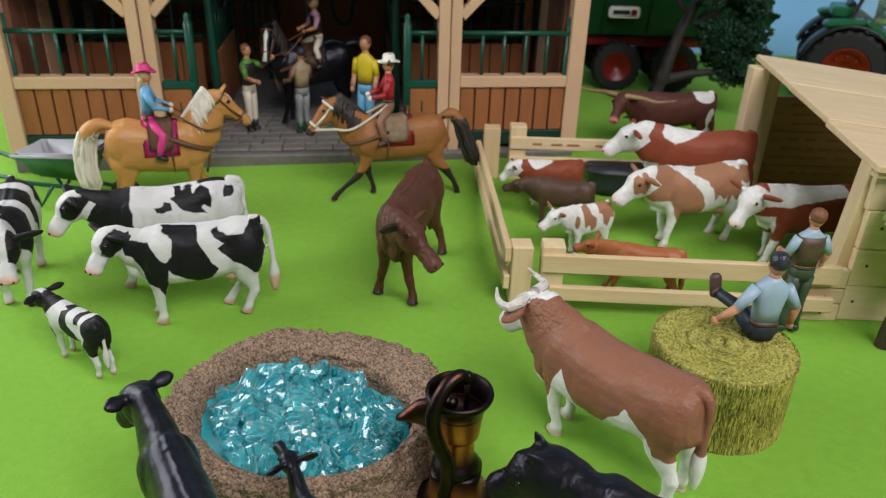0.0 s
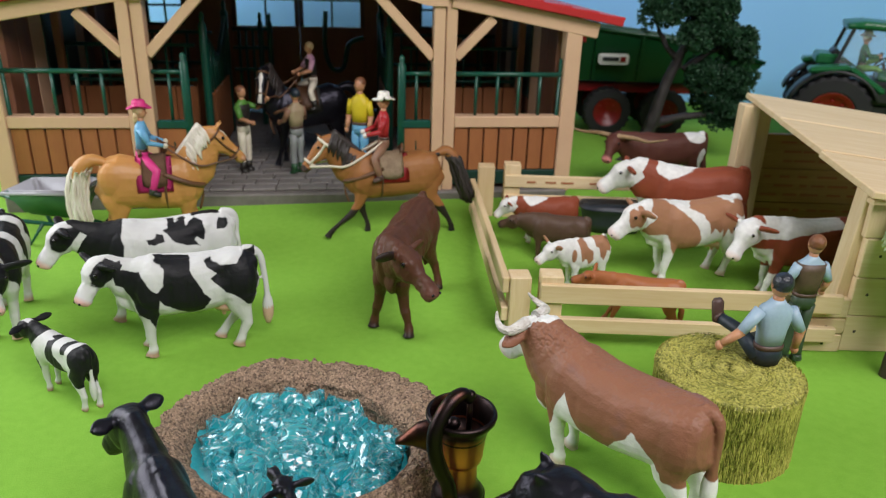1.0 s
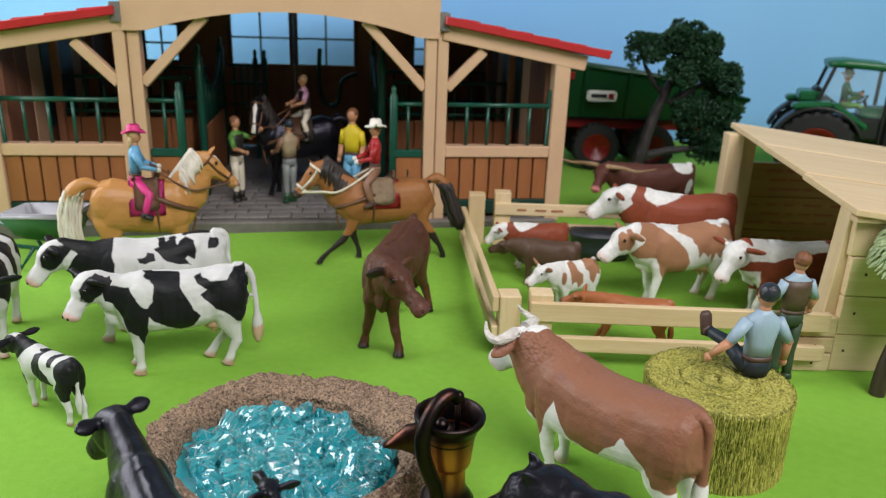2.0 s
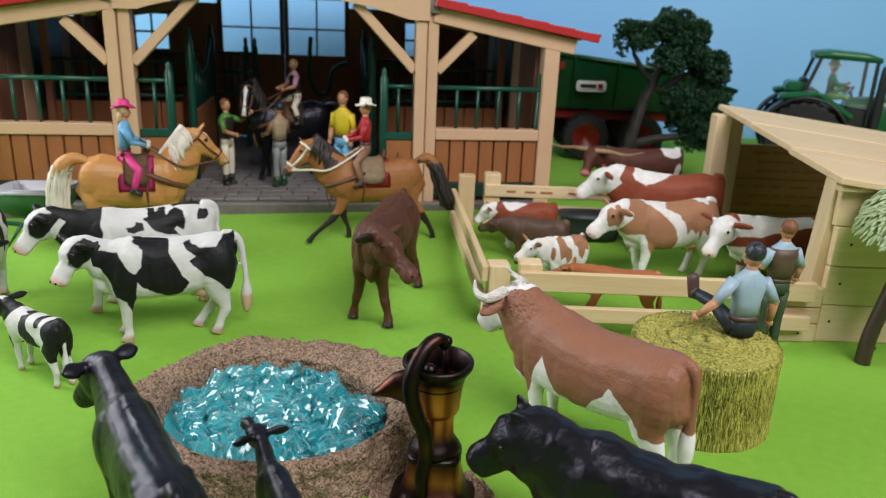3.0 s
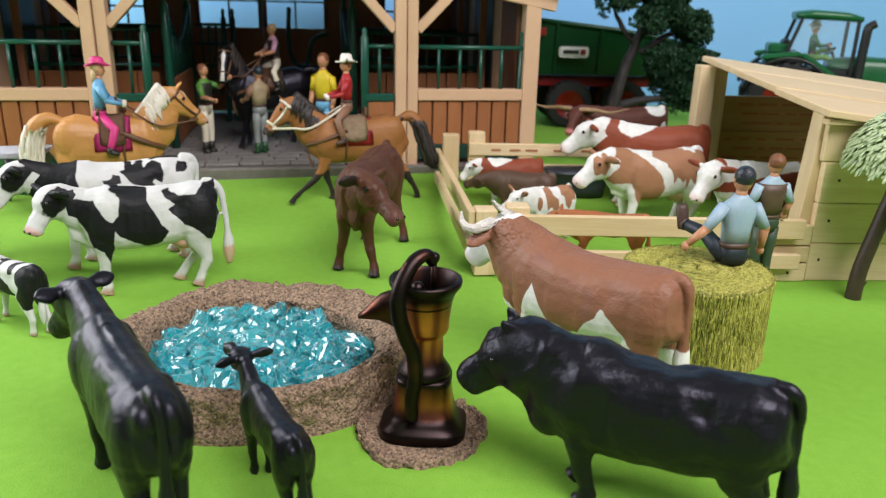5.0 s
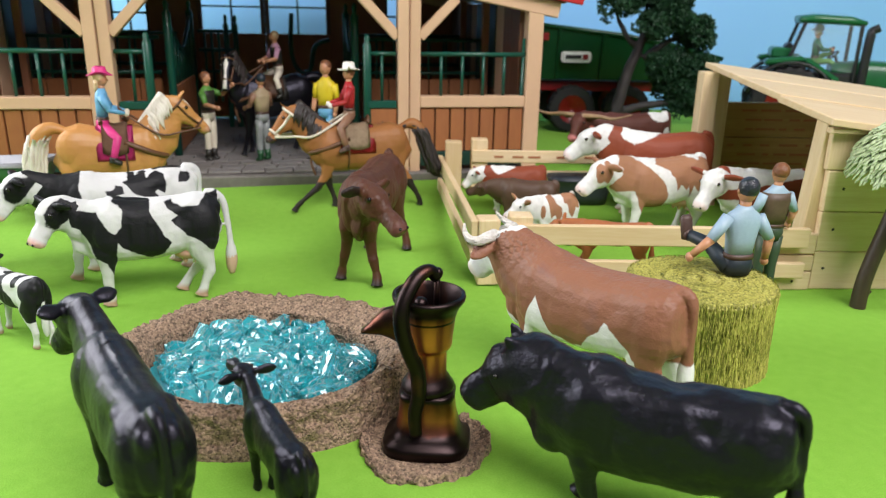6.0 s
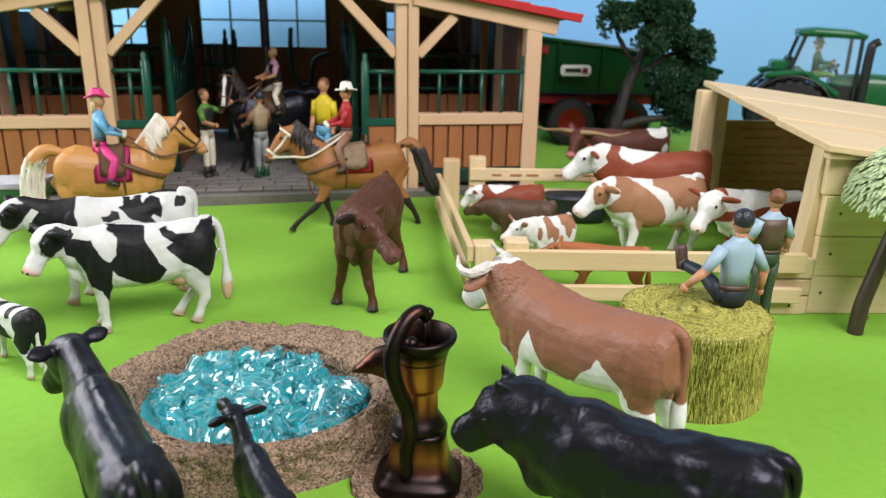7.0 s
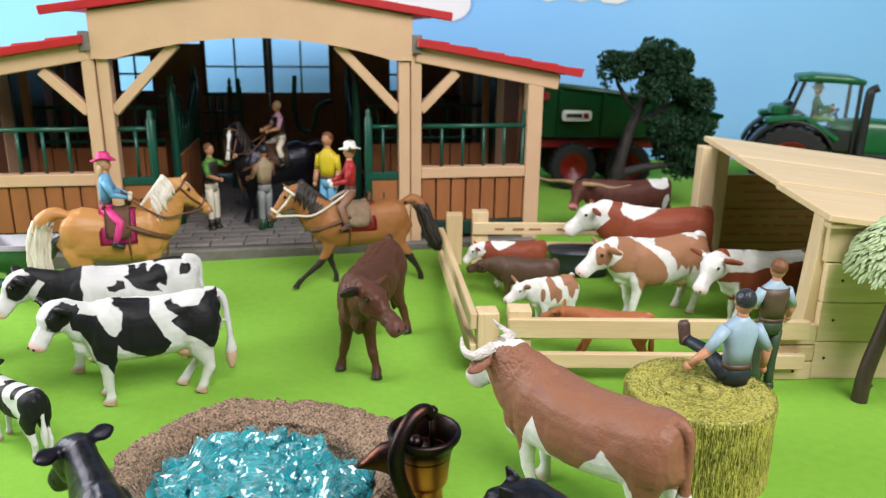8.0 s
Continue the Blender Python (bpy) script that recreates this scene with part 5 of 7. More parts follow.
def trailer():
    t = thing("farm_trailer", "dark green toy farm trailer with red wheels", "trailer", 0.0, 1.075, land(1.0))
    bm = bmesh.new()
    # open hopper: flaring sides whose front end slopes down
    top = ((0.10, 0.153), (0.285, 0.134), (0.350, 0.124), (0.430, 0.104))
    low = ((0.125, 0.072), (0.285, 0.072), (0.350, 0.072), (0.410, 0.070))
    walls = []
    for s in (-1, 1):
        hi = [bm.verts.new((x, 0.01 + s * 0.050, z)) for x, z in top]
        lo = [bm.verts.new((x, 0.01 + s * 0.038, z)) for x, z in low]
        walls.append((hi, lo))
        for k in range(3):
            bm.faces.new((lo[k], lo[k + 1], hi[k + 1], hi[k]))
    (ha, la), (hb, lb) = walls
    for k in range(3):
        bm.faces.new((la[k], lb[k], lb[k + 1], la[k + 1]))
    bm.faces.new((ha[0], la[0], lb[0], hb[0])), bm.faces.new((ha[3], hb[3], lb[3], la[3]))
    bmesh.ops.recalc_face_normals(bm, faces=bm.faces[:])
    bmesh.ops.solidify(bm, geom=bm.faces[:], thickness=0.003)
    part("hopper", bm, M_TRAILER, t, "dark green sloping hopper")
    for x, z in ((0.135, 0.148), (0.20, 0.141), (0.262, 0.134), (0.335, 0.124)):
        bm = bmesh.new()
        bar(bm, (x, -0.029, 0.074), (x, -0.0415, z), 0.006, 0.004, 0.0006, (1, 0, 0))
        part("rib", bm, M_TRAILER, t)
    bm = bmesh.new()
    tube(bm, [(x, -0.041, z) for x, z in top], 0.0032, sides=10)
    part("top_rim", bm, M_TRAILER, t, smooth=True)
    bm = bmesh.new()
    bar(bm, (0.10, 0.01, 0.062), (0.40, 0.01, 0.062), 0.05, 0.014, 0.001)
    part("chassis", bm, M_RIM, t, "red steel chassis")
    bm = bmesh.new()
    bar(bm, (0.40, 0.01, 0.062), (0.45, 0.01, 0.045), 0.016, 0.01, 0.001)
    part("drawbar", bm, M_CHASSIS, t, "dark drawbar")
    bm = bmesh.new()
    box(bm, (0.168, -0.048, 0.125), (0.184, -0.0438, 0.1355), 0.001)
    part("tail_light", bm, M_RIM, t, "red lamp")
    bm = bmesh.new()
    bar(bm, (0.203, -0.0435, 0.104), (0.245, -0.0435, 0.104), 0.0035, 0.015, 0.003)
    plate = part("badge", bm, M_LABEL, t, "white rounded badge with unreadable print")
    bm = bmesh.new()
    box(bm, (0.209, -0.0462, 0.1015), (0.231, -0.0455, 0.1065))
    part("badge_print", bm, M_CHASSIS, plate)
    bm = bmesh.new()
    box(bm, (0.233, -0.0462, 0.1005), (0.240, -0.0455, 0.1075))
    part("badge_dot", bm, M_RIM, plate)
    for x in (0.222, 0.300):
        wheel(t, x, -0.040, 0.033, 0.033, 0.022)
        wheel(t, x, 0.055, 0.033, 0.033, 0.022)
        bm = bmesh.new()
        tube(bm, [(x, -0.04, 0.033), (x, 0.055, 0.033)], 0.004, sides=8)
        part("axle", bm, M_CHASSIS, t)


def tractor():
    t = thing("tractor", "green toy tractor with glazed cab and red rims", "tractor", 0.520, 1.025, land(1.0), -20)
    G = M_TRACTOR
    for y in (-0.048, 0.062):
        wheel(t, 0.0, y, 0.050, 0.050, 0.032)
        wheel(t, 0.165, y * 0.9, 0.036, 0.036, 0.026)
    bm = bmesh.new()
    loft(bm, [((0.055, 0.007, 0.078), 0.026, 0.026), ((0.10, 0.007, 0.082), 0.025, 0.026), ((0.17, 0.007, 0.080), 0.023, 0.025), ((0.205, 0.007, 0.074), 0.019, 0.021), ((0.212, 0.007, 0.07), 0.012, 0.015)], (0, 1, 0), 20, 4.0)
    part("bonnet", bm, G, t, "rounded green bonnet", True)
    bm = bmesh.new()
    box(bm, (-0.04, -0.018, 0.03), (0.19, 0.032, 0.062), 0.004)
    part("chassis", bm, M_CHASSIS, t)
    bm = bmesh.new()
    box(bm, (-0.02, -0.028, 0.062), (0.085, 0.042, 0.092), 0.004)
    part("cab_base", bm, M_CHASSIS, t)
    bm = bmesh.new()
    loft(bm, [((0.004, 0.007, 0.159), 0.038, 0.005), ((0.024, 0.007, 0.1605), 0.036, 0.0065), ((0.066, 0.007, 0.1585), 0.036, 0.006), ((0.084, 0.007, 0.155), 0.033, 0.004)], (0, 1, 0), 20, 4.0)
    part("cab_roof", bm, G, t, "green cab roof", True)
    for y in (-0.030, 0.044):
        for a, c in (((-0.006, y, 0.100), (0.010, y, 0.156)), ((0.078, y, 0.060), (0.078, y, 0.154))):
            bm = bmesh.new()
            bar(bm, a, c, 0.0045, 0.0045, 0.0006, (0, 1, 0))
            part("cab_pillar", bm, M_CHASSIS, t)
        bm = bmesh.new()
        vs = [bm.verts.new(p) for p in ((-0.004, y, 0.104), (0.076, y, 0.092), (0.076, y, 0.152), (0.010, y, 0.154))]
        bm.faces.new(vs)
        bmesh.ops.solidify(bm, geom=bm.faces[:], thickness=0.0008)
        g = part("side_glass", bm, M_GLASS, t)
        g.visible_shadow = False
        # mudguard over the rear wheel
        bm = bmesh.new()
        yy = -0.048 if y < 0 else 0.062
        rings = []
        for k in range(15):
            a = math.radians(20 + 145 * k / 14)
            rings.append([bm.verts.new((math.cos(a) * q, yy + dy, 0.050 + math.sin(a) * q)) for q, dy in ((0.0535, -0.017), (0.0570, -0.017), (0.0570, 0.017), (0.0535, 0.017))])
        for p, q in zip(rings, rings[1:]):
            for j in range(4):
                bm.faces.new((p[j], p[(j + 1) % 4], q[(j + 1) % 4], q[j]))
        bm.faces.new(rings[0]), bm.faces.new(rings[-1])
        part("mudguard", bm, M_CHASSIS, t, "dark grey wheel arch", True)
        bm = bmesh.new()
        bar(bm, (-0.036, yy, 0.104), (0.012, yy, 0.110), 0.030, 0.008, 0.003)
        bar(bm, (0.012, yy, 0.110), (0.056, yy, 0.082), 0.030, 0.008, 0.003)
        part("fender", bm, G, t, "green wheel fender")
    bm = bmesh.new()
    box(bm, (-0.026, -0.02, 0.108), (0.002, 0.034, 0.122), 0.003)
    part("rear_box", bm, G, t)
    bm = bmesh.new()
    tube(bm, curve_pts([(0.086, -0.036, 0.05), (0.087, -0.036, 0.10), (0.088, -0.037, 0.140), (0.090, -0.037, 0.147), (0.097, -0.038, 0.151)], 5), 0.0062, 0.0052, 12)
    part("exhaust", bm, M_CHASSIS, t, "black exhaust pipe", True)
    bm = bmesh.new()
    box(bm, (0.0, -0.012, 0.092), (0.022, 0.024, 0.104), 0.003)
    box(bm, (-0.008, -0.012, 0.104), (0.002, 0.024, 0.128), 0.003)
    part("seat", bm, M_CHASSIS, t)
    bm = bmesh.new()
    tube(bm, [(0.066, 0.006, 0.092), (0.058, 0.006, 0.112)], 0.002, sides=8)
    ring = [(0.055 + 0.006 * math.sin(a), 0.006 + 0.012 * math.cos(a), 0.113 + 0.011 * math.sin(a) * 0.5) for a in np.linspace(0, 6.283, 20)]
    tube(bm, ring, 0.0012, sides=6)
    part("steering_wheel", bm, M_CHASSIS, t, smooth=True)


trailer(), tractor()


# ---- small farm things ----
def wheelbarrow():
    w = thing("wheelbarrow", "toy wheelbarrow with grey tray and green frame", "wheelbarrow", -0.347, 0.632, land(0.632), -6)
    bm = bmesh.new()
    vs = [bm.verts.new(p) for p in ((-0.024, -0.013, 0.026), (0.022, -0.013, 0.024), (0.022, 0.013, 0.024), (-0.024, 0.013, 0.026), (-0.034, -0.022, 0.048), (0.036, -0.022, 0.052), (0.036, 0.022, 0.052), (-0.034, 0.022, 0.048))]
    for q in ((0, 3, 2, 1), (0, 1, 5, 4), (1, 2, 6, 5), (2, 3, 7, 6), (3, 0, 4, 7)):
        bm.faces.new([vs[k] for k in q])
    bmesh.ops.bevel(bm, geom=[e for e in bm.edges if len(e.link_faces) == 2], offset=0.004, segments=2, affect="EDGES")
    tray = bm.copy()
    bmesh.ops.solidify(bm, geom=bm.faces[:], thickness=0.0012)
    part("tray", bm, M_BARROWGREEN, w, "green outside of the tray", True)
    for v in tray.verts:
        v.co = V((v.co.x * 0.95, v.co.y * 0.93, v.co.z + 0.0022))
    bmesh.ops.solidify(tray, geom=tray.faces[:], thickness=0.0008)
    part("tray_lining", tray, M_SILVER, w, "grey inside of the tray", True)
    bm = bmesh.new()
    tube(bm, [(-0.034, -0.022, 0.048), (0.036, -0.022, 0.052), (0.036, 0.022, 0.052), (-0.034, 0.022, 0.048), (-0.034, -0.022, 0.048)], 0.0016, sides=8)
    part("tray_rim", bm, M_SILVER, w, smooth=True)
    for s in (-1, 1):
        bm = bmesh.new()
        tube(bm, [(-0.085, s * 0.021, 0.036), (-0.03, s * 0.017, 0.022), (0.03, s * 0.008, 0.016), (0.055, s * 0.006, 0.013)], 0.0020, sides=8)
        part("handle", bm, M_GREENRAIL, w, smooth=True)
        bm = bmesh.new()
        tube(bm, [(-0.026, s * 0.017, 0.022), (-0.018, s * 0.018, 0.001), (-0.006, s * 0.014, 0.020)], 0.0018, sides=8)
        part("leg", bm, M_GREENRAIL, w, smooth=True)
    wheel(w, 0.055, 0.0, 0.013, 0.013, 0.008)


def trough():
    t = thing("water_trough", "dark grey oval toy water trough", "trough", 0.163, 0.688, land(0.688) - 0.0005, -3)
    bm = bmesh.new()
    loft(bm, [((0, 0, 0), 0.026, 0.013), ((0, 0, 0.010), 0.028, 0.015), ((0, 0, 0.022), 0.031, 0.017), ((0, 0, 0.023), 0.0325, 0.0185), ((0, 0, 0.0255), 0.0325, 0.0185), ((0, 0, 0.0258), 0.030, 0.016), ((0, 0, 0.012), 0.026, 0.0125)], (1, 0, 0), 32, 3.0)
    part("basin", bm, M_TROUGH, t, "dark grey ribbed basin", True)
    bm = bmesh.new()
    loft(bm, [((0, 0, 0.014), 0.027, 0.0135), ((0, 0, 0.0195), 0.0288, 0.0148)], (1, 0, 0), 32, 3.0)
    part("water", bm, M_WATER, t, smooth=True)


wheelbarrow(), trough()


# ---- animal figures ----
def way(yaw, pitch):
    y, p = math.radians(yaw), math.radians(pitch)
    return V((math.cos(y) * math.cos(p), math.sin(y) * math.cos(p), math.sin(p)))


def smooth_max(*a):
    return np.maximum.reduce(a)


def blobs(S, spots):
    """Patches: (along the body, height, half length, half height, flank): above 0 inside. Flank 1 left, -1 right, 0 both."""
    out = np.full(len(S["u"]), -1.0)
    for u, w, ru, rw, flank in spots:
        d = 1 - np.sqrt(((S["u"] - u) / ru) ** 2 + ((S["w"] - w) / rw) ** 2)
        if flank:
            d = np.where(S["y"] * flank > -0.02, d, -1.0)
        out = np.maximum(out, d)
    return out * (1 - S["head"]) - S["head"]


def outline(S, pts, flank=0):
    """A patch with a drawn edge in (along, height): distance inside it, above 0 inside."""
    x, y = S["u"], S["w"]
    inside, near = np.zeros(len(x), bool), np.full(len(x), 9.0)
    for (x0, y0), (x1, y1) in zip(pts, pts[1:] + pts[:1]):
        dx, dy = x1 - x0, y1 - y0
        t = np.clip(((x - x0) * dx + (y - y0) * dy) / (dx * dx + dy * dy + 1e-9), 0, 1)
        near = np.minimum(near, np.hypot(x - x0 - t * dx, y - y0 - t * dy))
        cross = (y0 > y) != (y1 > y)
        inside ^= cross & (x < x0 + (y - y0) * dx / (dy if abs(dy) > 1e-9 else 1e-9))
    d = np.where(inside, near, -near) * 6
    if flank:
        d = np.where(S["y"] * flank > -0.03, d, -1.0)
    return d * (1 - S["head"]) - S["head"]


def bump_at(u, w, cu, cw, ru, rw):
    return np.exp(-((u - cu) / ru) ** 2 - ((w - cw) / rw) ** 2)


def quadruped(name, label, category, x, y, turn, H, L, mat, *, neck=(0, 35), head=(0, -35), neck_len=0.42, head_len=0.40, girth=1.0, depth=1.0, beef=0.0, legs=(0, 0, 0, 0), patch=None,
              horns=None, ears=0.21, tail=None, udder=False, kind="cow", voxel=0.0008, z=None, group="toy cattle", tuft=None, extra=None, ear_up=0.0, ear_fwd=-0.22, ear_at=0.03, ear_edge=False, horn_mat=None, horn_r=0.034, knead=1.0, seed=1, curls=False, slim=1.0, stance=1.0, brawn=0.0, ear_out=1.0, fore_at=0.0, soften=0):
    """One moulded figure that looks along its own +x: fused body, neck, head, legs, ears and tail."""
    horse = kind == "horse"
    bm = bmesh.new()
    if horse:
        rings = ((0.0, 0.93, 0.66, 0.07), (0.05, 0.985, 0.56, 0.15), (0.18, 1.02, 0.50, 0.205), (0.36, 0.985, 0.50, 0.21), (0.55, 0.955, 0.47, 0.205), (0.72, 0.985, 0.46, 0.195), (0.86, 1.0, 0.48, 0.17), (0.96, 0.93, 0.54, 0.125), (1.0, 0.86, 0.62, 0.08))
    else:
        rings = ((0.0, 0.90, 0.66, 0.10), (0.018, 0.95, 0.60, 0.15), (0.06, 0.985, 0.55, 0.185), (0.13, 1.0, 0.51, 0.205), (0.26, 0.985, 0.455, 0.220), (0.46, 0.965, 0.415, 0.235), (0.64, 0.97, 0.405, 0.228), (0.79, 1.0, 0.415, 0.20), (0.90, 0.98, 0.44, 0.165), (0.97, 0.92, 0.48, 0.125), (1.0, 0.84, 0.54, 0.08))
    rows = []
    for s, t, b, w in rings:
        t += beef * (0.030 * math.exp(-((s - 0.88) / 0.13) ** 2) + 0.012 * math.exp(-((s - 0.1) / 0.12) ** 2))
        b = 1 - (1 - b) * depth - beef * 0.02
        w *= girth * (1 + beef * 0.12 * math.exp(-((s - 0.8) / 0.2) ** 2) + beef * 0.08 * math.exp(-((s - 0.1) / 0.15) ** 2))
        rows.append((V(((s - 0.5) * L, 0, (t + b) / 2 * H)), w * H, (t - b) / 2 * H))
    loft(bm, rows, sides=24, power=2.5)
    # shoulder blades, haunches
    for s in (-1, 1):
        if horse:
            ball(bm, (0.33 * L, s * 0.115 * H, 0.72 * H), 0.15 * H, seg=14, flat=(0.85, 0.55, 1.25))
            ball(bm, (-0.33 * L, s * 0.105 * H, 0.80 * H), 0.17 * H, seg=14, flat=(1.0, 0.62, 1.1))
        else:
            ball(bm, (0.30 * L, s * 0.130 * girth * H, 0.70 * H), (0.17 + 0.03 * beef) * H, seg=16, flat=(0.85, 0.55, 1.35))
            ball(bm, (-0.355 * L, s * 0.120 * girth * H, 0.72 * H), (0.19 + 0.02 * beef) * H, seg=16, flat=(0.9, 0.58, 1.2))

        # hook and pin bones of a lean cow
        if not horse and beef < 0.5:
            ball(bm, (-0.285 * L, s * 0.130 * girth * H, 0.890 * H), 0.064 * H, seg=12, flat=(1.5, 0.85, 0.95))
            ball(bm, (-0.455 * L, s * 0.062 * H, 0.845 * H), 0.066 * H, seg=12, flat=(1.1, 0.85, 1.5))
    if not horse and beef < 0.5:
        tube(bm, [(-0.44 * L, 0, 0.965 * H), (-0.28 * L, 0, 0.978 * H), (0.0, 0, 0.955 * H), (0.30 * L, 0, 0.985 * H)], 0.026 * H, sides=8)
    if beef > 0.6:
        ball(bm, (0.445 * L, 0, 0.57 * H), 0.21 * H, seg=16, flat=(0.75, 0.80, 1.05))
        ball(bm, (0.33 * L, 0, 0.88 * H), 0.19 * H, seg=16, flat=(1.4, 0.62, 0.80))

    # neck and head
    root = V((0.40 * L, 0, (0.74 if not horse else 0.78) * H))
    n_way, h_way = way(*neck), way(*head)
    poll = root + n_way * (neck_len * H)
    n_side, h_side = V((-math.sin(math.radians(neck[0])), math.cos(math.radians(neck[0])), 0)), V((-math.sin(math.radians(head[0])), math.cos(math.radians(head[0])), 0))
    nw, nh = ((0.115, 0.215) if horse else ((0.128 + 0.06 * beef) * slim, (0.240 + 0.06 * beef) * slim))
    tip_w, tip_h = ((0.066, 0.115) if horse else ((0.086 + 0.062 * beef) * slim, (0.142 + 0.080 * beef) * slim))
    tip_w, tip_h = tip_w * (1 + 0.20 * brawn), tip_h * (1 + 0.22 * brawn)
    loft(bm, [(root - V((0.10 * H, 0, 0.02 * H)), nw * H * 1.15, nh * H * 1.1), (root + n_way * 0.12 * H, nw * H, nh * H), (root + n_way * (neck_len * 0.6) * H, (nw * 0.45 + tip_w * 0.55) * H, (nh * 0.5 + tip_h * 0.5) * H), (poll - n_way * 0.02 * H, tip_w * H, tip_h * H), (poll + n_way * 0.035 * H, tip_w * 0.7 * H, tip_h * 0.6 * H)], n_side, 20)
    if brawn:
        ball(bm, poll - n_way * (0.06 * H) - V((0, 0, 0.035 * H)), 0.19 * H, seg=16, flat=(0.95, 0.80, 0.95))
    up = h_way.cross(h_side)
    up = up if up.z > 0 else -up
    hl = head_len * H
    fat = 1 + 0.16 * beef + 0.14 * brawn
    big = 1.0 if horse else (1.20 - 0.10 * beef) * min(1.0, slim + 0.04)
    if horse:
        prof = ((-0.10, 0.034, 0.04, 0.0), (0.0, 0.062, 0.078, 0.0), (0.18, 0.072, 0.104, -0.020), (0.38, 0.066, 0.098, -0.022), (0.6, 0.050, 0.066, -0.008), (0.8, 0.050, 0.056, -0.004), (0.93, 0.050, 0.054, -0.008), (1.0, 0.036, 0.036, -0.012))
    else:
        m = 1 + 0.12 * beef + 0.14 * brawn
        prof = ((-0.15, 0.045, 0.045, 0.0), (-0.05, 0.084, 0.080, 0.0), (0.10, 0.100, 0.112, -0.016), (0.28, 0.102, 0.124, -0.030), (0.44, 0.082, 0.112, -0.036), (0.60, 0.062 * m, 0.084 * m, -0.026), (0.76, 0.060 * m, 0.073 * m, -0.026), (0.87, 0.070 * m, 0.071 * m, -0.028), (0.97, 0.070 * m, 0.065 * m, -0.032), (1.05, 0.050 * m, 0.044 * m, -0.036))
    loft(bm, [(poll + h_way * (f * hl) + up * (dz * H), w * H * (fat if f < 0.5 else 1.0) * big, h * H * (1 + (0.12 if f < 0.5 else 0.18) * beef + (0.20 if f < 0.55 else 0.16 if f < 0.8 else 0.02) * brawn) * big) for f, w, h, dz in prof], h_side, 20, 2.5)
    if brawn:
        ball(bm, poll + h_way * (0.10 * hl) - up * (0.075 * H), 0.165 * H, seg=16, flat=(1.0, 0.80, 0.95))
        ball(bm, poll + up * (0.070 * H), 0.115 * H, seg=16, flat=(1.3, 0.85, 0.75))
    # brow, lips, ears
    for s in (-1, 1):
        e = poll + h_way * (0.27 * hl) + h_side * (s * (0.084 * fat * big if not horse else 0.054) * H) + up * (0.034 * H)
        ball(bm, e, (0.030 if not horse else 0.022) * H, seg=10)
        loft(bm, [(poll + h_way * 0.90 * hl + h_side * (s * 0.042 * H), 0.022 * H, 0.022 * H), (poll + h_way * 1.0 * hl + h_side * (s * 0.040 * H), 0.018 * H, 0.018 * H)], h_side, 8)
        b0 = poll + h_way * ((ear_at if not horse else 0.03) * hl) + h_side * (s * (0.082 * (0.5 + 0.5 * ear_out) * fat * big if not horse else 0.032) * H) + up * ((0.030 if not horse else 0.030) * H)
        if horse:
            pts = [(b0, 0.020 * H, 0.014 * H), (b0 + up * 0.05 * H + h_way * 0.01 * H, 0.024 * H, 0.012 * H), (b0 + up * 0.125 * H + h_way * 0.005 * H, 0.007 * H, 0.006 * H)]
        else:
            o = (h_side * (s * ear_out) + h_way * ear_fwd + up * ear_up - V((0, 0, 0.08))).normalized()
            g = 1 + 0.2 * brawn
            pts = [(b0, 0.034 * g * H, 0.030 * H), (b0 + o * ears * 0.28 * H, 0.048 * g * H, 0.029 * H), (b0 + o * ears * 0.55 * H, 0.062 * g * H, 0.027 * H), (b0 + o * ears * 0.82 * H, 0.054 * g * H, 0.024 * H), (b0 + o * ears * 1.02 * H, 0.032 * g * H, 0.020 * H), (b0 + o * ears * 1.12 * H, 0.012 * g * H, 0.012 * H)]
        loft(bm, pts, h_side if horse else ((h_way - o * o.dot(h_way)) if ear_edge else (up - o * o.dot(up))).normalized(), 14)
    # dewlap and brisket
    if not horse:
        k = 1 + 0.5 * beef
        loft(bm, [(root + V((-0.08 * H, 0, -0.30 * H)), 0.045 * H * k, 0.06 * H), (root + V((0.05 * H, 0, -0.20 * H)) + n_way * 0.06 * H, 0.040 * H * k, 0.10 * H * k), (root + n_way * (0.7 * neck_len * H) + V((0, 0, -0.09 * H)), 0.028 * H * k, 0.05 * H * k)], n_side, 12)
    # legs: front left, front right, hind left, hind right
    for k, swing in enumerate(legs):
        s, fore = (1 if k % 2 == 0 else -1), k < 2
        thick = lambda f: 0.72 if f > 0.65 else 1.0 if f > 0.5 else 1 + 0.12 * beef + (0.20 if fore else 0.04) * brawn
        sw = swing * H
        if horse:
            w = 0.088 if fore else 0.095
            if fore:
                j = ((0.34, 0.66, 0, 0.075, 0.125), (0.345, 0.54, 0, 0.062, 0.085), (0.34, 0.42, 0.1, 0.042, 0.055), (0.345, 0.29, 0.3, 0.038, 0.042), (0.34, 0.16, 0.72, 0.024, 0.027), (0.34, 0.085, 0.92, 0.030, 0.033), (0.347, 0.045, 0.98, 0.030, 0.034), (0.352, 0.0, 1.0, 0.040, 0.048))
            else:
                j = ((-0.36, 0.74, 0, 0.09, 0.19), (-0.34, 0.60, 0, 0.078, 0.15), (-0.36, 0.46, 0.1, 0.055, 0.085), (-0.415, 0.33, 0.3, 0.040, 0.055), (-0.405, 0.18, 0.72, 0.026, 0.030), (-0.395, 0.085, 0.92, 0.031, 0.034), (-0.388, 0.045, 0.98, 0.031, 0.034), (-0.382, 0.0, 1.0, 0.040, 0.048))
        else:
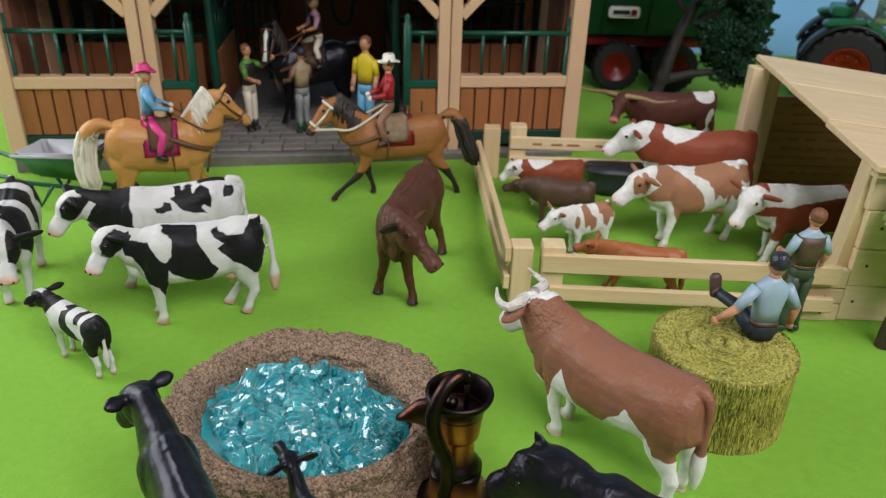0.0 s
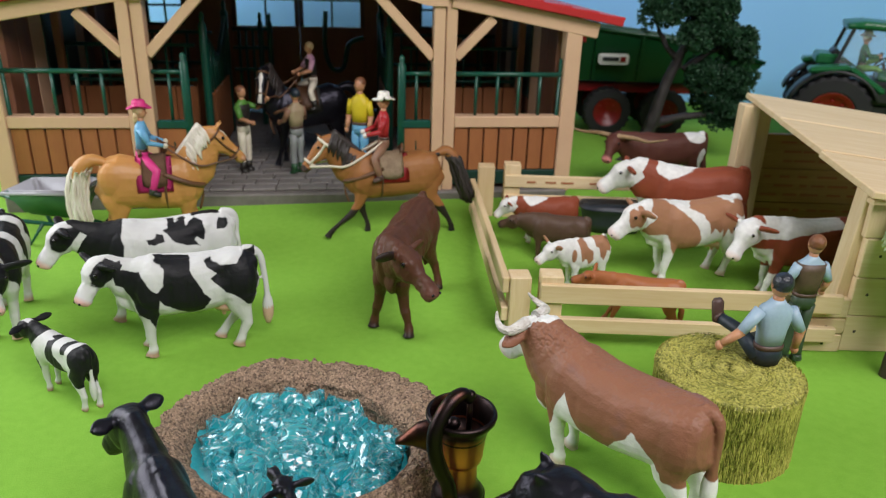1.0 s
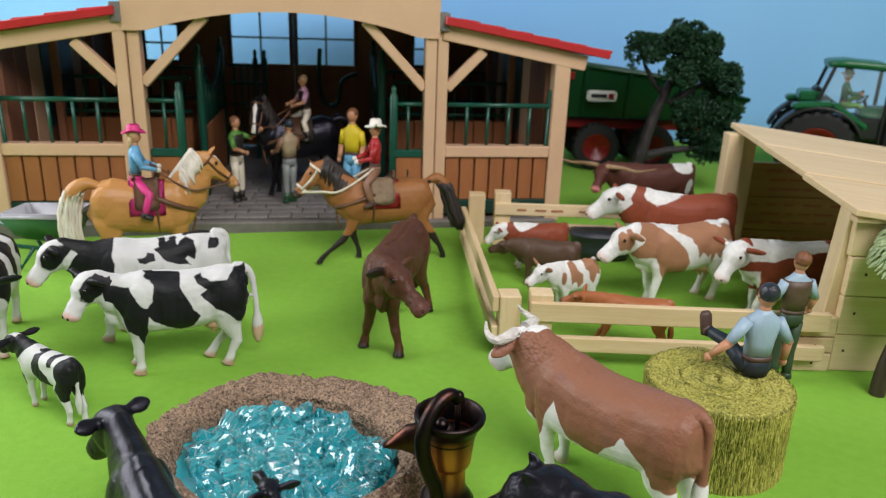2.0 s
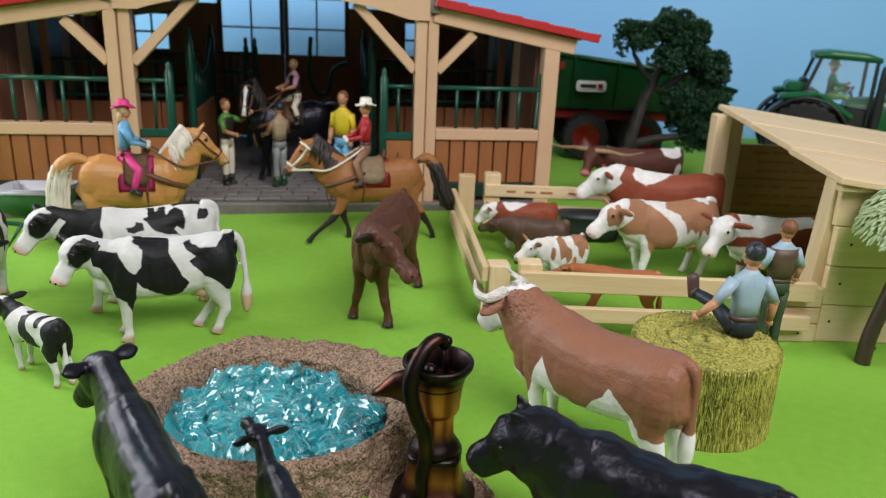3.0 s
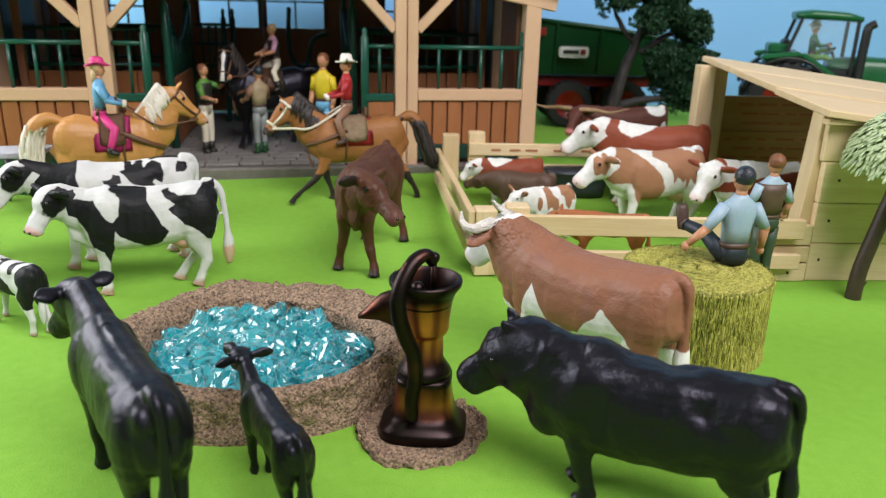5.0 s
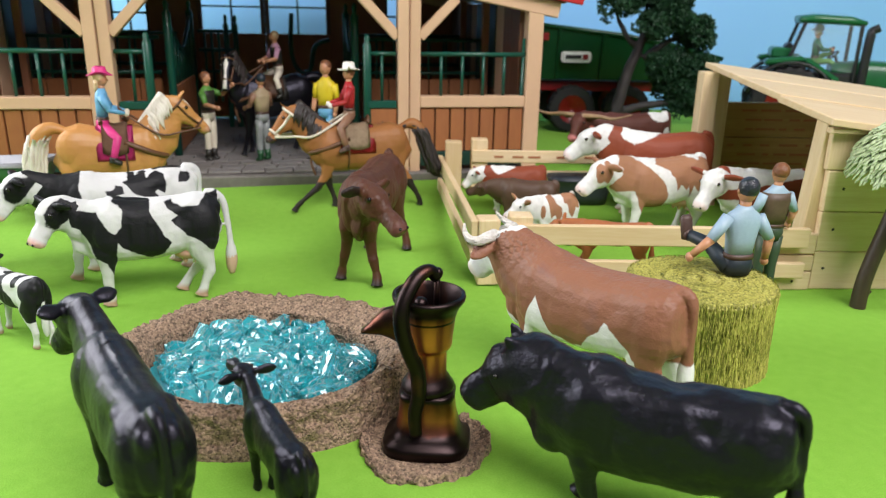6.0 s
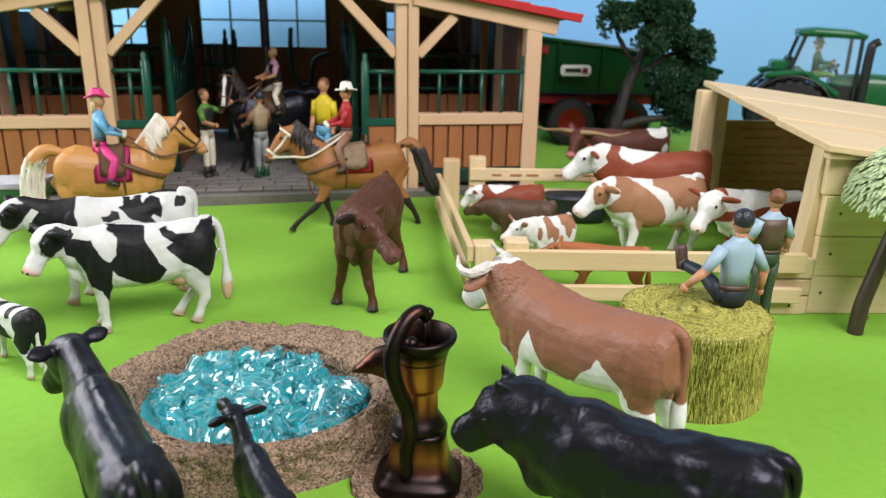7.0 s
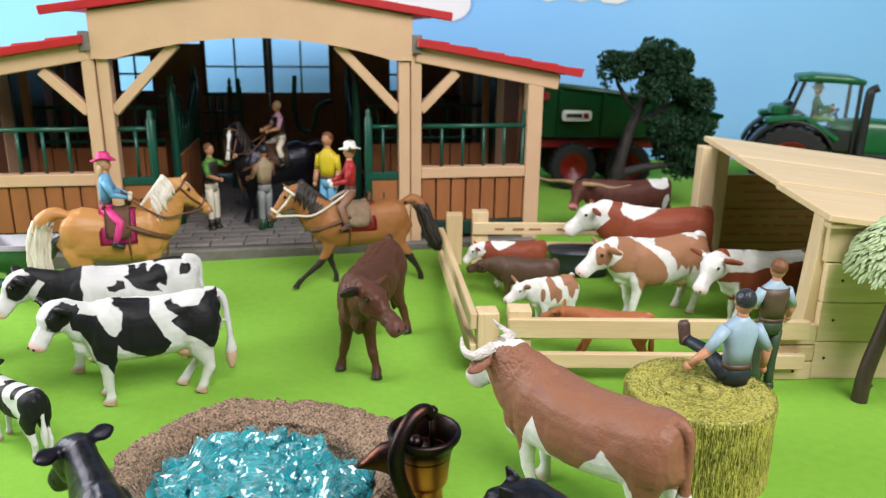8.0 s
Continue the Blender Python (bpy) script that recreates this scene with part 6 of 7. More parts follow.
            w = (0.120 if fore else 0.125) * girth
            if fore:
                j = ((0.34, 0.66, 0, 0.075, 0.16), (0.345, 0.52, 0, 0.072, 0.115), (0.34, 0.40, 0.1, 0.052, 0.070), (0.345, 0.28, 0.35, 0.045, 0.048), (0.348, 0.24, 0.5, 0.046, 0.050), (0.34, 0.14, 0.8, 0.033, 0.036), (0.34, 0.085, 0.93, 0.043, 0.046), (0.35, 0.045, 0.99, 0.044, 0.052), (0.357, 0.0, 1.0, 0.056, 0.072))
            else:
                j = ((-0.37, 0.72, 0, 0.10, 0.19), (-0.345, 0.58, 0, 0.092, 0.165), (-0.355, 0.44, 0.1, 0.062, 0.105), (-0.410, 0.31, 0.3, 0.042, 0.062), (-0.425, 0.26, 0.45, 0.044, 0.058), (-0.408, 0.15, 0.8, 0.035, 0.041), (-0.40, 0.085, 0.93, 0.043, 0.046), (-0.39, 0.045, 0.99, 0.044, 0.052), (-0.383, 0.0, 1.0, 0.056, 0.072))
        loft(bm, [(V(((fx + (fore_at if fore else 0.0)) * L + sw * fs, s * (w * (1 + (stance - 1) * fs) - 0.012 * fs) * H, max(fz * H, 0.0012))), lw * H * thick(fz), lx * H * thick(fz)) for fx, fz, fs, lw, lx in j], sides=14)
    # tail
    td = tail or ((-0.41, 0, 0.975), (-0.475, 0.0, 0.970), (-0.510, 0.0, 0.90), (-0.515, 0.0, 0.72), (-0.520, 0.01, 0.46), (-0.525, 0.02, 0.20))
    tp = curve_pts([(a * L, b * H, c * H) for a, b, c in td], 6)
    n = len(tp)
    if horse:
        loft(bm, [(p, (0.022 + 0.05 * math.sin(3.1 * min(1, 0.12 + k / n))) * H, (0.022 + 0.045 * math.sin(3.1 * min(1, 0.12 + k / n))) * H) for k, p in enumerate(tp)], sides=12)
    else:
        rad = lambda f: 0.044 - 0.013 * min(f / 0.35, 1) if f < 0.70 else max(0.010, 0.031 + 0.020 * math.sin(3.14 * (f - 0.70) / 0.22)) if f < 0.92 else 0.031 - 0.30 * (f - 0.92)
        loft(bm, [(p, rad(k / n) * H, rad(k / n) * 1.1 * H) for k, p in enumerate(tp)], sides=12)
    me = fuse(bm, voxel, soften if soften else 8 if beef > 0.6 or horse else 5)
    co = coords(me)
    if brawn:
        rel = co - np.array(poll)
        keep = np.clip(((rel @ np.array(up)) / H - 0.165) / 0.03, 0, 1) * (np.abs(rel @ np.array(h_way)) < 0.10 * H)
        front = np.clip((co[:, 0] / L - 0.30) / 0.12, 0, 1) * np.clip((co[:, 2] / H - 0.42) / 0.1, 0, 1)
        co = relax(me, co, front * (1 - keep) * np.clip(3.6 - 4 * (rel @ np.array(h_way)) / hl, 0.08, 1), 130)
        me.vertices.foreach_set("co", co.ravel())
        me.update()
    # sculpted muscle and skin folds
    nrm = np.empty(len(me.vertices) * 3)
    me.vertices.foreach_get("normal", nrm)
    nrm = nrm.reshape(-1, 3)
    hx = (co - np.array(poll)) @ np.array(h_way) / hl
    off = co - np.array(poll) - np.outer((co - np.array(poll)) @ np.array(h_way), np.array(h_way))
    hd = np.linalg.norm(off, axis=1) / H
    is_head = (((hx > -0.20) & (hx < 1.2) & (hd < 0.20)) | ((hx > -0.45) & (hx < 0.45) & (hd < 0.40) & (np.abs(off @ np.array(h_side)) > 0.135 * H) & (off @ np.array(up) > -0.08 * H))).astype(float)
    u, w, q = co[:, 0] / L, co[:, 2] / H, co / H
    h_soft = relax(me, np.repeat(is_head[:, None], 3, 1), np.ones(len(co)), 16)[:, 0]
    body = (1 - h_soft) * np.clip((w - 0.30) / 0.2, 0, 1)
    along = (co - np.array(root)) @ np.array(n_way) / (neck_len * H)
    relief = 0.012 * clay_noise(q, 5, seed) + 0.0035 * clay_noise(q, 14, seed + 1) + 0.0010 * clay_noise(q, 40, seed + 2)
    relief += beef * 0.011 * clay_noise(q, 9, seed + 9)
    if not horse:
        relief += -0.026 * bump_at(u, w, -0.20, 0.82, 0.055, 0.07) - 0.016 * bump_at(u, w, 0.17, 0.66, 0.03, 0.17) + 0.016 * (1 - beef) * bump_at(u, w, -0.29, 0.92, 0.05, 0.05) - 0.014 * bump_at(u, w, -0.22, 0.55, 0.03, 0.09)
        relief += 0.003 * np.sin(u * 95 + w * 9 + 1.5 * clay_noise(q, 5, 3)) * bump_at(u, w, 0.0, 0.66, 0.13, 0.14) * (1 - 0.6 * beef)
        relief += (0.0025 + 0.001 * beef) * np.sin(along * 24 + 4.0 * clay_noise(q, 5, 4)) * np.exp(-((along - 0.35) / 0.35) ** 2) * (w > 0.45) * (0.4 if soften else 1.0)
        relief += -0.012 * (1 - beef) * np.exp(-(co[:, 1] / (0.035 * H)) ** 2) * ((u > -0.40) & (u < 0.2) & (w > 0.85))
    face = (0.3 if soften else 1.0) * 0.005 * clay_noise(q, 16, seed + 5) + 0.003 * clay_noise(q, 40, seed + 6) - (0.012 * np.exp(-((hx - 0.55) / 0.12) ** 2) * (hd > 0.05) if not horse else 0)
    co = co + nrm * (H * knead * (relief * body + face * h_soft * (np.abs(off @ np.array(h_side)) < 0.11 * H)))[:, None]
    if curls:
        near = np.maximum(np.maximum(0.30 * np.clip((w - 0.88) / 0.10, 0, 1), 0.7 * np.exp(-(((along - 0.55) / 0.35) ** 2)) * np.clip((w - 0.85) / 0.15, 0, 1)), ((hx > -0.4) & (hx < 0.30) & (off @ np.array(up) > 0.03 * H)) * 1.2)
        co = co + nrm * (0.00085 * near * np.clip(np.abs(clay_noise(q, 38, 31)) * 3 - 0.8, -0.8, 0.6))[:, None]
    co[:, 2] = np.maximum(co[:, 2], 0.0)
    me.vertices.foreach_set("co", co.ravel())
    S = {"u": co[:, 0] / L + 0.010 * clay_noise(q, 12, 5), "w": co[:, 2] / H + 0.012 * clay_noise(q, 12, 6), "y": co[:, 1] / H, "hx": hx, "hy": (off @ np.array(h_side)) / H, "hz": (off @ np.array(up)) / H, "head": is_head, "hd": hd, "along": along}
    mask(me, "patch", patch(S) if patch else np.full(len(co), -1.0))
    mask(me, "nose", np.where(is_head > 0, (hx - (0.92 if not horse else 0.9)) * 5, -1.0))
    mask(me, "hoof", (0.065 - S["w"]) * 12)
    me.shade_smooth()
    # eyes, horns, udder and other add-ons joined into the same figure
    bm = bmesh.new()
    bm.from_mesh(me)
    mats = [mat, M_EYE]
    for s in (-1, 1):
        e = poll + h_way * (0.28 * hl) + h_side * (s * (0.098 * (1 - 0.06 * brawn) * fat * big if not horse else 0.066) * H) + up * (0.040 * H)
        ball(bm, e, (0.020 - 0.004 * brawn if not horse else 0.018) * H, 1, 10)
        ball(bm, poll + h_way * (1.0 * hl) + h_side * (s * (0.038 * big if not horse else 0.032) * H) + up * (0.010 * H) + h_way * (0.012 * H if not horse else 0.0), 0.013 * H, 1, 8)

    def slot(m):
        if m not in mats:
            mats.append(m)
        return mats.index(m)

    F = {"H": H, "L": L, "poll": poll, "h_way": h_way, "h_side": h_side, "up": up, "hl": hl, "root": root, "n_way": n_way, "n_side": n_side, "slot": slot, "neck_len": neck_len * H, "tail": tp}
    if udder:
        ball(bm, (-0.27 * L, 0, 0.450 * H), 0.125 * H, slot(M_UDDER), 18, (1.35, 1.05, 0.72))
        for s in (-1, 1):
            for k in (-0.30, -0.22):
                loft(bm, [(V((k * L, s * 0.050 * H, 0.40 * H)), 0.026 * H, 0.026 * H), (V((k * L, s * 0.052 * H, 0.355 * H)), 0.021 * H, 0.021 * H), (V((k * L, s * 0.053 * H, 0.335 * H)), 0.010 * H, 0.010 * H)], sides=8, slot=slot(M_UDDER))
    if tuft:
        i0 = int(0.78 * n)
        loft(bm, [(tp[i] + V((0, 0, -0.004 * H)), (rad(i / n) - 0.004 + 0.008 * min(1, (i - i0) / 3)) * H, (rad(i / n) * 1.1 - 0.004 + 0.008 * min(1, (i - i0) / 3)) * H) for i in range(i0, n)], sides=12, slot=slot(tuft))
    if horns:
        for s in (-1, 1):
            pts = curve_pts([poll + h_way * (a * hl) + h_side * (s * b * H) + up * (c * H) for a, b, c in horns], 5)
            loft(bm, [(p, horn_r * H * (1 - 0.85 * (k / (len(pts) - 1)) ** 1.5), horn_r * H * (1 - 0.85 * (k / (len(pts) - 1)) ** 1.5)) for k, p in enumerate(pts)], up, 12, slot=slot(horn_mat or M_HORN))
    if extra:
        extra(bm, F)
    bm.to_mesh(me)
    bm.free()
    ob = new(name, me)
    for m in mats:
        me.materials.append(m)
    ob.matrix_world = pose(x, y, (land(y) if z is None else z) - 0.0003, 0, 0, turn)
    return tagged(ob, label, category, group)


# -- coat patterns
def eye_patch(S, blaze=0.072, low=0.56):
    """Dark sides of the face round a white blaze, with dark ears."""
    d = np.minimum(np.minimum(np.abs(S["hy"]) - blaze, low - S["hx"]), S["hz"] + 0.10) * 5
    return np.where(np.abs(S["hy"]) > 0.142, 0.4, d)


def coat_holstein_a(S):
    body = smooth_max(outline(S, [(0.825, 0.971), (0.690, 0.928), (0.525, 0.916), (0.360, 0.900), (0.345, 0.841), (0.300, 0.751), (0.249, 0.714), (0.201, 0.780), (0.195, 0.905), (0.270, 0.998), (0.240, 1.073), (0.009, 1.039), (-0.000, 0.892), (-0.045, 0.769), (-0.090, 0.645), (-0.129, 0.596), (-0.075, 0.494), (0.015, 0.453), (0.120, 0.499), (0.210, 0.578), (0.243, 0.632), (0.261, 0.560), (0.270, 0.432), (0.309, 0.308), (0.333, 0.439), (0.411, 0.489), (0.450, 0.622), (0.495, 0.746), (0.585, 0.784), (0.675, 0.818)], 1), outline(S, [(-0.105, 0.948), (-0.150, 0.967), (-0.211, 0.919), (-0.346, 0.914), (-0.412, 0.998), (-0.556, 1.015), (-0.571, 0.844), (-0.502, 0.682), (-0.466, 0.551), (-0.454, 0.450), (-0.406, 0.483), (-0.331, 0.583), (-0.256, 0.660), (-0.166, 0.755), (-0.141, 0.798), (-0.196, 0.836), (-0.135, 0.894)], 1), blobs(S, [(-0.2, 0.75, 0.2, 0.2, -1), (0.3, 0.7, 0.16, 0.2, -1)]))
    body = np.where((S["u"] < -0.495) & (np.abs(S["y"]) < 0.06), -0.5, body)
    return np.where(S["head"] > 0, eye_patch(S), body)


def coat_holstein_b(S):
    collar = np.minimum(S["u"] - 0.30 - 0.05 * (0.8 - S["w"]), S["w"] - 0.55) * 5
    body = smooth_max(collar, outline(S, [(0.017, 0.907), (-0.020, 0.923), (-0.013, 0.976), (-0.050, 0.997), (-0.079, 0.957), (-0.131, 0.986), (-0.153, 0.942), (-0.216, 0.985), (-0.260, 0.963), (-0.271, 0.896), (-0.282, 0.848), (-0.264, 0.792), (-0.216, 0.829), (-0.197, 0.806), (-0.234, 0.737), (-0.161, 0.752), (-0.050, 0.807), (-0.020, 0.866)], 1), outline(S, [(-0.363, 0.919), (-0.375, 0.972), (-0.426, 0.962), (-0.456, 0.919), (-0.419, 0.877), (-0.367, 0.877)], 1), outline(S, [(0.135, 0.844), (0.087, 0.845), (0.068, 0.882), (0.024, 0.869), (0.017, 0.821), (0.079, 0.788), (0.116, 0.805)], 1), blobs(S, [(-0.3, 0.8, 0.16, 0.25, -1)]))
    return np.where(S["head"] > 0, eye_patch(S), body)


def coat_holstein_c(S):
    body = smooth_max(outline(S, [(0.50, 1.0), (0.22, 1.04), (0.16, 0.86), (0.24, 0.70), (0.18, 0.52), (0.30, 0.44), (0.40, 0.60), (0.52, 0.70)]), outline(S, [(0.02, 1.04), (-0.20, 1.04), (-0.24, 0.84), (-0.14, 0.78), (-0.12, 0.60), (-0.02, 0.58), (0.06, 0.74)]), outline(S, [(-0.34, 1.04), (-0.55, 1.0), (-0.54, 0.62), (-0.44, 0.50), (-0.38, 0.66), (-0.30, 0.80)]))
    return np.where(S["head"] > 0, eye_patch(S, 0.035, 0.6), body)


def coat_holstein_calf(S):
    body = smooth_max(outline(S, [(0.13, 0.93), (0.02, 0.97), (-0.05, 0.80), (-0.17, 0.70), (-0.20, 0.56), (-0.08, 0.47), (0.03, 0.56), (0.12, 0.68)], 1), outline(S, [(0.16, 1.06), (0.02, 1.06), (0.05, 0.86), (0.13, 0.84)], -1), outline(S, [(-0.33, 0.97), (-0.41, 1.04), (-0.54, 1.02), (-0.57, 0.80), (-0.50, 0.62), (-0.45, 0.42), (-0.35, 0.40), (-0.30, 0.58), (-0.38, 0.72), (-0.32, 0.84)]), outline(S, [(-0.13, 1.04), (-0.24, 1.04), (-0.27, 0.90), (-0.17, 0.86)]), outline(S, [(0.42, 0.66), (0.34, 0.62), (0.33, 0.44), (0.38, 0.30), (0.43, 0.46)]), np.minimum(S["along"] - 0.22 + 0.15 * (S["w"] - 0.9), 0.9) * 3)
    return np.where(S["head"] > 0, np.maximum(np.abs(S["hy"]) - 0.050, S["hx"] - 0.45) * 4, body)


def coat_hereford(S):
    """White face, poll, belly and socks on a brown bull."""
    spike = lambda c, h, r: h * np.clip(1 - np.abs(S["u"] - c) / r, 0, 1)
    under = (0.50 + 0.02 * np.sin(S["u"] * 23 + 1) + spike(0.245, 0.24, 0.10) + spike(-0.17, 0.22, 0.14) - spike(0.37, 0.16, 0.08) - spike(0.03, 0.08, 0.10) - S["w"]) * 4
    under = np.where(S["u"] < -0.33, (np.where(S["u"] < -0.485, 0.52, 0.44) - S["w"]) * 4, under)
    under = np.maximum(under, np.minimum((S["along"] - 0.84) * 5, (0.10 - np.abs(S["hy"])) * 6))
    face = np.minimum(0.120 - np.abs(S["hy"]), S["hx"] + 0.30) * 6
    return np.where(S["head"] > 0, np.where(np.abs(S["hy"]) > 0.135, -0.4, face), under)


def coat_saddle(S):
    """White head and belly on red, with a white crest that tapers along the back."""
    low = 0.86 + 0.12 * np.clip((0.34 - S["u"]) / 0.34, -0.2, 1.2) + 0.30 * np.clip(S["along"], 0, 1)
    crest = np.minimum(S["w"] - low, np.minimum(S["u"] + 0.06, 0.45 - S["along"])) * 6
    under = (0.36 + 0.03 * np.sin(S["u"] * 25) - S["w"]) * 3
    throat = np.maximum((S["along"] - 0.72) * 4, np.minimum(S["u"] - 0.46, 0.60 - S["w"]) * 4)
    head = np.where(np.abs(S["hy"]) > 0.138, -0.4, 0.5)
    return np.where(S["head"] > 0, head, smooth_max(crest, under, throat))


def coat_ridge(S):
    """White back line, neck and face on red."""
    ridge = np.minimum(S["w"] - 0.86 + 0.22 * np.clip(S["u"] - 0.1, -0.3, 0.3), np.minimum(S["u"] + 0.24, 0.55 - S["u"])) * 5
    under = (0.35 - S["w"]) * 3
    throat = np.minimum(S["u"] - 0.42, 0.66 - S["w"]) * 4
    head = np.where(np.abs(S["hy"]) > 0.138, -0.4, 0.5)
    return np.where(S["head"] > 0, head, smooth_max(ridge, under, throat))


def coat_simmental(S):
    tan = smooth_max(outline(S, [(0.778, 1.128), (0.463, 1.043), (0.278, 0.915), (0.111, 0.744), (0.048, 0.573), (0.056, 0.402), (0.130, 0.231), (0.241, 0.274), (0.352, 0.444), (0.419, 0.637), (0.604, 0.637), (0.741, 0.744)]), outline(S, [(0.204, 0.932), (-0.056, 1.051), (-0.196, 1.077), (-0.222, 1.000), (-0.333, 0.970), (-0.444, 0.979), (-0.556, 0.915), (-0.556, 0.808), (-0.407, 0.808), (-0.352, 0.850), (-0.333, 0.573), (-0.278, 0.679), (-0.241, 0.530), (-0.204, 0.679), (-0.167, 0.628), (-0.093, 0.701), (-0.044, 0.607), (-0.019, 0.765), (0.056, 0.872)]))
    neck = np.where((S["along"] > 0.85), -0.3, tan)
    eye = (0.105 + 0.018 * np.sin(S["hx"] * 19 + S["hz"] * 31) - np.hypot((S["hx"] - 0.20) * 0.36, S["hz"] * 0.95)) * 4
    head = np.where(np.abs(S["hy"]) > 0.045, -eye, 0.5)
    return np.where(S["head"] > 0, head, -neck)


def coat_calf_spots(S):
    tan = smooth_max(outline(S, [(0.34, 0.98), (0.16, 1.02), (0.10, 0.86), (-0.02, 0.80), (-0.04, 0.62), (0.06, 0.52), (0.14, 0.66), (0.24, 0.60), (0.30, 0.74)]), outline(S, [(-0.12, 1.02), (-0.34, 1.03), (-0.52, 0.94), (-0.50, 0.74), (-0.40, 0.78), (-0.34, 0.58), (-0.24, 0.66), (-0.20, 0.82), (-0.10, 0.86)]), blobs(S, [(0.44, 0.72, 0.05, 0.12, 0)]))
    head = np.where(np.abs(S["hy"]) > 0.135, -0.5, 0.5)
    return np.where(S["head"] > 0, head, -tan)


def coat_longhorn(S):
    return blobs(S, [(-0.34, 0.96, 0.13, 0.10, 0), (-0.42, 0.60, 0.06, 0.17, 0), (-0.42, 0.3, 0.08, 0.15, 0)])


def coat_bay(S):
    return np.maximum((0.36 - S["w"]) * 4, np.where(S["head"] > 0, (S["hx"] - 0.86) * 4, -1))


def coat_chocolate(S):
    return np.where((S["head"] > 0) & (S["hy"] < -0.125), 0.4, -0.5)


PEN = "cattle in the pen"
quadruped("cow", "black and white Holstein cow figure standing on green cloth", "toy cow", -0.1672, 0.4545, 199, 0.0705, 0.0835, M_HOLSTEIN, neck=(-2, 36), head=(34, -52), neck_len=0.37, head_len=0.38, slim=0.84, ears=0.18, legs=(0.0, 0.03, 0.08, 0.24), patch=coat_holstein_a, udder=True, seed=3, tuft=M_TUFT, tail=((-0.41, 0, 0.975), (-0.48, 0.0, 0.975), (-0.535, 0.0, 0.90), (-0.565, 0.0, 0.68), (-0.575, 0.0, 0.40), (-0.57, 0.0, 0.17)))
quadruped("cow", "white Holstein cow figure with black head and neck", "toy cow", -0.2023, 0.5076, 203, 0.0753, 0.0965, M_HOLSTEIN, neck=(-1, 32), head=(10, -50), neck_len=0.41, head_len=0.38, slim=0.84, ears=0.18, legs=(0.05, -0.1, 0.02, 0.1), patch=coat_holstein_b, udder=True, seed=4, tuft=M_TUFT)
quadruped("cow", "black and white Holstein cow figure seen from the front", "toy cow", -0.3118, 0.4832, 292, 0.0719, 0.0826, M_HOLSTEIN, neck=(13, 23), head=(1, -48), neck_len=0.40, legs=(0.06, -0.05, 0.05, 0.1), patch=coat_holstein_c, udder=True, seed=5)
quadruped("calf", "small black and white Holstein calf figure", "toy calf", -0.2237, 0.3890, 147, 0.0416, 0.0508, M_HOLSTEIN, neck=(7, 44), head=(10, -30), neck_len=0.34, head_len=0.42, girth=0.82, depth=0.86, legs=(-0.02, 0.06, 0.0, -0.08), patch=coat_holstein_calf, seed=6, voxel=0.0007, ears=0.24)
quadruped("cow", "chocolate brown cow figure turning its head", "toy cow", -0.0285, 0.5170, 257, 0.0805, 0.104, M_CHOCOLATE, neck=(35, 31), head=(62, -32), neck_len=0.36, head_len=0.45, ears=0.17, girth=0.80, stance=2.0, depth=0.93, slim=0.84, legs=(0.05, -0.05, -0.05, 0.02), patch=coat_chocolate, seed=7, voxel=0.0007)
quadruped("cow", "glossy black cow figure beside the pond", "toy cow", -0.1000, 0.2282, 123.5, 0.0680, 0.094, M_BLACK, neck=(5, 36), head=(20, -48), neck_len=0.42, head_len=0.42, ears=0.14, legs=(0.0, -0.1, 0, 0.1), girth=0.76, seed=8, voxel=0.0006, knead=0.75, soften=14)
quadruped("calf", "small glossy black calf figure beside the pond", "toy calf", -0.0484, 0.2311, 119, 0.0419, 0.0571, M_BLACK, neck=(-1, 44), head=(6, 2), neck_len=0.42, head_len=0.38, girth=0.64, depth=0.85, slim=0.80, legs=(0.0, -0.05, 0.05, -0.16), seed=9, voxel=0.0006, ears=0.20, ear_up=0.1, knead=0.8, soften=8)
quadruped("bull", "glossy black bull figure standing on green cloth", "toy bull", 0.0920, 0.2222, 151.5, 0.0640, 0.0892, M_BLACK, neck=(-14, 13), head=(14, -40), neck_len=0.38, head_len=0.40, beef=1.0, girth=1.02, depth=1.06, brawn=1.0, legs=(-0.08, 0.03, -0.03, 0.0), fore_at=-0.055, seed=10, voxel=0.0006, ears=0.18, ear_up=1.3, ear_fwd=-0.7, ear_at=-0.10, ear_out=0.30, ear_edge=True, knead=1.2, soften=22)
quadruped("bull", "brown bull figure with white face, belly and horns", "toy bull", 0.0914, 0.3244, 133, 0.0700, 0.0972, M_BULL, neck=(-3, 36), head=(8, -44), neck_len=0.38, head_len=0.38, beef=1.0, girth=1.10, legs=(-0.06, 0.0, -0.05, -0.02), patch=coat_hereford, seed=11, voxel=0.0006, curls=True, knead=0.45, horns=((0.0, 0.07, 0.08), (-0.02, 0.17, 0.08), (0.06, 0.25, 0.09), (0.16, 0.275, 0.14), (0.20, 0.255, 0.21), (0.16, 0.22, 0.27)), horn_r=0.050, ears=0.21, ear_fwd=0.55)
quadruped("cow", "red cow figure with white head and crest", "toy cow", 0.2299, 0.6579, 178, 0.0780, 0.0889, M_RED, neck=(0, 31), head=(-4, -38), head_len=0.42, patch=coat_saddle, seed=12, knead=0.55, group=PEN, neck_len=0.40, beef=0.3)
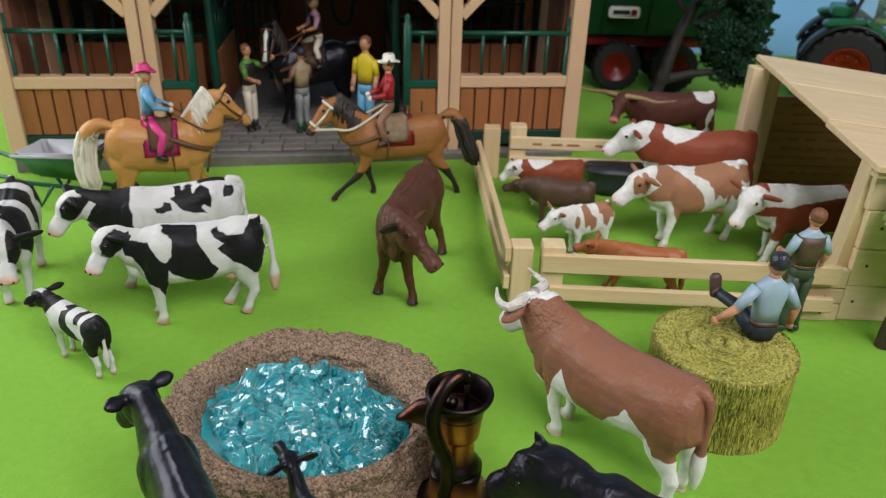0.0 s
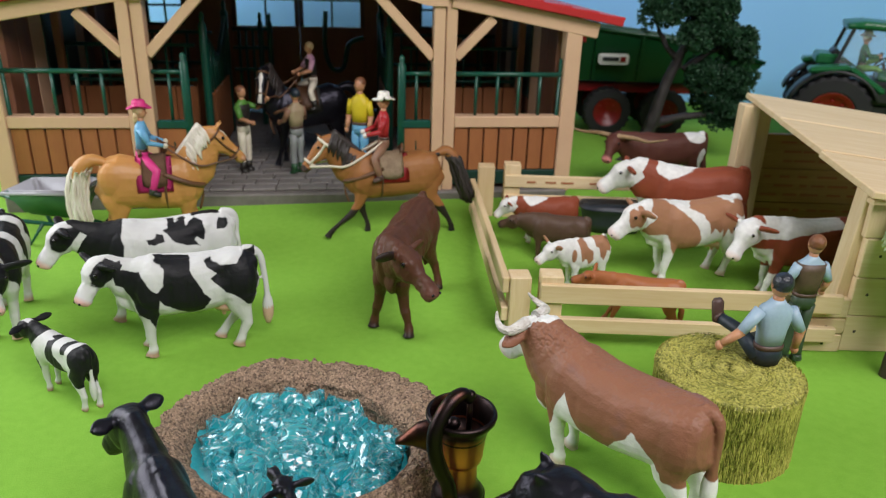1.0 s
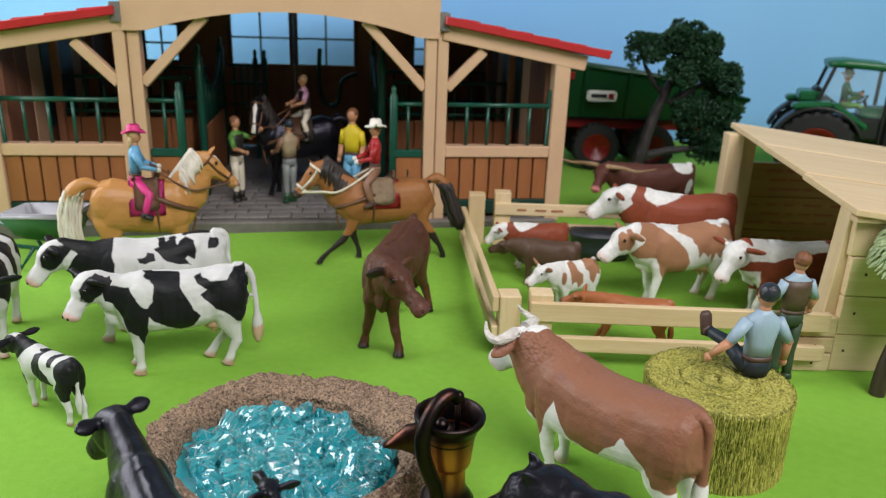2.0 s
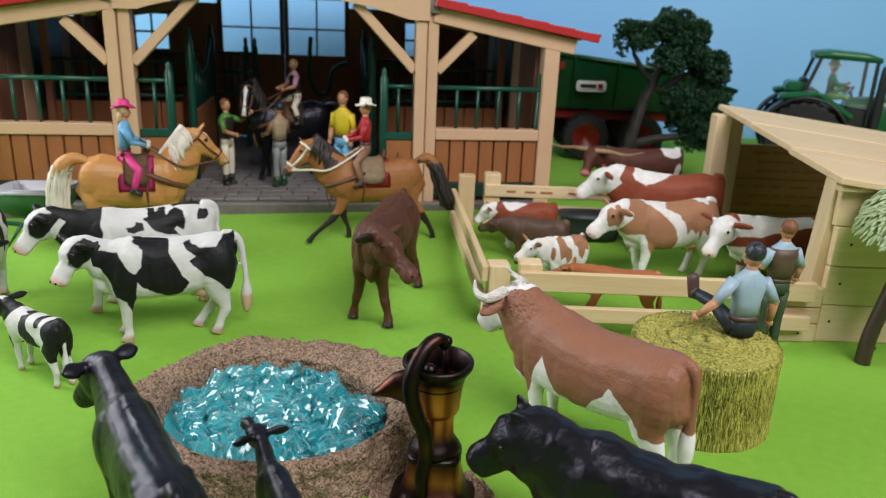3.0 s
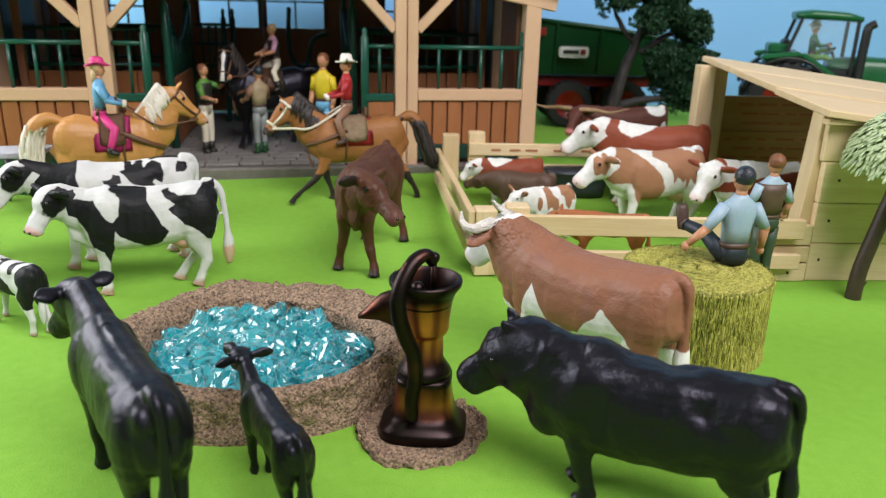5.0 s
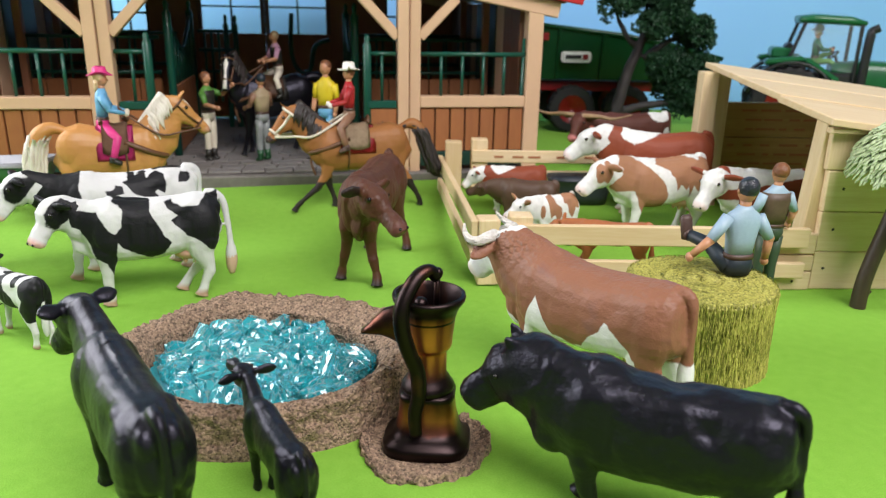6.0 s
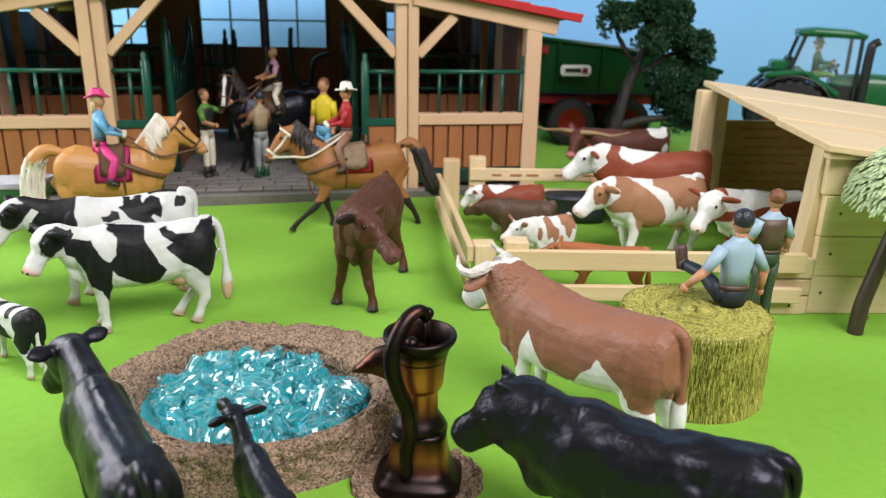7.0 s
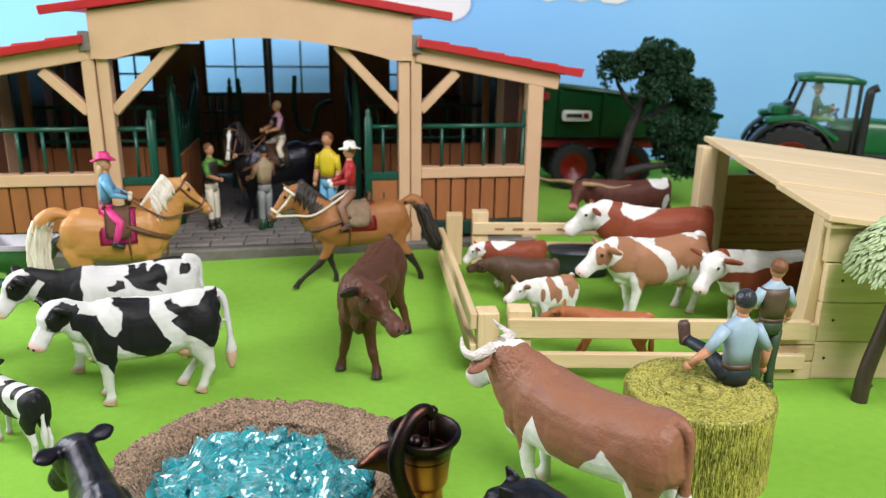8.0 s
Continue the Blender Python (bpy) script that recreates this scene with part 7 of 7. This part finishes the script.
quadruped("cow", "tan and white patched cow figure in the pen", "toy cow", 0.2121, 0.5972, 198.6, 0.0711, 0.0821, M_TAN, neck=(6, 28), head=(-2, -38), head_len=0.42, patch=coat_simmental, seed=13, knead=0.55, group=PEN, udder=True, neck_len=0.40, beef=0.25, legs=(0.05, -0.05, 0.05, 0.1))
quadruped("cow", "red and white cow figure under the shed roof", "toy cow", 0.2958, 0.5664, 184, 0.0687, 0.0837, M_RED, neck=(19, 30), head=(30, -50), head_len=0.43, patch=coat_ridge, seed=14, knead=0.55, group=PEN, neck_len=0.40, legs=(0.1, 0, 0, 0), ears=0.23)
quadruped("calf", "small red calf figure with white head", "toy calf", 0.0967, 0.6563, 184, 0.0452, 0.0513, M_RED, neck=(0, 19), head=(0, -45), patch=coat_saddle, seed=15, knead=0.55, group=PEN, neck_len=0.40)
quadruped("calf", "small dark brown calf figure with lowered head", "toy calf", 0.1018, 0.6192, 167, 0.0439, 0.0507, M_UMBER, neck=(-3, 7), head=(-4, -19), neck_len=0.4, seed=16, knead=0.55, group=PEN)
quadruped("calf", "small white calf figure with tan patches", "toy calf", 0.1165, 0.5691, 204, 0.0455, 0.0356, M_TAN, neck=(1, 21), head=(0, -31), neck_len=0.40, girth=0.85, patch=coat_calf_spots, seed=17, knead=0.55, group=PEN, ears=0.22, ear_up=0.5)
quadruped("calf", "small ginger calf figure walking along the fence", "toy calf", 0.1478, 0.4998, 165, 0.0427, 0.0529, M_GINGER, neck=(-5, 16), head=(-7, -19), neck_len=0.40, girth=0.8, depth=0.75, legs=(0.09, 0.2, -0.1, 0.1), seed=18, knead=0.55, group=PEN, ears=0.22, ear_up=0.6)
quadruped("longhorn_cow", "dark red longhorn cow figure with wide horns", "toy cow", 0.2374, 0.7908, 187, 0.0641, 0.0878, M_LONGHORN, neck=(8, 25), head=(50, -46), neck_len=0.42, head_len=0.44, patch=coat_longhorn, seed=19, knead=0.55, horns=((0.0, 0.06, 0.06), (-0.04, 0.32, 0.05), (0.02, 0.60, 0.06), (0.0, 0.92, 0.20)), horn_mat=M_HORN_TAN, horn_r=0.040)


# -- horses
def tack(bm, F, blanket, seat, bridle, mane, fall=0.75):
    """Mane, saddle blanket, saddle, girth, bridle and reins of a riding horse."""
    H, L = F["H"], F["L"]
    poll, root, n_way, n_side, h_way, h_side, up, hl = (F[k] for k in ("poll", "root", "n_way", "n_side", "h_way", "h_side", "up", "hl"))
    crest = n_way.cross(n_side)
    crest = crest if crest.z > 0 else -crest
    m = F["slot"](mane)
    rng = random.Random(7)
    base = [root + n_way * (F["neck_len"] * f) + crest * ((0.19 - 0.10 * f) * H) for f in (0.05, 0.2, 0.35, 0.5, 0.65, 0.8, 0.95, 1.05)]
    loft(bm, [(p + crest * 0.012 * H, 0.046 * H, 0.050 * H) for p in base], n_side, 10, slot=m)
    for k in range(44):
        f = k / 43
        p = root + n_way * (F["neck_len"] * (0.06 + 0.98 * f)) + crest * ((0.20 - 0.10 * f) * H)
        s = -1 if k % 2 else 1
        ln = (0.32 - 0.10 * f) * fall * H * rng.uniform(0.75, 1.2)
        loft(bm, [(p + crest * 0.03 * H, 0.024 * H, 0.020 * H), (p + n_side * (s * (0.092 - 0.012 * f) * H) - crest * ln * 0.35 - n_way * 0.03 * H, 0.028 * H, 0.018 * H), (p + n_side * (s * (0.122 - 0.030 * f) * H) - crest * ln * 0.75 - n_way * 0.07 * H, 0.018 * H, 0.012 * H), (p + n_side * (s * (0.126 - 0.030 * f) * H) - crest * ln - n_way * 0.11 * H, 0.005 * H, 0.004 * H)], n_way, 8, slot=m)
    loft(bm, [(poll + up * 0.06 * H, 0.02 * H, 0.014 * H), (poll + h_way * 0.10 * H + up * 0.075 * H, 0.018 * H, 0.012 * H), (poll + h_way * 0.2 * H + up * 0.06 * H, 0.005 * H, 0.004 * H)], h_side, 8, slot=m)
    if blanket is None:
        return
    # blanket and saddle as shells over the back
    for mat, x0, x1, low, grow, thick in ((blanket, -0.13, 0.22, 0.69, 0.012, 0.012), (seat, -0.07, 0.17, 0.74, 0.030, 0.014)):
        rows_n, cols = 8, 15
        grid = []
        for i in range(rows_n + 1):
            u = x0 + (x1 - x0) * i / rows_n
            ring = []
            for j in range(cols + 1):
                a = math.radians(-105 + 210 * j / cols)
                lift = 0.03 * H * (abs(u - (x0 + x1) / 2) / (x1 - x0) * 2) ** 2 if mat is not blanket else 0
                zz = 0.735 + (0.245 + grow) * math.cos(a)
                ring.append(bm.verts.new((u * L, (0.205 + grow) * H * math.sin(a), max(zz, low) * H + lift)))
            grid.append(ring)
        fs = [bm.faces.new((grid[i][j], grid[i + 1][j], grid[i + 1][j + 1], grid[i][j + 1])) for i in range(rows_n) for j in range(cols)]
        made = bmesh.ops.solidify(bm, geom=fs, thickness=thick * H)
        for f in fs + [g for g in made["geom"] if isinstance(g, bmesh.types.BMFace)]:
            f.material_index, f.smooth = F["slot"](mat), True
    le = F["slot"](M_LEATHER)
    ball(bm, (0.16 * L, 0, 1.05 * H), 0.035 * H, le, 8)
    loft(bm, [((-0.07 * L, -0.10 * H, 1.02 * H), 0.02 * H, 0.03 * H), ((-0.085 * L, 0, 1.075 * H), 0.02 * H, 0.035 * H), ((-0.07 * L, 0.10 * H, 1.02 * H), 0.02 * H, 0.03 * H)], (1, 0, 0), 10, slot=le)
    # girth strap, breast collar, stirrup leathers
    pts = [(0.14 * L, 0.222 * H * math.sin(a), (0.735 + 0.268 * math.cos(a)) * H) for a in np.linspace(math.radians(60), math.radians(300), 16)]
    tube(bm, pts, 0.011 * H, sides=6, slot=le, side=(1, 0, 0))
    tube(bm, curve_pts([(0.13 * L, 0.20 * H, 0.86 * H), (0.36 * L, 0.190 * H, 0.76 * H), (0.50 * L, 0.09 * H, 0.70 * H), (0.525 * L, 0, 0.695 * H), (0.50 * L, -0.09 * H, 0.70 * H), (0.36 * L, -0.190 * H, 0.76 * H), (0.13 * L, -0.20 * H, 0.86 * H)], 4), 0.027 * H, sides=6, slot=le, side=(0, 0, 1))
    tube(bm, curve_pts([(0.50 * L, 0.0, 0.69 * H), (0.50 * L, 0.02 * H, 0.55 * H), (0.46 * L, 0.02 * H, 0.42 * H)], 3), 0.014 * H, sides=6, slot=le)
    br, rope = F["slot"](bridle), 0.017 if bridle is M_CREAM else 0.011
    for f, k in ((0.72, 0.052), (0.10, 0.078)):
        c = poll + h_way * (f * hl)
        pts = [c + h_side * ((k + 0.004) * H * math.cos(a)) + up * ((k + 0.014) * H * math.sin(a) - 0.006 * H) for a in np.linspace(0, 6.283, 18)]
        tube(bm, pts, rope * H, sides=6, slot=br, side=h_way)
    for s in (-1, 1):
        tube(bm, [poll + h_way * (0.10 * hl) + h_side * (s * 0.072 * H), poll + h_way * (0.42 * hl) + h_side * (s * 0.068 * H) - up * 0.01 * H, poll + h_way * (0.74 * hl) + h_side * (s * 0.055 * H)], rope * H, sides=6, slot=br)
        tube(bm, curve_pts([poll + h_way * (0.80 * hl) + h_side * (s * 0.055 * H) - up * 0.02 * H, poll + h_way * (0.42 * hl) + h_side * (s * 0.11 * H) - n_way * 0.14 * H - up * 0.04 * H, root + n_way * 0.15 * H + n_side * (s * 0.14 * H), V((0.16 * L, s * 0.07 * H, 1.10 * H)), V((0.10 * L, 0, 1.16 * H))], 5), 0.9 * rope * H, sides=6, slot=br)


def tail_hair(bm, F, mat, start=0.30):
    H, m = F["H"], F["slot"](mat)
    rng = random.Random(9)
    tp = F["tail"]
    for k in range(84):
        a, wide = 6.283 * k / 28, rng.uniform(0.4, 1.25)
        o = V((math.cos(a) * 0.052 * H * wide, math.sin(a) * 0.046 * H * wide, 0))
        n = len(tp)
        rows = [(tp[i] + o * (1.4 if 0.3 < i / n < 0.85 else 0.7) + V((rng.uniform(-0.010, 0.010) * H, rng.uniform(-0.010, 0.010) * H, -0.05 * H * rng.random() * i / n)), 0.019 * H * (1.0 if i / n < 0.8 else 0.45), 0.017 * H * (1.0 if i / n < 0.8 else 0.45)) for i in range(int(n * start * rng.uniform(0.7, 1.25)), n, 2)]
        loft(bm, rows, (0, 1, 0), 7, slot=m)


HT = ((-0.42, 0, 0.95), (-0.54, 0, 0.98), (-0.66, 0.0, 0.90), (-0.72, 0.0, 0.68), (-0.72, 0.0, 0.46), (-0.68, 0.0, 0.32))
RIDE = "riding horses"
quadruped("horse", "golden palomino horse figure with white mane and western saddle", "toy horse", -0.2514, 0.6130, 19, 0.0880, 0.0815, M_PALOMINO, kind="horse", neck=(0, 64), head=(6, -44), neck_len=0.47, head_len=0.44, legs=(0.25, -0.1, -0.05, 0.15), tail=HT, group=RIDE, seed=21, extra=lambda bm, F: (tack(bm, F, M_PINK, M_FLEECE, M_LEATHER, M_MANE_WHITE, 0.58), tail_hair(bm, F, M_MANE_WHITE, 0.42)))
quadruped("horse", "bay horse figure with dark mane and red saddle blanket", "toy horse", -0.0482, 0.6665, 194, 0.0788, 0.0899, M_BAY, kind="horse", neck=(4, 52), head=(6, -50), neck_len=0.50, head_len=0.45, legs=(0.39, -0.10, -0.27, 0.10), tail=((-0.42, 0, 0.95), (-0.54, 0, 0.99), (-0.64, 0.02, 0.90), (-0.71, 0.05, 0.68), (-0.77, 0.08, 0.48), (-0.80, 0.1, 0.40)), patch=coat_bay, group=RIDE, seed=22, extra=lambda bm, F: (tack(bm, F, M_REDCLOTH, M_SADDLE_TAN, M_CREAM, M_MANE_DARK), tail_hair(bm, F, M_MANE_DARK, 0.05)))


def dark_tack(bm, F):
    tack(bm, F, M_DARKVEST, M_LEATHER, M_LEATHER, M_MANE_DARK)
    H = F["H"]
    w = F["slot"](M_HATWHITE)
    loft(bm, [(F["poll"] + F["h_way"] * (f * F["hl"]) + F["up"] * (h * H), k * H, 0.012 * H) for f, k, h in ((0.12, 0.010, 0.074), (0.28, 0.030, 0.080), (0.5, 0.014, 0.070), (0.75, 0.022, 0.050), (0.99, 0.028, 0.040))], F["h_side"], 10, slot=w)


quadruped("horse", "black horse figure with white blaze inside the stable", "toy horse", -0.1560, 0.8352, 207, 0.0861, 0.0872, M_BLACK, kind="horse", neck=(30, 66), head=(62, -58), neck_len=0.50, head_len=0.44, tail=HT, z=BZ, group=RIDE, seed=23, legs=(0.1, -0.05, 0.0, 0.1), extra=dark_tack)


# ---- people figures: each one plain moulded mesh ----
def doll(name, label, x, y, z, turn, h, pose_kind, C, arms, hat=None, lean=0.0, hair=None, long_hair=False, leg_out=0.0, group="toy people", spread=0.0, tilt=0.0):
    """A moulded figure, h high when it stands. It looks along its own +x. C: skin, shirt, vest, legs, boots, hair colours."""
    bm = bmesh.new()
    mats = []

    def s(m):
        if m not in mats:
            mats.append(m)
        return mats.index(m)

    hip = V((0, 0, 0.49 * h)) if pose_kind == "stand" else V((0, 0, 0.045 * h))
    fwd = V((math.sin(math.radians(lean)), 0, math.cos(math.radians(lean))))
    P = lambda f, dy=0.0, dx=0.0: hip + fwd * (f * h) + V((dx * h, dy * h, 0))
    torso = [(P(-0.035), 0.070, 0.052), (P(0.02), 0.080, 0.058), (P(0.08), 0.074, 0.052), (P(0.17), 0.082, 0.056), (P(0.25), 0.096, 0.062), (P(0.305), 0.092, 0.054), (P(0.335), 0.050, 0.040), (P(0.355), 0.034, 0.034)]
    loft(bm, [(c, w * h, d * h) for c, w, d in torso[2:]], (0, 1, 0), 16, 2.5, s(C["shirt"]))
    if C.get("vest"):
        loft(bm, [(c, (w + 0.006) * h, (d + 0.006) * h) for c, w, d in torso[2:6]], (0, 1, 0), 16, 2.5, s(C["vest"]))
    loft(bm, [(c, (w + 0.003) * h, (d + 0.003) * h) for c, w, d in torso[:3]], (0, 1, 0), 16, 2.5, s(C["legs"]))
    loft(bm, [(P(0.058), 0.083 * h, 0.060 * h), (P(0.085), 0.081 * h, 0.058 * h)], (0, 1, 0), 16, 2.5, s(C.get("belt", M_BOOT)))
    loft(bm, [(P(0.33), 0.030 * h, 0.030 * h), (P(0.385), 0.030 * h, 0.031 * h)], (0, 1, 0), 12, 2, s(C["skin"]))
    hc = P(0.425) + fwd * 0.012 * h
    ball(bm, hc, 0.056 * h, s(C["skin"]), 16, (1.02, 0.88, 1.22))
    ball(bm, hc + V((0.054 * h, 0, -0.008 * h)), 0.012 * h, s(C["skin"]), 8)
    for q in (-1, 1):
        ball(bm, hc + V((0, q * 0.050 * h, -0.004 * h)), 0.014 * h, s(C["skin"]), 8, (0.7, 0.5, 1))
    ball(bm, hc + V((-0.012 * h, 0, 0.020 * h)), 0.058 * h, s(C["hair"]), 16, (1.0, 0.96, 1.02))
    if long_hair:
        loft(bm, [(hc + V((-0.03 * h, 0, 0.02 * h)), 0.045 * h, 0.03 * h), (hc + V((-0.048 * h, 0, -0.06 * h)), 0.045 * h, 0.025 * h), (hc + V((-0.05 * h, 0, -0.13 * h)), 0.022 * h, 0.014 * h)], (0, 1, 0), 10, slot=s(C["hair"]))
    if hat:
        t = hc + V((-0.004 * h, 0, 0.036 * h))
        first = len(bm.verts)
        loft(bm, [(t, 0.100 * h, 0.120 * h), (t + V((0, 0, 0.008 * h)), 0.098 * h, 0.116 * h), (t + V((0, 0, 0.011 * h)), 0.062 * h, 0.070 * h), (t + V((0, 0, 0.055 * h)), 0.056 * h, 0.064 * h), (t + V((0, 0, 0.082 * h)), 0.048 * h, 0.056 * h), (t + V((0, 0, 0.090 * h)), 0.030 * h, 0.040 * h), (t + V((0, 0, 0.080 * h)), 0.010 * h, 0.026 * h)], (0, 1, 0), 24, slot=s(hat))
        bm.verts.ensure_lookup_table()
        for v in bm.verts[first:]:
            wide = max(0.0, abs(v.co.y - t.y) / h - 0.055)
            v.co.z += 0.9 * wide * h if v.co.z < t.z + 0.03 * h else 0.0
    # legs as joints from the hip
    for q, side in ((0, 1), (1, -1)):
        if pose_kind == "stand":
            j = [V((0, side * 0.042 * h, -0.01 * h)), V((0.012 * h, side * (0.046 + spread) * h, -0.24 * h)), V((0, side * (0.050 + spread * 1.5) * h, -0.45 * h)), V((0.045 * h, side * (0.052 + spread * 1.5) * h, -0.474 * h))]
        elif pose_kind == "ride":
            j = [V((0, side * 0.045 * h, 0)), V((0.13 * h, side * (0.135 + leg_out) * h, -0.10 * h)), V((0.07 * h, side * (0.155 + leg_out) * h, -0.31 * h)), V((0.13 * h, side * (0.155 + leg_out) * h, -0.335 * h))]
        else:
            j = [V((0, side * 0.045 * h, 0)), V(((0.13 if side > 0 else 0.20) * h, side * (0.11 if side > 0 else 0.10) * h, (0.10 if side > 0 else 0.02) * h)), V(((0.26 if side > 0 else 0.36) * h, side * (0.18 if side > 0 else 0.10) * h, (0.12 if side > 0 else -0.10) * h)), V(((0.27 if side > 0 else 0.37) * h, side * (0.19 if side > 0 else 0.11) * h, (0.21 if side > 0 else -0.08) * h))]
        j = [hip + p for p in j]
        loft(bm, [(j[0], 0.050 * h, 0.052 * h), (j[0].lerp(j[1], 0.5), 0.046 * h, 0.048 * h), (j[1], 0.038 * h, 0.040 * h), (j[1].lerp(j[2], 0.5), 0.034 * h, 0.036 * h), (j[2], 0.030 * h, 0.032 * h)], (0, 1, 0), 12, slot=s(C["legs"]))
        top = j[1].lerp(j[2], 0.55) if C.get("tall") else j[1].lerp(j[2], 0.85)
        loft(bm, [(top, 0.037 * h, 0.038 * h), (j[2], 0.034 * h, 0.034 * h)], (0, 1, 0), 12, slot=s(C["boots"]))
        d = (j[3] - j[2]).normalized()
        loft(bm, [(j[2] - d * 0.030 * h, 0.030 * h, 0.028 * h), (j[2] + d * 0.02 * h, 0.034 * h, 0.026 * h), (j[3], 0.036 * h, 0.024 * h), (j[3] + d * 0.020 * h, 0.024 * h, 0.016 * h)], (0, 1, 0), 12, 2.5, slot=s(C["boots"]))
    # arms: elbow and wrist given from the shoulder
    for side, (elbow, wrist) in zip((1, -1), arms):
        a = P(0.29, side * 0.088)
        e, w = a + V(elbow) * h, a + V(wrist) * h
        loft(bm, [(a, 0.036 * h, 0.040 * h), (a.lerp(e, 0.5), 0.034 * h, 0.036 * h), (e, 0.028 * h, 0.030 * h)], (0, 0, 1) if abs(elbow[2]) < 0.05 else (0, 1, 0), 12, slot=s(C.get("sleeve", C["shirt"])))
        loft(bm, [(e, 0.027 * h, 0.029 * h), (e.lerp(w, 0.6), 0.023 * h, 0.025 * h), (w, 0.019 * h, 0.020 * h)], (0, 0.3, 1), 12, slot=s(C["skin"] if C.get("bare") else C.get("sleeve", C["shirt"])))
        ball(bm, e, 0.029 * h, s(C["skin"] if C.get("bare") else C.get("sleeve", C["shirt"])), 10)
        ball(bm, w + (w - e).normalized() * 0.018 * h, 0.026 * h, s(C.get("glove", C["skin"])), 10, (1.1, 0.8, 1.1))
    me = mesh_of(bm, name)
    for m in mats:
        me.materials.append(m)
    ob = new(name, me)
    ob.matrix_world = pose(x, y, z, 0, tilt, turn)
    return tagged(ob, label, "toy figure", group)


DOWN = (((0.0, 0.03, -0.14), (0.05, 0.03, -0.27)), ((0.0, -0.03, -0.14), (0.05, -0.03, -0.27)))
REINS = (((0.06, 0.05, -0.13), (0.19, 0.01, -0.17)), ((0.06, -0.05, -0.13), (0.19, -0.01, -0.17)))
doll("figure", "rider figure in pink hat, blue jacket and pink trousers", -0.2560, 0.6115, land(0.613) + 0.0835, 19, 0.085, "ride", dict(skin=M_SKIN, shirt=M_BLUECLOTH, legs=M_PINK, boots=M_DARKVEST, hair=M_HAIR_BLOND, glove=M_CREAM), REINS, hat=M_PINK, long_hair=True, lean=4, leg_out=0.09)
doll("figure", "rider figure in white hat, red jacket and brown trousers", -0.0575, 0.6660, land(0.667) + 0.0820, 194, 0.085, "ride", dict(skin=M_SKIN, shirt=M_REDCLOTH, legs=M_BROWNCLOTH, boots=M_BOOT, hair=M_HAIR_BROWN, glove=M_HATWHITE), REINS, hat=M_HATWHITE, leg_out=0.09)
doll("figure", "rider figure in dark vest and cream breeches on the black horse", -0.1500, 0.8370, BZ + 0.0880, 212, 0.082, "ride", dict(skin=M_SKIN, shirt=M_LILAC, vest=M_DARKVEST, legs=M_CREAM, boots=M_DARKVEST, hair=M_HAIR_BLOND, bare=True, tall=True), REINS, leg_out=0.09, lean=6)
doll("figure", "standing figure in green shirt, dark vest and cream breeches", -0.217, 0.786, BZ, -25, 0.093, "stand", dict(skin=M_SKIN, shirt=M_GREENCLOTH, vest=M_DARKVEST, legs=M_CREAM, boots=M_DARKVEST, hair=M_HAIR_BROWN, bare=True, tall=True), (((0.11, 0.04, -0.03), (0.24, 0.05, 0.07)), ((0.07, -0.03, -0.13), (0.20, 0.0, -0.16))))
doll("figure", "standing figure in tan vest, grey trousers and green boots", -0.160, 0.784, BZ, 135, 0.092, "stand", dict(skin=M_SKIN, shirt=M_TANVEST, vest=M_TANVEST, sleeve=M_BROWNCLOTH, legs=M_GREY, boots=M_BOOT_GREEN, hair=M_DENIM, tall=True), (((0.03, 0.05, -0.13), (0.14, 0.04, -0.17)), ((0.03, -0.05, -0.13), (0.14, -0.02, -0.18))))
doll("figure", "standing figure in yellow shirt and blue jeans", -0.091, 0.775, BZ, 250, 0.107, "stand", dict(skin=M_SKIN, shirt=M_YELLOW, legs=M_BLUECLOTH, boots=M_BOOT, hair=M_HAIR_BROWN, bare=True), DOWN)
doll("figure", "seated figure in grey blue shirt on the straw bale", 0.1815, 0.3725, 0.0478, 97, 0.100, "sit", dict(skin=M_SKIN, shirt=M_SHIRT, legs=M_DENIM, boots=M_BOOT, belt=M_BOOT, hair=M_HAIR_BLACK, bare=True), (((-0.02, 0.10, -0.12), (0.03, 0.17, -0.22)), ((-0.02, -0.07, -0.12), (0.02, -0.09, -0.25))))
doll("figure", "standing figure in brown vest and dark green trousers", 0.2405, 0.4555, 0.0, 95, 0.095, "stand", dict(skin=M_SKIN, shirt=M_SHIRT, vest=M_BROWNVEST, legs=M_TROUSER_GREEN, boots=M_TROUSER_GREEN, hair=M_HAIR_BROWN, bare=True), (((0.0, 0.05, -0.12), (0.10, 0.05, -0.15)), ((0.0, -0.06, -0.12), (0.05, -0.07, -0.22))))
doll("figure", "driver figure in white cap and green overalls in the tractor", 0.552, 1.018, land(1.0) + 0.1000, -20, 0.088, "sit", dict(skin=M_SKIN, shirt=M_TRACTOR, legs=M_GREENCLOTH, boots=M_BOOT, hair=M_HATWHITE), (((0.08, 0.03, -0.11), (0.20, 0.0, -0.10)), ((0.08, -0.03, -0.11), (0.20, 0.0, -0.10))), hat=M_HATWHITE)
